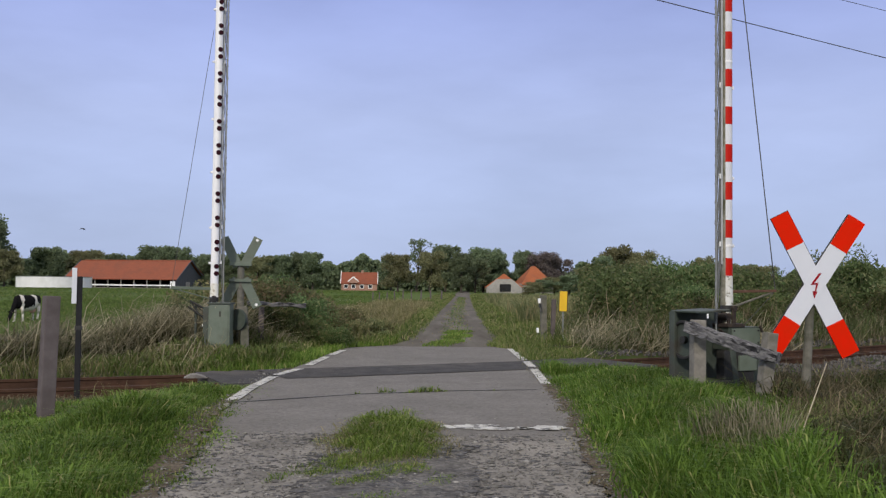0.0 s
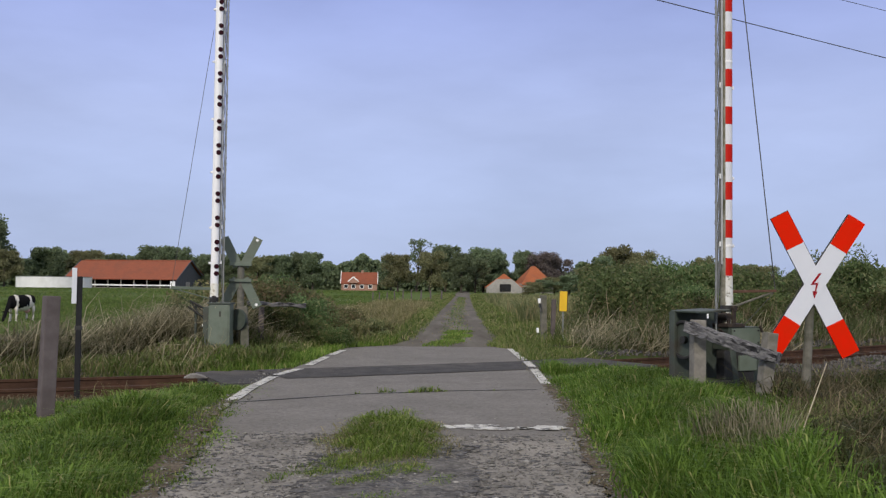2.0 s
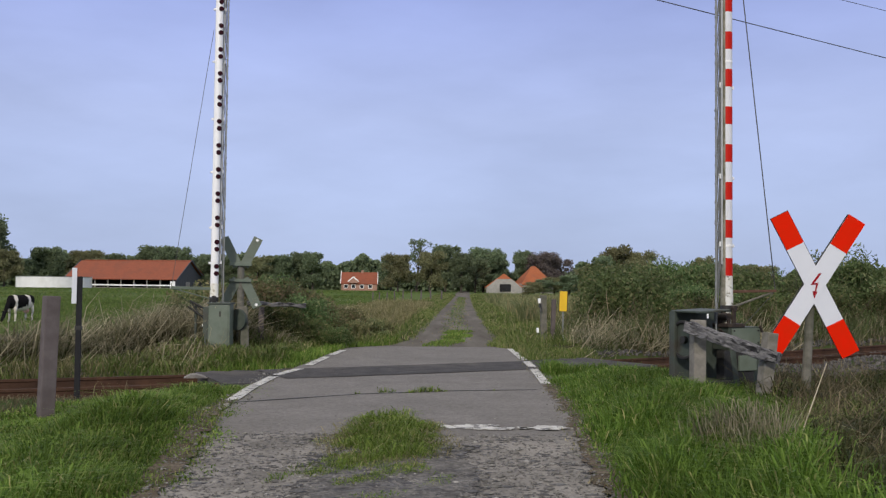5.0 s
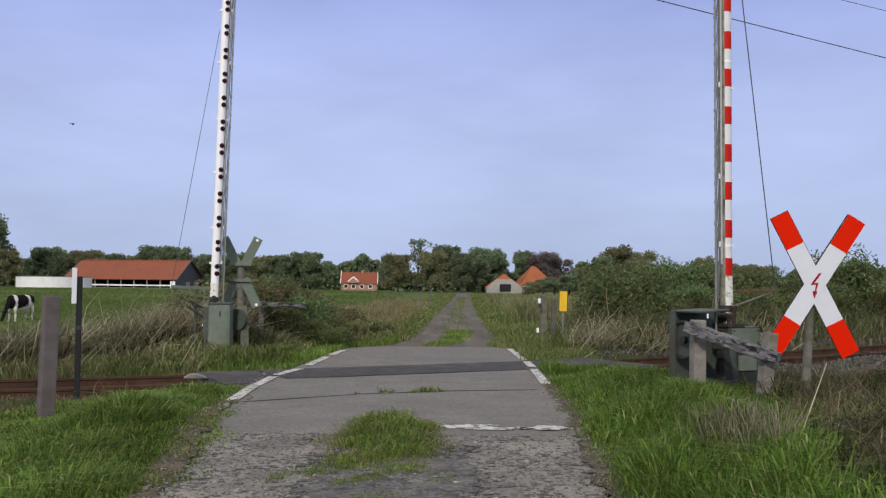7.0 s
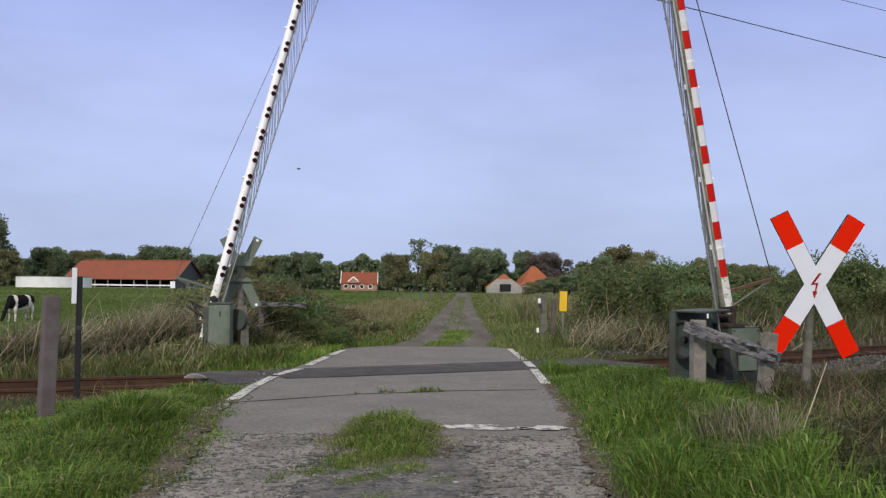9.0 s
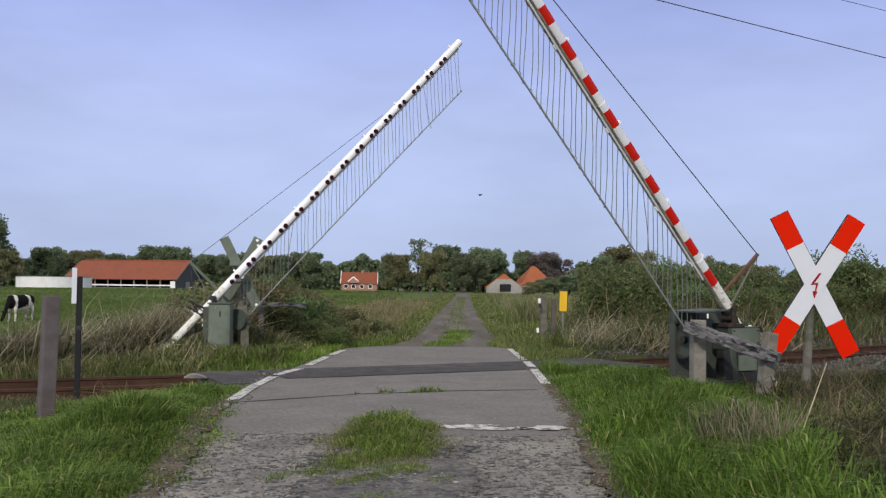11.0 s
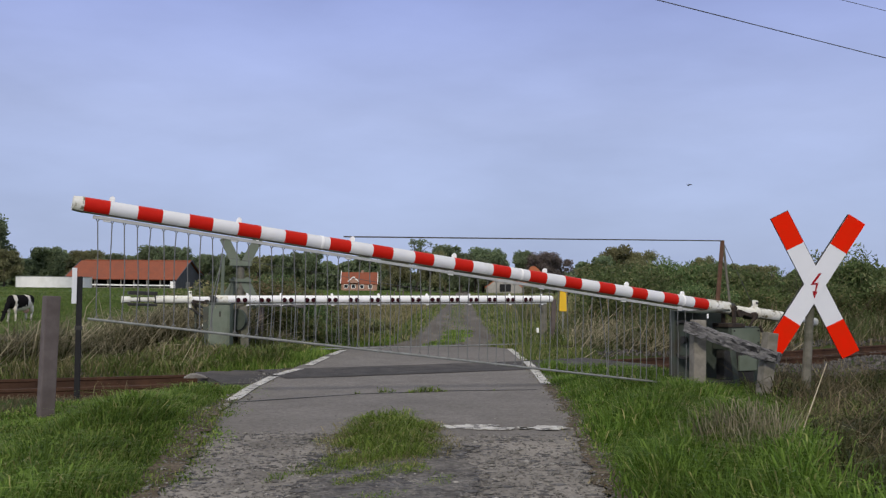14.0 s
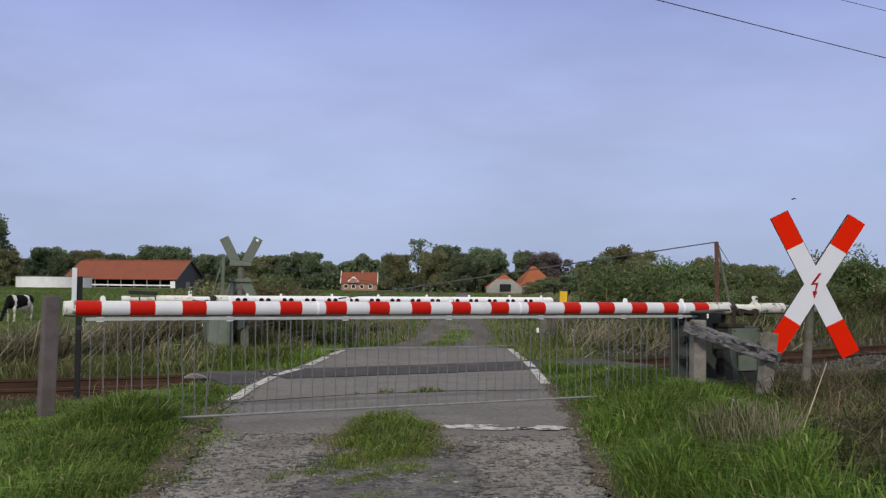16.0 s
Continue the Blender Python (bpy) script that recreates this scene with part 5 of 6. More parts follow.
def build_reeds():
    rs = np.random.RandomState(21)

    def put(name, p, h, w, lean, m, label, curl=0.5):
        tagged(blades(name, p, h, w, lean, m, rs, curl=curl), label, "reeds", kind="stuff")

    # strip behind the track, left of the far barrier
    def strip_l(x, y):
        b = y - track_y(x)
        return (b > 2.0 + 0.4 * clumpy(x, y, 0.9, 2)) & (b < 6.5) & (side_of(x, y) > 2.2 + 0.4 * clumpy(x, y, 0.8, 3)) & ~((x > -6.9) & (x < -3.2) & (y < 21.2) & (b < 4.6))
    p = scatter(rs, 40000, -18, -3, 11, 27, strip_l)
    hh = np.clip(1.42 + 0.22 * clumpy(p[:, 0], p[:, 1], 0.8, 6), 0.7, 1.9) * (1 - 0.55 * smooth01(6.7, 8.0, -p[:, 0]))
    put("reeds", p, hh * rs.uniform(0.45, 1.05, len(p)), 0.009, 1.2, M_REED, "tangled dead reeds and tall grass behind the track")
    p = scatter(rs, 42000, -18, -3, 11, 27, strip_l)
    put("reeds", p, rs.uniform(0.25, 1.1, len(p)) * (1 - 0.5 * smooth01(6.7, 8.0, -p[:, 0])), 0.014, 1.2, M_WEED, "dark green weeds under the reeds")
    p = scatter(rs, 26000, -14, -4.2, 11, 20, lambda x, y: (y - track_y(x) > 0.45 + 0.25 * clumpy(x, y, 1.2, 8)) & (y - track_y(x) < 2.8))
    put("reeds", p, np.clip(0.42 + 0.2 * clumpy(p[:, 0], p[:, 1], 1.4, 3), 0.12, 0.8) * rs.uniform(0.4, 1.1, len(p)), 0.009, 0.9, M_DRY, "bent yellowing grass along the rails", curl=0.8)
    p = scatter(rs, 16000, -14, -4.2, 11, 20, lambda x, y: (y - track_y(x) > 0.4) & (y - track_y(x) < 2.6))
    put("reeds", p, rs.uniform(0.1, 0.4, len(p)), 0.009, 0.8, M_MEADOW, "green grass along the rails")
    # feathery growth round the shrubs
    p = scatter(rs, 30000, -6.8, -1.0, 21.2, 28.5, lambda x, y: (side_of(x, y) > 0.6 + 0.3 * clumpy(x, y, 1.0, 1)) & (y - track_y(x) > 4.6) & ~((x < -4.3) & (y < 21.3)))
    put("reeds", p, np.clip(1.25 + 0.35 * clumpy(p[:, 0], p[:, 1], 0.9, 4), 0.4, 1.9) * smooth01(0.2, 3.2, side_of(p[:, 0], p[:, 1]) + 0.2) * rs.uniform(0.4, 1.15, len(p)), 0.008, 1.3, M_REED, "feathery brown weeds round the shrubs")
    p = scatter(rs, 30000, -6.8, -1.0, 21.2, 28.5, lambda x, y: (side_of(x, y) > 0.5) & (y - track_y(x) > 4.4) & ~((x < -4.3) & (y < 21.3)))
    put("reeds", p, np.clip(1.0 + 0.3 * clumpy(p[:, 0], p[:, 1], 0.9, 4), 0.3, 1.5) * smooth01(0.0, 3.2, side_of(p[:, 0], p[:, 1]) + 0.2) * rs.uniform(0.4, 1.15, len(p)), 0.010, 1.1, M_LONG, "green weeds round the shrubs")
    # right side between the lane and the hedge
    def strip_r(x, y):
        b = y - track_y(x)
        return (b > 1.6 + 0.4 * clumpy(x, y, 0.9, 2)) & (b < 11) & (side_of(x, y) > 1.9 + 0.4 * clumpy(x, y, 0.8, 3))
    p = scatter(rs, 60000, 3, 30, 20, 52, strip_r)
    hh = np.clip(0.95 + 0.25 * clumpy(p[:, 0], p[:, 1], 0.8, 6), 0.4, 1.5) * smooth01(1.4, 3.6, side_of(p[:, 0], p[:, 1]) + 0.6)
    put("reeds", p, (hh + 0.2) * rs.uniform(0.4, 1.05, len(p)), 0.012, 1.2, M_WILLOW, "dark tall weeds beside the lane")
    p = scatter(rs, 13000, 3, 30, 20, 52, strip_r)
    put("reeds", p, rs.uniform(0.4, 1.25, len(p)), 0.010, 1.4, M_REED, "pale dead reeds among the weeds")
    p = scatter(rs, 50000, 3, 16, 34, 95, lambda x, y: (side_of(x, y) > 1.6 + 0.4 * clumpy(x, y, 0.4, 3)) & (side_of(x, y) < 3 + 0.1 * y) & (x > lane_mid(y)))
    put("reeds", p, np.clip(1.0 + 0.25 * clumpy(p[:, 0], p[:, 1], 0.4, 6), 0.5, 1.5) * rs.uniform(0.45, 1.1, len(p)), 0.022, 0.7, M_BROWNLEAF, "tall brownish weeds along the lane")
    # left of the lane beyond the barrier
    def strip_m(x, y):
        return (side_of(x, y) > 0.7 + 0.3 * clumpy(x, y, 0.5, 1)) & (x < lane_mid(y)) & (side_of(x, y) < 4.5) & (y - track_y(x) > 5)
    p = scatter(rs, 42000, -9, 0, 24, 70, strip_m)
    put("reeds", p, np.clip(0.65 + 0.2 * clumpy(p[:, 0], p[:, 1], 0.5, 6), 0.25, 1.1) * rs.uniform(0.4, 1.1, len(p)), 0.016, 0.75, M_DRY, "brown tall grass between meadow and lane")
    # tangle of leaning and broken stalks
    p = scatter(rs, 15000, -13, -3.6, 12, 23, lambda x, y: strip_l(x, y) & (clumpy(x, y, 1.0, 5) > -0.7))
    p[:, 2] += rs.uniform(0.0, 0.5, len(p)) * (1 - 0.8 * smooth01(6.7, 8.0, -p[:, 0]))
    stalks("reed_stalks", p, rs.uniform(0.5, 1.3, len(p)) * (1 - 0.55 * smooth01(6.7, 8.0, -p[:, 0])), 0.008, 10, 40, 40, M_REED, rs, "pale reed stalks leaning over in a tangle")
    p = scatter(rs, 5000, -13, -3.6, 12, 23, lambda x, y: strip_l(x, y) & (clumpy(x, y, 1.2, 2) > -0.3))
    p[:, 2] += rs.uniform(0.0, 0.4, len(p)) * (1 - 0.8 * smooth01(6.7, 8.0, -p[:, 0]))
    stalks("reed_stalks", p, rs.uniform(0.4, 1.1, len(p)) * (1 - 0.55 * smooth01(6.7, 8.0, -p[:, 0])), 0.006, 175, 40, 48, M_STRAW, rs, "brown reed stalks leaning over in a tangle")
    p = scatter(rs, 26000, -13, -3.6, 12, 23, lambda x, y: strip_l(x, y) & (clumpy(x, y, 1.1, 7) > 0.15))
    put("weeds", p, rs.uniform(0.3, 1.0, len(p)) * (1 - 0.5 * smooth01(6.7, 8.0, -p[:, 0])), 0.011, 1.4, M_LONG, "green weeds growing through the reeds", curl=0.8)
    p = scatter(rs, 3600, -12, -4.2, 11, 20, lambda x, y: (y - track_y(x) > 0.9) & (y - track_y(x) < 2.8) & (clumpy(x, y, 1.3, 6) > -0.5))
    stalks("reed_stalks", p, rs.uniform(0.35, 0.95, len(p)), 0.006, 5, 50, 46, M_REED, rs, "pale stalks fallen towards the rails")
    # the same on the right behind the rails
    p = scatter(rs, 3000, 3.0, 9.5, 20, 30, lambda x, y: (y - track_y(x) > 0.8) & (y - track_y(x) < 4.5) & (side_of(x, y) > 1.3))
    p[:, 2] += rs.uniform(0.0, 0.35, len(p))
    stalks("reed_stalks", p, rs.uniform(0.3, 0.9, len(p)), 0.008, 20, 60, 42, M_REED, rs, "pale broken reeds heaped behind the rails")
    p = scatter(rs, 9000, 3.4, 24, 20, 48, lambda x, y: (y - track_y(x) > 1.2) & (y - track_y(x) < 7.5) & (side_of(x, y) > 1.6) & (clumpy(x, y, 0.8, 4) > -0.3))
    p[:, 2] += rs.uniform(0.0, 0.8, len(p))
    stalks("reed_stalks", p, rs.uniform(0.3, 0.9, len(p)), 0.008, 60, 80, 50, M_STRAW, rs, "brown dead stalks among the hedge weeds")
    # pale broken stalks
    p = scatter(rs, 8000, -10, -4.2, 12, 22, strip_l)
    p[:, 2] += rs.uniform(0.0, 0.55, len(p)) * (1 - 0.8 * smooth01(5.6, 6.4, -p[:, 0]))
    put("reed_stalks", p, rs.uniform(0.4, 0.8, len(p)), 0.008, 1.8, M_REED, "pale broken reed stalks", curl=0.75)
    p = scatter(rs, 2600, 3.4, 7.5, 20, 27, lambda x, y: strip_r(x, y) & (y - track_y(x) < 3.6) & (clumpy(x, y, 1.1, 5) > 0.0))
    p[:, 2] += rs.uniform(0.0, 0.4, len(p))
    put("reed_stalks", p, rs.uniform(0.3, 0.8, len(p)), 0.009, 1.7, M_REED, "pale broken reed stalks", curl=0.75)
    p = scatter(rs, 500, 5, 12, 22, 32, strip_r)
    put("reed_stalks", p, rs.uniform(0.4, 0.9, len(p)), 0.011, 1.6, M_STALK, "pale broken reed stalks", curl=0.75)


def make_shrub(seed, h, r, leaf, n, material, droop=0.0, long=3.0):
    rs = np.random.RandomState(seed)
    thing = new("shrub")
    bm = bmesh.new()
    tips = []
    for k in range(9):
        a = rs.uniform(0, 6.28)
        p = Vector((0, 0, -0.1))
        d = Vector((math.cos(a) * 0.5, math.sin(a) * 0.5, 1.0))
        for j in range(4):
            q = p + d.normalized() * h * 0.24
            rod(p, q, 0.02 * (1 - j * 0.2), 0.02 * (0.8 - j * 0.2), 5, bm, caps=False)
            p = q
            d += Vector(rs.normal(size=3) * 0.35)
            tips.append(p.copy())
    part("stems", bm, M_BARK, thing)
    c = []
    blobs = [(rs.uniform(-0.75, 0.75) * r, rs.uniform(-0.75, 0.75) * r, rs.uniform(0.15, 0.88) * h, rs.uniform(0.2, 0.42) * r) for _ in range(30)]
    per = n // len(blobs)
    for bx, by, bz, br in blobs:
        g = rs.normal(size=(per, 3))
        g /= np.linalg.norm(g, axis=1)[:, None]
        g *= br * rs.uniform(0.2, 1.35, per)[:, None]
        g[:, 2] *= 0.8
        c.append(g + (bx, by, bz))
    c = np.concatenate(c)
    c[:, 2] = np.abs(c[:, 2])
    v, q = leaf_cards(c, leaf, rs, long, droop)
    soup("crown", v, q, np.zeros((0, 3), int), material, thing)
    return thing


def build_shrubs():
    kinds = [make_shrub(1, 2.2, 1.5, 0.026, 9500, M_WILLOW), make_shrub(2, 1.7, 1.3, 0.024, 8000, M_BROWNLEAF), make_shrub(3, 2.5, 1.7, 0.028, 10500, M_WILLOW), make_shrub(4, 1.6, 1.4, 0.024, 9000, M_BRAMBLE)]
    labs = ["grey-green willow shrub in the hedge", "browning bramble shrub among weeds", "tall grey-green willow shrub", "low dark green bramble shrub"]
    for k, lab in zip(kinds, labs):
        tagged(k, lab, "shrub", group="hedge shrubs")
    rs = random.Random(7)
    spots = []
    # left of the lane, behind the far barrier
    spots += [(1, -4.3, 24.2, 0.92), (0, -4.9, 25.2, 0.72), (1, -5.6, 24.6, 0.95), (1, -3.6, 24.9, 0.78), (0, -3.55, 23.9, 0.52), (3, -3.9, 22.7, 0.62), (3, -3.2, 22.9, 0.46), (1, -2.9, 24.4, 0.50), (1, -2.5, 25.4, 0.46), (3, -2.75, 23.6, 0.36),
              (1, -2.3, 24.6, 0.36), (3, -2.5, 22.7, 0.28), (1, -2.05, 26.2, 0.36), (1, -3.9, 26.6, 0.8), (3, -5.9, 23.6, 0.7), (1, -1.75, 27.6, 0.34)]
    # hedge on the right beyond the track
    for i in range(12):
        spots.append((rs.choice((0, 2, 1, 1)), 5.2 + i * 0.95 + rs.uniform(-0.4, 0.4), 35 + rs.uniform(-4, 4) + i * 0.3, rs.uniform(0.85, 1.15)))
    for i in range(12):
        spots.append((rs.choice((3, 3, 0, 3)), 4.8 + i * 1.1 + rs.uniform(-0.4, 0.4), 27.5 + i * 0.75 + rs.uniform(-1.2, 1.2), rs.uniform(0.6, 0.85)))
    for i in range(9):
        spots.append((rs.choice((0, 1, 1, 3)), 12.0 + i * 1.5 + rs.uniform(-0.5, 0.5), 33.5 + i * 1.5 + rs.uniform(-1.5, 1.5), rs.uniform(0.8, 1.1)))
    for i in range(10):
        x = 5.0 + i * 0.75
        spots.append((3, x, float(track_y(x)) + 5.2 + rs.uniform(-0.5, 0.6), rs.uniform(0.6, 0.85)))
    for i in range(9):
        x = 4.9 + i * 0.75
        spots.append((rs.choice((3, 3, 3)), x, float(track_y(x)) + 3.4 + rs.uniform(-0.5, 0.6), rs.uniform(0.42, 0.6)))
    # slender saplings that stand above the hedge
    g = np.random.RandomState(77)
    for i in range(9):
        x, y = 9.6 + 0.42 * i + g.uniform(-0.2, 0.2), 33.5 + g.uniform(-1, 1)
        sap = new("sapling")
        sap.matrix_world = pose(x, y, float(land(x, y)))
        tagged(sap, "slender leafy sapling rising above the hedge", "sapling", group="hedge saplings")
        top = g.uniform(1.95, 2.55)
        bm = rod((0, 0, -0.1), (g.uniform(-0.2, 0.2), 0, top), 0.02, 0.006, 6)
        c = []
        for k in range(9):
            z = top * g.uniform(0.35, 0.9)
            e = Vector((g.uniform(-0.4, 0.4), g.uniform(-0.3, 0.3), z + g.uniform(0.15, 0.4)))
            rod((0, 0, z), e, 0.009, 0.003, 5, bm)
            c.append(np.array(e) * g.uniform(0.55, 1.05, (26, 1)) * (1, 1, 0) + (0, 0, z) + g.normal(0, 0.09, (26, 3)) + (0, 0, 0.18))
        part("stem", bm, M_BARK, sap)
        v, q = leaf_cards(np.concatenate(c), 0.024, g, 2.4)
        soup("leaves", v, q, np.zeros((0, 3), int), M_WILLOW, sap)
    used = set()
    for k, x, y, s in spots:
        z = float(land(x, y))
        m = pose(x, y, z, 0, 0, rs.uniform(0, 360)) @ Matrix.Diagonal((s, s, s * rs.uniform(0.9, 1.1), 1))
        if k not in used:
            kinds[k].matrix_basis = m
            used.add(k)
        else:
            copy_thing(kinds[k], m @ Matrix.Diagonal([1 / v for v in kinds[k].scale] + [1]))


def make_tree(seed, h, r, n, leaf, material, open_crown=0.0, trunk=0.3):
    """A tree: tapered trunk with limbs and a crown of leaf clumps with gaps."""
    rs = np.random.RandomState(seed)
    thing = new("tree")
    bm = bmesh.new()
    p = Vector((0, 0, -0.3))
    d = Vector((rs.uniform(-0.06, 0.06), rs.uniform(-0.06, 0.06), 1))
    pts = []
    for j in range(6):
        q = p + d * h * 0.14
        rod(p, q, trunk * (1 - j * 0.14), trunk * (0.86 - j * 0.14), 8, bm, caps=False)
        p = q
        d = Vector((d.x + rs.uniform(-0.08, 0.08), d.y + rs.uniform(-0.08, 0.08), 1))
        pts.append(p.copy())
    blobs = []
    for k in range(34):
        s = pts[min(5, k // 6)]
        a = rs.uniform(0, 6.28)
        rise = rs.uniform(0.1, 0.9)
        reach = r * rs.uniform(0.35, 0.92) * (1.0 - 0.45 * max(0.0, s.z / h - 0.5) * 2)
        e = s + Vector((math.cos(a) * reach, math.sin(a) * reach, reach * rise))
        e.z = min(e.z, h * 0.86)
        rod(s, e, trunk * 0.28, trunk * 0.06, 5, bm, caps=False)
        blobs.append((e, r * rs.uniform(0.22, 0.36) * (1 - 0.35 * open_crown)))
    for k in range(12):
        a, rr = rs.uniform(0, 6.28), r * rs.uniform(0.0, 0.45)
        blobs.append((Vector((math.cos(a) * rr, math.sin(a) * rr, h * rs.uniform(0.45, 0.86))), r * rs.uniform(0.24, 0.38) * (1 - 0.5 * open_crown)))
    part("trunk", bm, M_BARK, thing)
    c = []
    per = n // len(blobs)
    for e, br in blobs:
        g = rs.normal(size=(per, 3))
        g /= np.linalg.norm(g, axis=1)[:, None]
        g *= br * (rs.uniform(0.3, 1.15, per) ** (1 - 0.4 * open_crown))[:, None]
        c.append(g * (1, 1, 0.8) + np.array(e))
    c = np.concatenate(c)
    v, q = leaf_cards(c, leaf, rs, 1.3)
    soup("crown", v, q, np.zeros((0, 3), int), material, thing)
    return thing


def build_trees():
    kinds = [make_tree(31, 10, 4.2, 14000, 0.13, M_TREE), make_tree(32, 10, 4.6, 14000, 0.13, M_TREEB), make_tree(33, 10, 3.4, 12000, 0.13, M_TREE), make_tree(34, 10, 4.8, 13000, 0.13, M_TREED),
             make_tree(35, 10, 3.6, 1300, 0.13, M_TREE, 1.0)]
    labs = ["broad dark green tree at the meadow edge", "broad tree with browning autumn leaves", "narrow dark green tree in the tree line", "broad purple-brown leafed tree", "sparse tall tree with open crown"]
    for k, lab in zip(kinds, labs):
        tagged(k, lab, "tree", group="trees along the horizon")
    # kind, x, y, height, spread
    rows = [(0, -98, 205, 16.5, 1.0), (2, -93.5, 200, 15.5, 0.8), (0, -88, 215, 9.6, 1.1), (1, -81, 220, 9.0, 1.1), (0, -76, 225, 8.5, 1.0), (2, -70, 226, 8.0, 1.1), (1, -86, 190, 7.8, 0.9), (0, -94, 190, 9, 1.1),
            (0, -67, 225, 10.6, 1.1), (0, -62, 222, 10.4, 1.0), (2, -56, 228, 8.6, 1.1), (0, -50, 230, 7.4, 1.0), (1, -44, 220, 6.8, 1.0), (0, -47, 195, 7.5, 1.0), (2, -41, 190, 7.6, 1.1), (1, -37, 192, 7.2, 1.0), (0, -33, 195, 7.6, 1.1),
            (0, -29, 200, 8.4, 1.0), (0, -26.2, 195, 8.3, 0.8), (2, -17.5, 245, 6.6, 1.1), (0, -14, 240, 6.9, 1.0), (0, -10.9, 205, 8.1, 0.75), (1, -8.8, 190, 7.8, 0.85), (4, -5.6, 208, 12.4, 0.72),
            (0, 0.6, 212, 10.8, 0.9), (1, -2.6, 195, 8.6, 0.8), (0, 3.6, 190, 8.4, 0.7), (0, 8.6, 205, 10.0, 0.95), (2, 6.6, 196, 7.5, 0.9), (0, 11.4, 208, 9.0, 0.8), (2, 17.2, 215, 10.0, 0.8), (3, 22.6, 215, 9.4, 0.9), (3, 25.5, 222, 8.6, 0.8),
            (0, 20.0, 222, 8.0, 1.0), (1, 29.5, 190, 6.4, 1.0), (0, 33.2, 185, 7.2, 1.0), (1, 24.4, 120, 6.3, 0.75), (0, 19.6, 118, 5.6, 0.75), (1, 21.8, 122, 7.0, 0.85), (1, 22.0, 110, 4.9, 0.8), (1, 31.6, 118, 5.6, 0.7), (0, 34.6, 122, 5.2, 0.8), (1, 37.2, 120, 4.6, 0.8),
            (0, 44, 150, 5.6, 1.0), (1, 50, 150, 5.3, 0.9), (2, 58, 150, 5.0, 1.0), (0, 65, 150, 5.2, 1.0), (1, 70, 152, 5.4, 1.0), (1, 15.2, 160, 2.3, 1.5), (0, 17.2, 166, 2.8, 1.5), (1, 19.4, 168, 3.2, 1.5), (0, 21.6, 165, 3.6, 1.5), (1, 13.3, 150, 1.5, 1.5), (0, 17.2, 100, 3.8, 0.7), (1, 19.6, 96, 4.0, 0.7)]
    used = set()
    rs = random.Random(2)
    for k, x, y, h, s in rows:
        if x < -12.5 and y > 180:
            x, y, h = x * 1.22, y * 1.22, h * 1.18
        f = h / 10.0 * 1.0
        m = pose(x, y, float(land(x, y)), 0, 0, rs.uniform(0, 360)) @ Matrix.Diagonal((f * s * 1.08, f * s * 1.08, f, 1))
        if k not in used:
            used.add(k)
            kinds[k].matrix_basis = m
        else:
            copy_thing(kinds[k], m @ Matrix.Diagonal([1 / v for v in kinds[k].scale] + [1]))
    # undergrowth below the tree line
    g = np.random.RandomState(41)
    n = 110000
    x = g.uniform(-190, 150, n)
    y = np.where(x < -12, 285, 236) + 10 * np.sin(x * 0.05) + g.uniform(-4, 4, n)
    top = np.where(x < -58, 9.4, np.where(x < -12, 7.6, 5.4)) + 1.2 * np.sin(x * 0.21) + 0.9 * np.sin(x * 0.53 + 1) + 0.5 * np.sin(x * 1.3)
    z = land(x, y) + top * g.uniform(0, 1, n) ** 0.7
    v, q = leaf_cards(np.stack([x, y, z], -1), 0.42, g, 1.3)
    tagged(soup("far_woods", v, q, np.zeros((0, 3), int), M_TREE), "dark distant wood along the horizon", "woods", kind="stuff")
    n = 16000
    x = g.uniform(14, 70, n)
    y = 92 + 0.3 * x + g.uniform(-3, 3, n)
    top = 2.6 + 0.6 * np.sin(x * 0.5) + 0.5 * np.sin(x * 1.1 + 1)
    v, q = leaf_cards(np.stack([x, y, land(x, y) + top * g.uniform(0, 1, n) ** 0.7], -1), 0.2, g, 1.6)
    tagged(soup("field_hedge", v, q, np.zeros((0, 3), int), M_WILLOW), "long leafy hedge across the fields", "hedge", kind="stuff")


# ---- farm buildings ----
def gable_roof(w, d, z0, z1, over=0.3, hip=0.0, bm=None):
    """Ridge along x; w by d in plan."""
    bm = bm or bmesh.new()
    W, D = w / 2 + over, d / 2 + over
    t = 0.18
    for dz in (0.0,):
        a = [bm.verts.new(p) for p in ((-W, -D, z0), (W, -D, z0), (W - hip, 0, z1), (-W + hip, 0, z1), (-W, D, z0), (W, D, z0))]
        b = [bm.verts.new((v.co.x, v.co.y, v.co.z - t)) for v in a]
        for q in ((0, 1, 2, 3), (5, 4, 3, 2)):
            bm.faces.new([a[i] for i in q])
            bm.faces.new([b[i] for i in q][::-1])
        for i, j in ((0, 1), (1, 2), (2, 5), (5, 4), (4, 3), (3, 0)):
            bm.faces.new((a[i], b[i], b[j], a[j]))
        if hip:
            bm.faces.new((a[1], a[5], a[2]))
            bm.faces.new((a[4], a[0], a[3]))
    bmesh.ops.recalc_face_normals(bm, faces=bm.faces)
    return bm


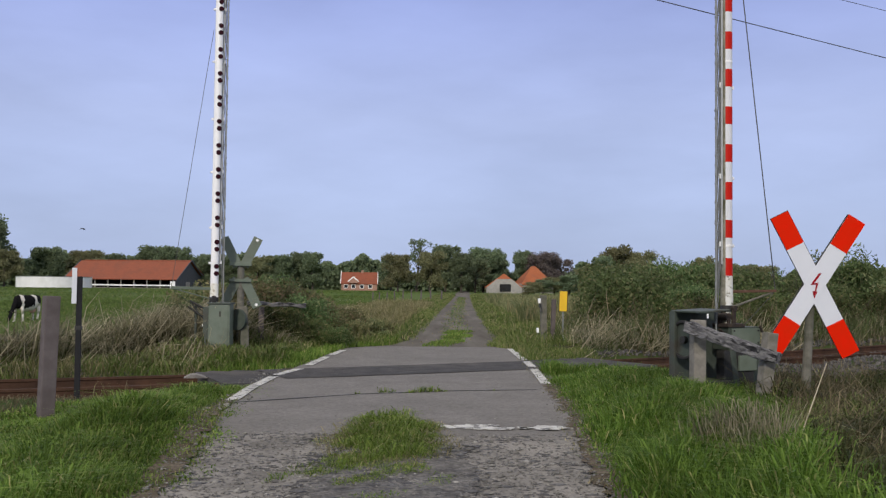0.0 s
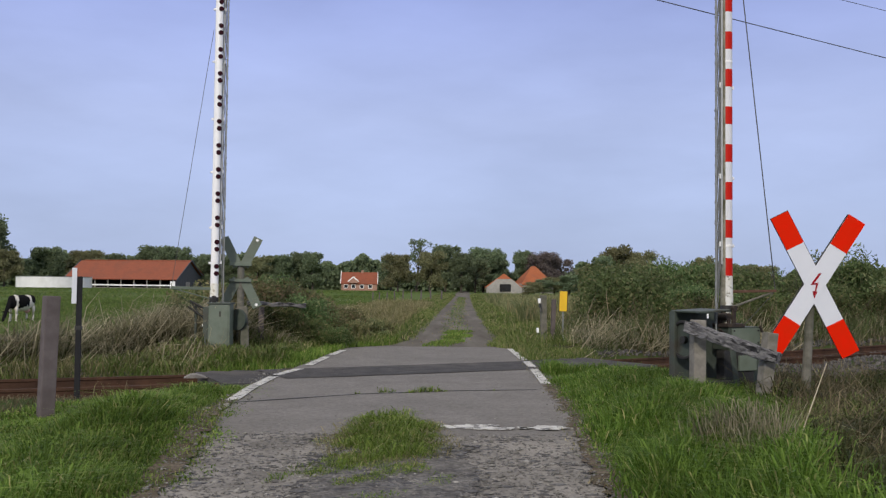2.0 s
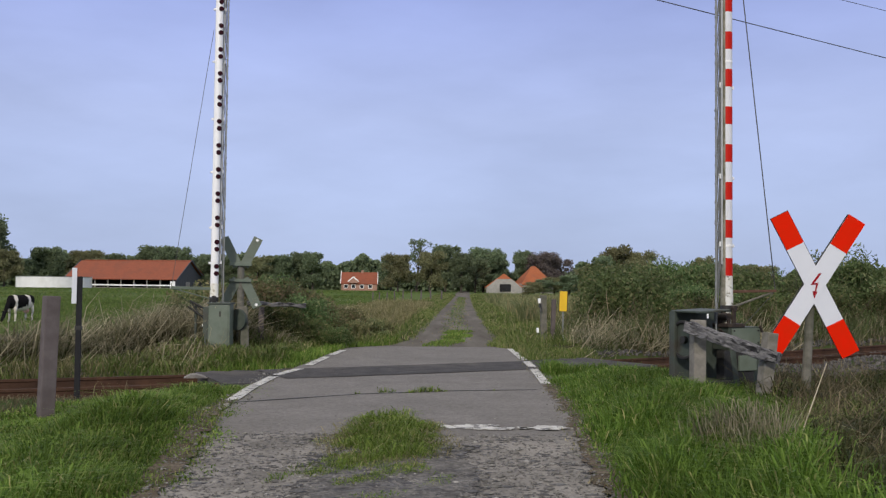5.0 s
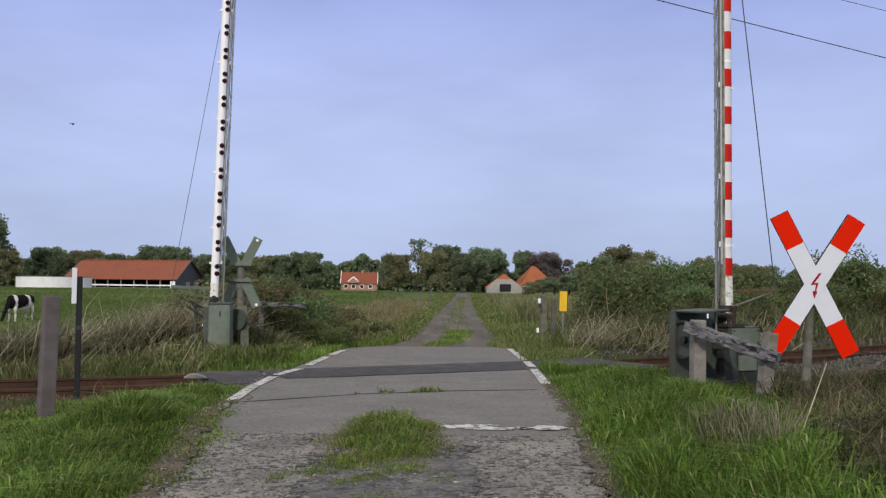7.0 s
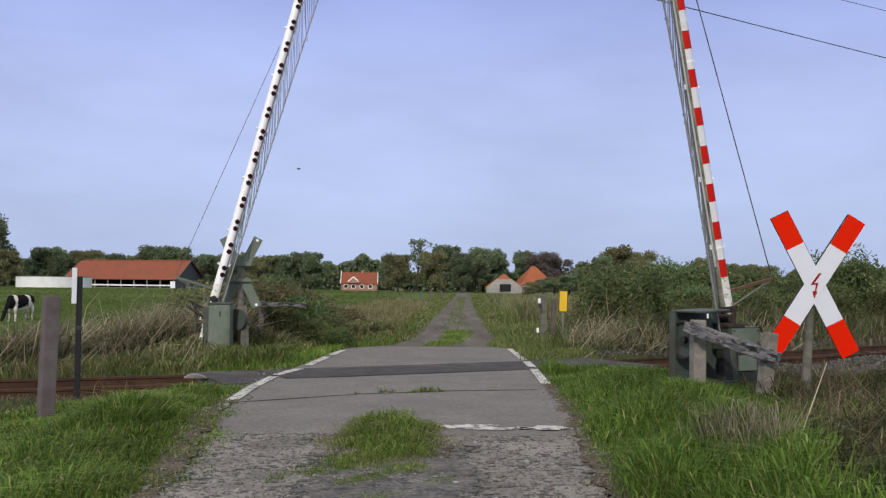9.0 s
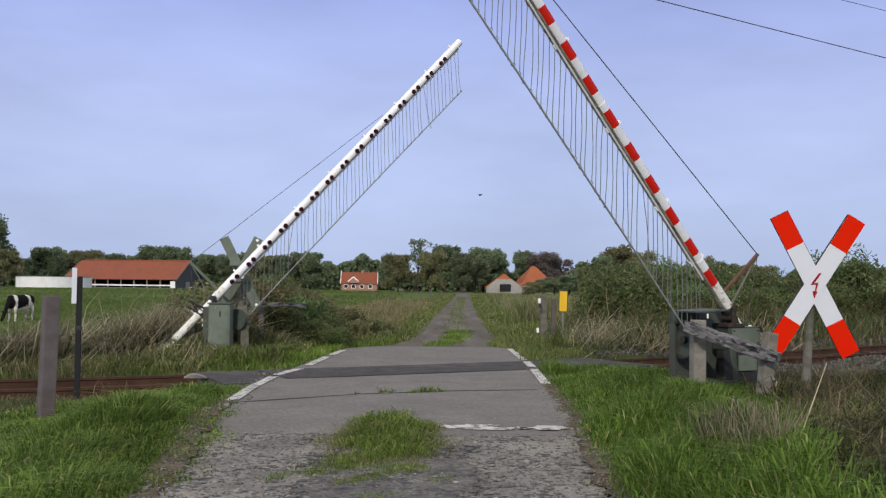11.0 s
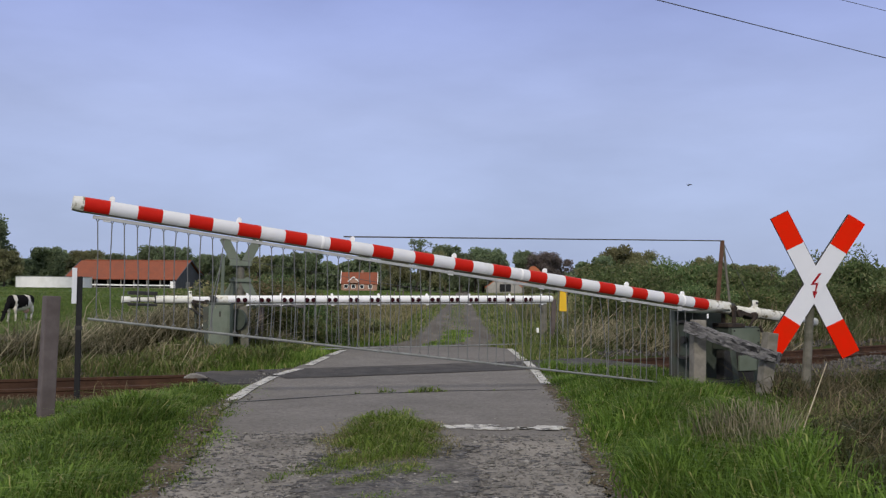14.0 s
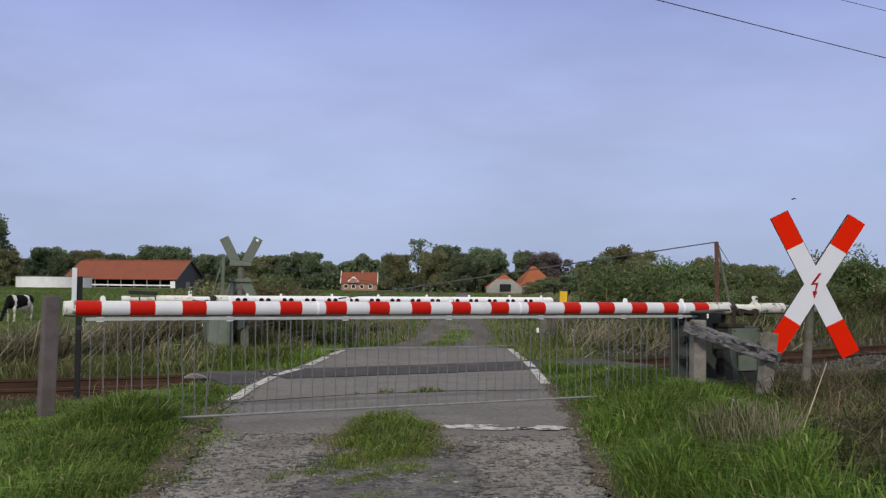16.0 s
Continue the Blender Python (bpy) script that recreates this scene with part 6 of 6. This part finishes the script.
def build_farm():
    # long open cattle shed
    z = 0.42
    b = new("cattle_shed")
    b.matrix_world = pose(-73.6, 231.9, z, 0, 0, -11.3)
    tagged(b, "long open cattle shed with orange tiled roof", "barn")
    roof = gable_roof(28.0, 14, 2.2, 6.6, 0.4)
    for v in roof.verts:
        if v.co.y > 5:
            v.co.y += 2.6
            v.co.z -= 0.2
    part("roof", roof, M_ROOF, b, "orange tiled roof")
    part("ridge", rod((-13.5, 0, 6.62), (14.3, 0, 6.62), 0.16, seg=8), M_ROOF, b)
    part("rear_wall", block(27.6, 0.2, 2.2, pose(0, 5.5, 1.1)), M_DARK, b)
    for s in (-1, 1):
        part("gable", prism([(-6.9, 0), (9.4, 0), (9.4, 1.7), (4.4, 3.6), (0, 6.3), (-6.9, 2.0)], 0.15, pose(s * 13.9, 0, 0, 0, 0, 90)), M_SLATE, b, "dark boarded gable")
        part("barge_board", prism([(-7.4, 1.95), (0, 6.55), (4.6, 3.7), (10.0, 1.7), (10.0, 1.95), (4.6, 4.0), (0, 6.85), (-7.4, 2.2)], 0.14, pose(s * 14.45, 0, 0, 0, 0, 90)), M_SLATE, b)
    for i in range(9):
        part("post", block(0.24, 0.24, 2.2, pose(-13.2 + i * 3.3, -6.6, 1.1)), M_BARNGREY, b)
    part("feed_rail", block(27.0, 0.12, 0.3, pose(0, -6.8, 0.75)), M_WHITE, b, "white feed rail")
    part("floor_edge", block(27.6, 0.4, 0.2, pose(0, -6.8, 0.1)), M_CONC, b)
    part("front_wall", block(1.2, 0.2, 1.7, pose(13.2, -6.9, 0.85)), M_WHITE, b)
    part("side_door", block(0.1, 2.0, 1.6, pose(14.02, -1.0, 0.8)), M_BARNGREY, b)
    part("side_door", block(0.1, 2.0, 1.6, pose(14.02, 3.0, 0.8)), M_BARNGREY, b)
    # slurry tank
    t = new("slurry_tank")
    t.matrix_world = pose(-84.6, 211, 0.4)
    tagged(t, "wide round pale slurry tank", "tank")
    part("wall", rod((0, 0, -0.2), (0, 0, 2.42), 7.75, seg=64), M_TANK, t)
    part("rim", rod((0, 0, 2.37), (0, 0, 2.47), 7.81, seg=64), M_GALV, t)
    # farmhouse
    h = new("farmhouse")
    h.matrix_world = pose(-19.9, 232, 0.42, 0, 0, 3) @ Matrix.Diagonal((1.1, 1.1, 1.05, 1))
    tagged(h, "small brick farmhouse with orange tiled roof", "house")
    part("wall", block(7.6, 6, 1.7, pose(0, 0, 0.85)), M_BRICK, h)
    r = part("roof", gable_roof(7.6, 6, 1.6, 4.2, 0.15), M_ROOF, h, "orange tiled roof")
    part("chimney", block(0.5, 0.5, 0.6, pose(0.6, 0, 4.3)), M_BRICK, r)
    for s in (-1, 1):
        part("gable", prism([(-3, 0), (3, 0), (3, 1.55), (0, 4.0), (-3, 1.55)], 0.12, pose(s * 3.72, 0, 0, 0, 0, 90)), M_BRICK, h)
        part("barge_board", prism([(-3.2, 1.5), (0, 4.25), (3.2, 1.5), (3.2, 1.75), (0, 4.5), (-3.2, 1.75)], 0.12, pose(s * 3.97, 0, 0, 0, 0, 90)), M_WHITE, h)
    part("dormer", prism([(-0.9, 0), (0.9, 0), (0.9, 0.35), (0, 1.15), (-0.9, 0.35)], 2.2, pose(-1.2, -2.6, 1.7)), M_BRICK, h)
    part("dormer_trim", prism([(-1.15, 0.2), (0, 1.25), (1.15, 0.2), (1.15, 0.5), (0, 1.55), (-1.15, 0.5)], 0.15, pose(-1.2, -3.75, 1.7)), M_WHITE, h)
    for x in (-2.8, -1.2, 0.6, 2.4):
        w = part("window", block(0.9, 0.08, 0.9, pose(x, -3.03, 0.95)), M_WHITE, h)
        part("pane", block(0.7, 0.06, 0.7, pose(x, -3.06, 0.95)), M_GLASS, w)
    # two barns on the right of the lane
    for x, y, w, d, z0, z1, yaw, c in ((12.3, 196, 7.0, 12, 1.2, 3.9, 88, 0), (19.2, 205, 8.0, 6.4, 1.9, 5.7, 8, 1)):
        k = new("hay_barn")
        k.matrix_world = pose(x, y, float(land(x, y)), 0, 0, yaw)
        tagged(k, "grey boarded barn with orange tiled roof" if not c else "barn with steep orange tiled roof", "barn", group="barns by the lane")
        part("roof", gable_roof(d, w, z0, z1, 0.25, 2.2 if not c else 3.0), M_BARNROOF, k, "orange tiled roof")
        W = w / 2 - 0.1
        for s in (-1, 1):
            top = z0 + (z1 - z0) * (0.02 if c else 0.6)
            part("gable", prism([(-W, 0), (W, 0), (W, z0), (W * 0.42, top), (-W * 0.42, top), (-W, z0)], 0.2, pose(s * (d / 2 + 0.28), 0, 0, 0, 0, 90)), M_BARNGREY, k)
        part("side_wall", block(d, 0.2, z0, pose(0, W, z0 / 2)), M_BARNGREY, k)
        part("side_wall", block(d, 0.2, z0, pose(0, -W, z0 / 2)), M_BARNGREY, k)
        part("doorway", block(0.2, 2.2, 1.5, pose(-(d / 2 + 0.32), -0.2, 0.75 + 0.3)), M_DARK, k, "dark open doorway")
    # small pale shed in the hedge
    s = new("garden_shed")
    s.matrix_world = pose(22.5, 100, 0.1, 0, 0, 10)
    tagged(s, "low grey shed roof behind the hedge", "shed")
    part("wall", block(5, 3, 1.5, pose(0, 0, 0.75)), M_BARNGREY, s)
    part("roof", gable_roof(5, 3, 1.5, 2.2, 0.2), M_BARNGREY, s)


# ---- the cow ----
def ring_body(rings, seg=16):
    bm = bmesh.new()
    rows = []
    for x, z, ry, rz in rings:
        rows.append([bm.verts.new((x, ry * math.cos(2 * math.pi * i / seg), z + rz * math.sin(2 * math.pi * i / seg))) for i in range(seg)])
    for a, b in zip(rows, rows[1:]):
        for i in range(seg):
            bm.faces.new((a[i], a[(i + 1) % seg], b[(i + 1) % seg], b[i]))
    bm.faces.new(rows[0])
    bm.faces.new(rows[-1][::-1])
    bmesh.ops.recalc_face_normals(bm, faces=bm.faces)
    return bm


def build_cow():
    """A cow seen from its side; its head points along local -x."""
    c = new("cow")
    tagged(c, "black and white grazing cow in the meadow", "cow")
    key = [(-0.82, 1.08, 0.10, 0.18), (-0.72, 1.05, 0.24, 0.33), (-0.45, 1.02, 0.31, 0.40), (-0.1, 0.98, 0.36, 0.43), (0.3, 0.99, 0.36, 0.42), (0.6, 1.06, 0.31, 0.36), (0.8, 1.10, 0.24, 0.29), (0.9, 1.10, 0.1, 0.16)]
    kx = [k[0] for k in key]
    bm = ring_body([(x, *(float(np.interp(x, kx, [k[j] for k in key])) for j in (1, 2, 3))) for x in np.linspace(-0.82, 0.9, 34)], 28)
    for f in bm.faces:
        p = f.calc_center_median()
        w = 0.09 * noise.noise(p * 5)
        black = p.x + w < -0.62 or (abs(p.x + 0.10 + w) < 0.34 and p.z + w > 0.80 + 0.3 * p.x) or (p.x + w > 0.46 and p.z > 1.0 + w)
        f.material_index = 0 if black else 1
    part("body", bm, (M_COWBLACK, M_COWWHITE), c, "white body with black patches", smooth=True)
    head = part("neck", ring_body([(-1.10, 0.42, 0.08, 0.10), (-1.04, 0.58, 0.11, 0.15), (-0.92, 0.83, 0.13, 0.22), (-0.72, 1.06, 0.18, 0.27)]), M_COWBLACK, c, "black lowered neck", smooth=True)
    part("head", ring_body([(-1.28, 0.10, 0.07, 0.07), (-1.23, 0.19, 0.10, 0.10), (-1.15, 0.35, 0.12, 0.14), (-1.08, 0.48, 0.10, 0.13)]), M_COWBLACK, c, smooth=True)
    for s in (1, -1):
        part("ear", rod((-1.08, 0.1 * s, 0.55), (-1.06, 0.24 * s, 0.52), 0.05, 0.015, 8), M_COWBLACK, c)
    legs = []
    for x, y, m in ((-0.58, 0.17, M_COWWHITE), (-0.52, -0.17, M_COWWHITE), (0.62, 0.17, M_COWWHITE), (0.7, -0.17, M_COWWHITE)):
        bm = rod((0, 0, 0.0), (0.02, 0, -0.42), 0.10, 0.06, 10)
        rod((0.02, 0, -0.40), (0.0, 0, -0.78), 0.055, 0.045, 8, bm)
        rod((0, 0, -0.76), (-0.02, 0, -0.84), 0.05, 0.065, 8, bm)
        leg = part("leg", bm, m, c, smooth=True)
        leg.matrix_basis = pose(x, y, 0.84)
        legs.append((leg, x, y))
    bm = bmesh.new()
    bmesh.ops.create_icosphere(bm, subdivisions=2, radius=0.17, matrix=pose(0.45, 0, 0.6))
    part("udder", bm, M_PINK, c)
    bm = rod((0.9, 0, 1.2), (0.97, 0, 0.8), 0.025, 0.015, 6)
    rod((0.97, 0, 0.8), (0.97, 0, 0.5), 0.03, 0.05, 6, bm)
    part("tail", bm, M_COWWHITE, c)
    return c, legs


def build_bird():
    b = new("bird")
    b.scale = (0.4, 0.4, 0.4)
    tagged(b, "small dark bird flying across the sky", "bird", group="birds")
    part("body", ring_body([(-0.22, 0, 0.01, 0.01), (-0.1, 0, 0.06, 0.05), (0.1, 0, 0.06, 0.06), (0.22, 0, 0.03, 0.03), (0.27, 0, 0.008, 0.008)], 10), M_BIRD, b, smooth=True)
    part("tail", prism([(-0.36, -0.006), (-0.18, -0.006), (-0.18, 0.006), (-0.36, 0.006)], 0.12), M_BIRD, b)
    wings = []
    for s in (1, -1):
        w = part("wing", prism([(-0.1, -0.008), (0.12, -0.008), (0.12, 0.008), (-0.1, 0.008)], 0.42, pose(0, s * 0.23, 0)), M_BIRD, b)
        wings.append((w, s))
    return b, wings


# ---- loose stones on the road ----
def build_margins():
    """Bare brown dirt and grit between the grass and the road."""
    for name, y0, y1, inner, outer in (("dirt_margin", 4.5, 12.2, lambda y: lane_mid(y) - lane_half(y) + 0.05, lambda y: lane_mid(y) - lane_half(y) - 0.24),
                                       ("dirt_margin", 6.5, 15.2, lambda y: lane_mid(y) + lane_half(y) - 0.05, lambda y: lane_mid(y) + lane_half(y) + 0.34)):
        lo, hi = (outer, inner) if outer(8) < inner(8) else (inner, outer)
        strip(name, y0, y1, 90, lo, hi, 8, lambda x, y: max(0.0, float(land(x, y))) * 0.9 + 0.016 + noise_z(x, y, 4, 0.008) - 0.02 * (abs(x - lane_mid(y)) > lane_half(y) + 0.22), M_DIRT, "bare brown dirt and grit along the road edge", "dirt", 0.06)
    rs = np.random.RandomState(23)
    base = np.array([(1, 0, 0), (-1, 0, 0), (0, 1, 0), (0, -1, 0), (0, 0, 1), (0, 0, -1)], float)
    tri = np.array([(0, 2, 4), (2, 1, 4), (1, 3, 4), (3, 0, 4), (2, 0, 5), (1, 2, 5), (3, 1, 5), (0, 3, 5)])
    n = 1500
    y = rs.uniform(5.5, 16.5, n)
    sgn = np.where(rs.rand(n) < 0.5, -1, 1)
    x = lane_mid(y) + sgn * (lane_half(y) + rs.normal(0.04, 0.10, n) + 0.12 * (y > 13.5))
    s = rs.uniform(0.005, 0.013, n) * np.where(rs.rand(n) < 0.05, 2.2, 1.0)
    V = base[None] * (s[:, None] * rs.uniform(0.6, 1.4, (n, 3)) * (1.3, 1.0, 0.6))[:, None, :] + np.stack([x, y, np.maximum(land(x, y), 0) * 0.9 + 0.022], -1)[:, None, :]
    ob = soup("pebbles", V.reshape(-1, 3), np.zeros((0, 4), int), (tri[None] + 6 * np.arange(n)[:, None, None]).reshape(-1, 3), M_PEBBLE)
    tagged(ob, "small stones along the road edge", "pebbles", kind="stuff")


def build_pebbles():
    rs = np.random.RandomState(17)
    base = np.array([(1, 0, 0), (-1, 0, 0), (0, 1, 0), (0, -1, 0), (0, 0, 1), (0, 0, -1)], float)
    tri = np.array([(0, 2, 4), (2, 1, 4), (1, 3, 4), (3, 0, 4), (2, 0, 5), (1, 2, 5), (3, 1, 5), (0, 3, 5)])
    n = 12000
    y = rs.uniform(5.2, 10.9, n)
    x = lane_mid(y) + lane_half(y) * np.where(rs.rand(n) < 0.3, rs.normal(-0.02, 0.2, n), rs.uniform(-1.05, 1.05, n))
    s = rs.uniform(0.004, 0.012, n) * np.where(rs.rand(n) < 0.07, 2.6, 1.0)
    V = base[None] * (s[:, None] * rs.uniform(0.6, 1.4, (n, 3)) * (1.3, 1.0, 0.55))[:, None, :] + np.stack([x, y, np.full(n, 0.006)], -1)[:, None, :]
    T = tri[None] + 6 * np.arange(n)[:, None, None]
    ob = soup("pebbles", V.reshape(-1, 3), np.zeros((0, 4), int), T.reshape(-1, 3), M_PEBBLE)
    tagged(ob, "loose grit and small stones on the road", "pebbles", kind="stuff")
    # patch of darker gravel in the middle
    gx, gy = np.meshgrid(np.linspace(-1.5, 0.75, 76), np.linspace(5.0, 9.3, 130))
    edge = np.array([noise.noise(Vector((a * 2.2, b * 2.2, 7))) + 0.7 * noise.noise(Vector((a * 7, b * 7, 2))) for a, b in zip(gx.ravel(), gy.ravel())])
    inside = 1 - ((gx.ravel() + 0.38) / 0.62) ** 2 - np.clip((gy.ravel() - 7.4) / 1.5, 0, 9) ** 2 + 0.55 * edge
    gz = np.array([noise_z(a, b, 2.2, 0.012) + noise_z(a, b, 7, 0.006) for a, b in zip(gx.ravel(), gy.ravel())]) + np.clip(inside, -0.3, 0.3) * 0.03 + 0.002
    i = (np.arange(129)[:, None] * 76 + np.arange(75)[None, :]).ravel()
    q = np.stack([i, i + 1, i + 77, i + 76], -1)
    q = q[(inside[q] > -0.2).all(1)]
    ob = soup("gravel_patch", np.stack([gx.ravel(), gy.ravel(), gz], -1), q, np.zeros((0, 3), int), M_GRAVEL)
    tagged(ob, "dark gravel patch in the worn road middle", "gravel", kind="structure")
    # dark flat stones bedded in the broken surface, thicker in the middle
    n = 5200
    y = rs.uniform(5.2, 9.7, n)
    u = np.where(rs.rand(n) < 0.45, rs.normal(-0.02, 0.2, n), rs.uniform(-0.98, 0.98, n))
    x = lane_mid(y) + lane_half(y) * np.clip(u, -1, 1)
    keep = clumpy(x, y, 3.1, 2) + rs.uniform(-0.8, 0.8, n) > -0.2
    x, y = x[keep], y[keep]
    n = len(x)
    z = np.array([noise_z(a, b, 2.2, 0.012) + noise_z(a, b, 7, 0.006) for a, b in zip(x, y)]) + 0.001
    z = z + 0.008 * ((np.abs(x + 0.38) < 0.75) & (y < 8.9))
    s = rs.uniform(0.009, 0.028, n) * np.where(rs.rand(n) < 0.12, 1.6, 1.0)
    V = base[None] * (s[:, None] * rs.uniform(0.6, 1.4, (n, 3)) * (1.5, 0.9, 0.24))[:, None, :] + np.stack([x, y, z], -1)[:, None, :]
    ob = soup("bedded_stones", V.reshape(-1, 3), np.zeros((0, 4), int), (tri[None] + 6 * np.arange(n)[:, None, None]).reshape(-1, 3), M_DARKSTONE)
    tagged(ob, "dark flat stones bedded in the worn road", "pebbles", kind="stuff")


build_ground()
build_road()
build_track()
build_markings()
NEAR = build_near_barrier()
FAR = build_far_barrier()
build_cross()
build_posts()
build_wires()
build_farm()
COW, LEGS = build_cow()
BIRD, WINGS = build_bird()
BIRD_B, WINGS_B = build_bird()
build_grass()
build_reeds()
build_shrubs()
build_trees()
build_margins()
build_pebbles()


def motions():
    move_barrier(NEAR, PHI_NEAR)
    move_barrier(FAR, PHI_FAR)
    # the cow shifts a few steps while it grazes
    path = [(0, -21.66), (1.0, -21.78), (1.5, -21.88), (2.5, -21.98), (3.5, -22.0), (7, -22.0), (12.5, -22.0), (16, -22.05)]
    walk(COW, [(t, pose(x - 0.22, 51, -0.60, 0, 0, 72)) for t, x in path])
    for i, (leg, x, y) in enumerate(LEGS):
        w = [(0, 6), (0.5, -8), (1, 8), (1.5, -6), (2.5, 5), (3.5, 0), (12.5, 0), (14, 4), (16, 0)]
        walk(leg, [(t, pose(x, y, 0.84, 0, a * (1 if i in (0, 3) else -1), 0)) for t, a in w])
    # the bird crosses from left to right
    fly = [(0, -55, 9.0), (5, -36.5, 14.8), (7, -23.2, 11.4), (7.5, -19.2, 10.6), (8, -15.7, 9.75), (8.5, -12.3, 9.35), (9, -9.05, 8.75), (9.2, -7.9, 8.4), (10.3, -1.0, 7.4), (11.3, 3.6, 7.2), (12.5, 9.3, 7.1), (13, 11.3, 7.5), (13.5, 13.4, 7.8),
           (14, 15.3, 8.0), (14.5, 17.2, 7.9), (15, 18.8, 7.6), (16, 21.8, 7.2)]
    walk(BIRD, [(t, pose(x * 0.75, 45, 1.45 + (z - 1.45) * 0.75, 0, 0, 8)) for t, x, z in fly])
    walk(BIRD_B, [(t, pose(x, 45, z, 0, 0, 170)) for t, x, z in ((0, -16.8, 4.0), (0.5, -18.05, 3.8), (1, -18.75, 3.55), (2.2, -21.8, 3.3), (8, -45, 4.0), (16, -80, 6.0))])
    for w, s in WINGS + WINGS_B:
        walk(w, [(i * 0.25, pose(0, s * 0.04, 0.03, s * (32 if i % 2 else -18), 0, 0)) for i in range(65)])


motions()
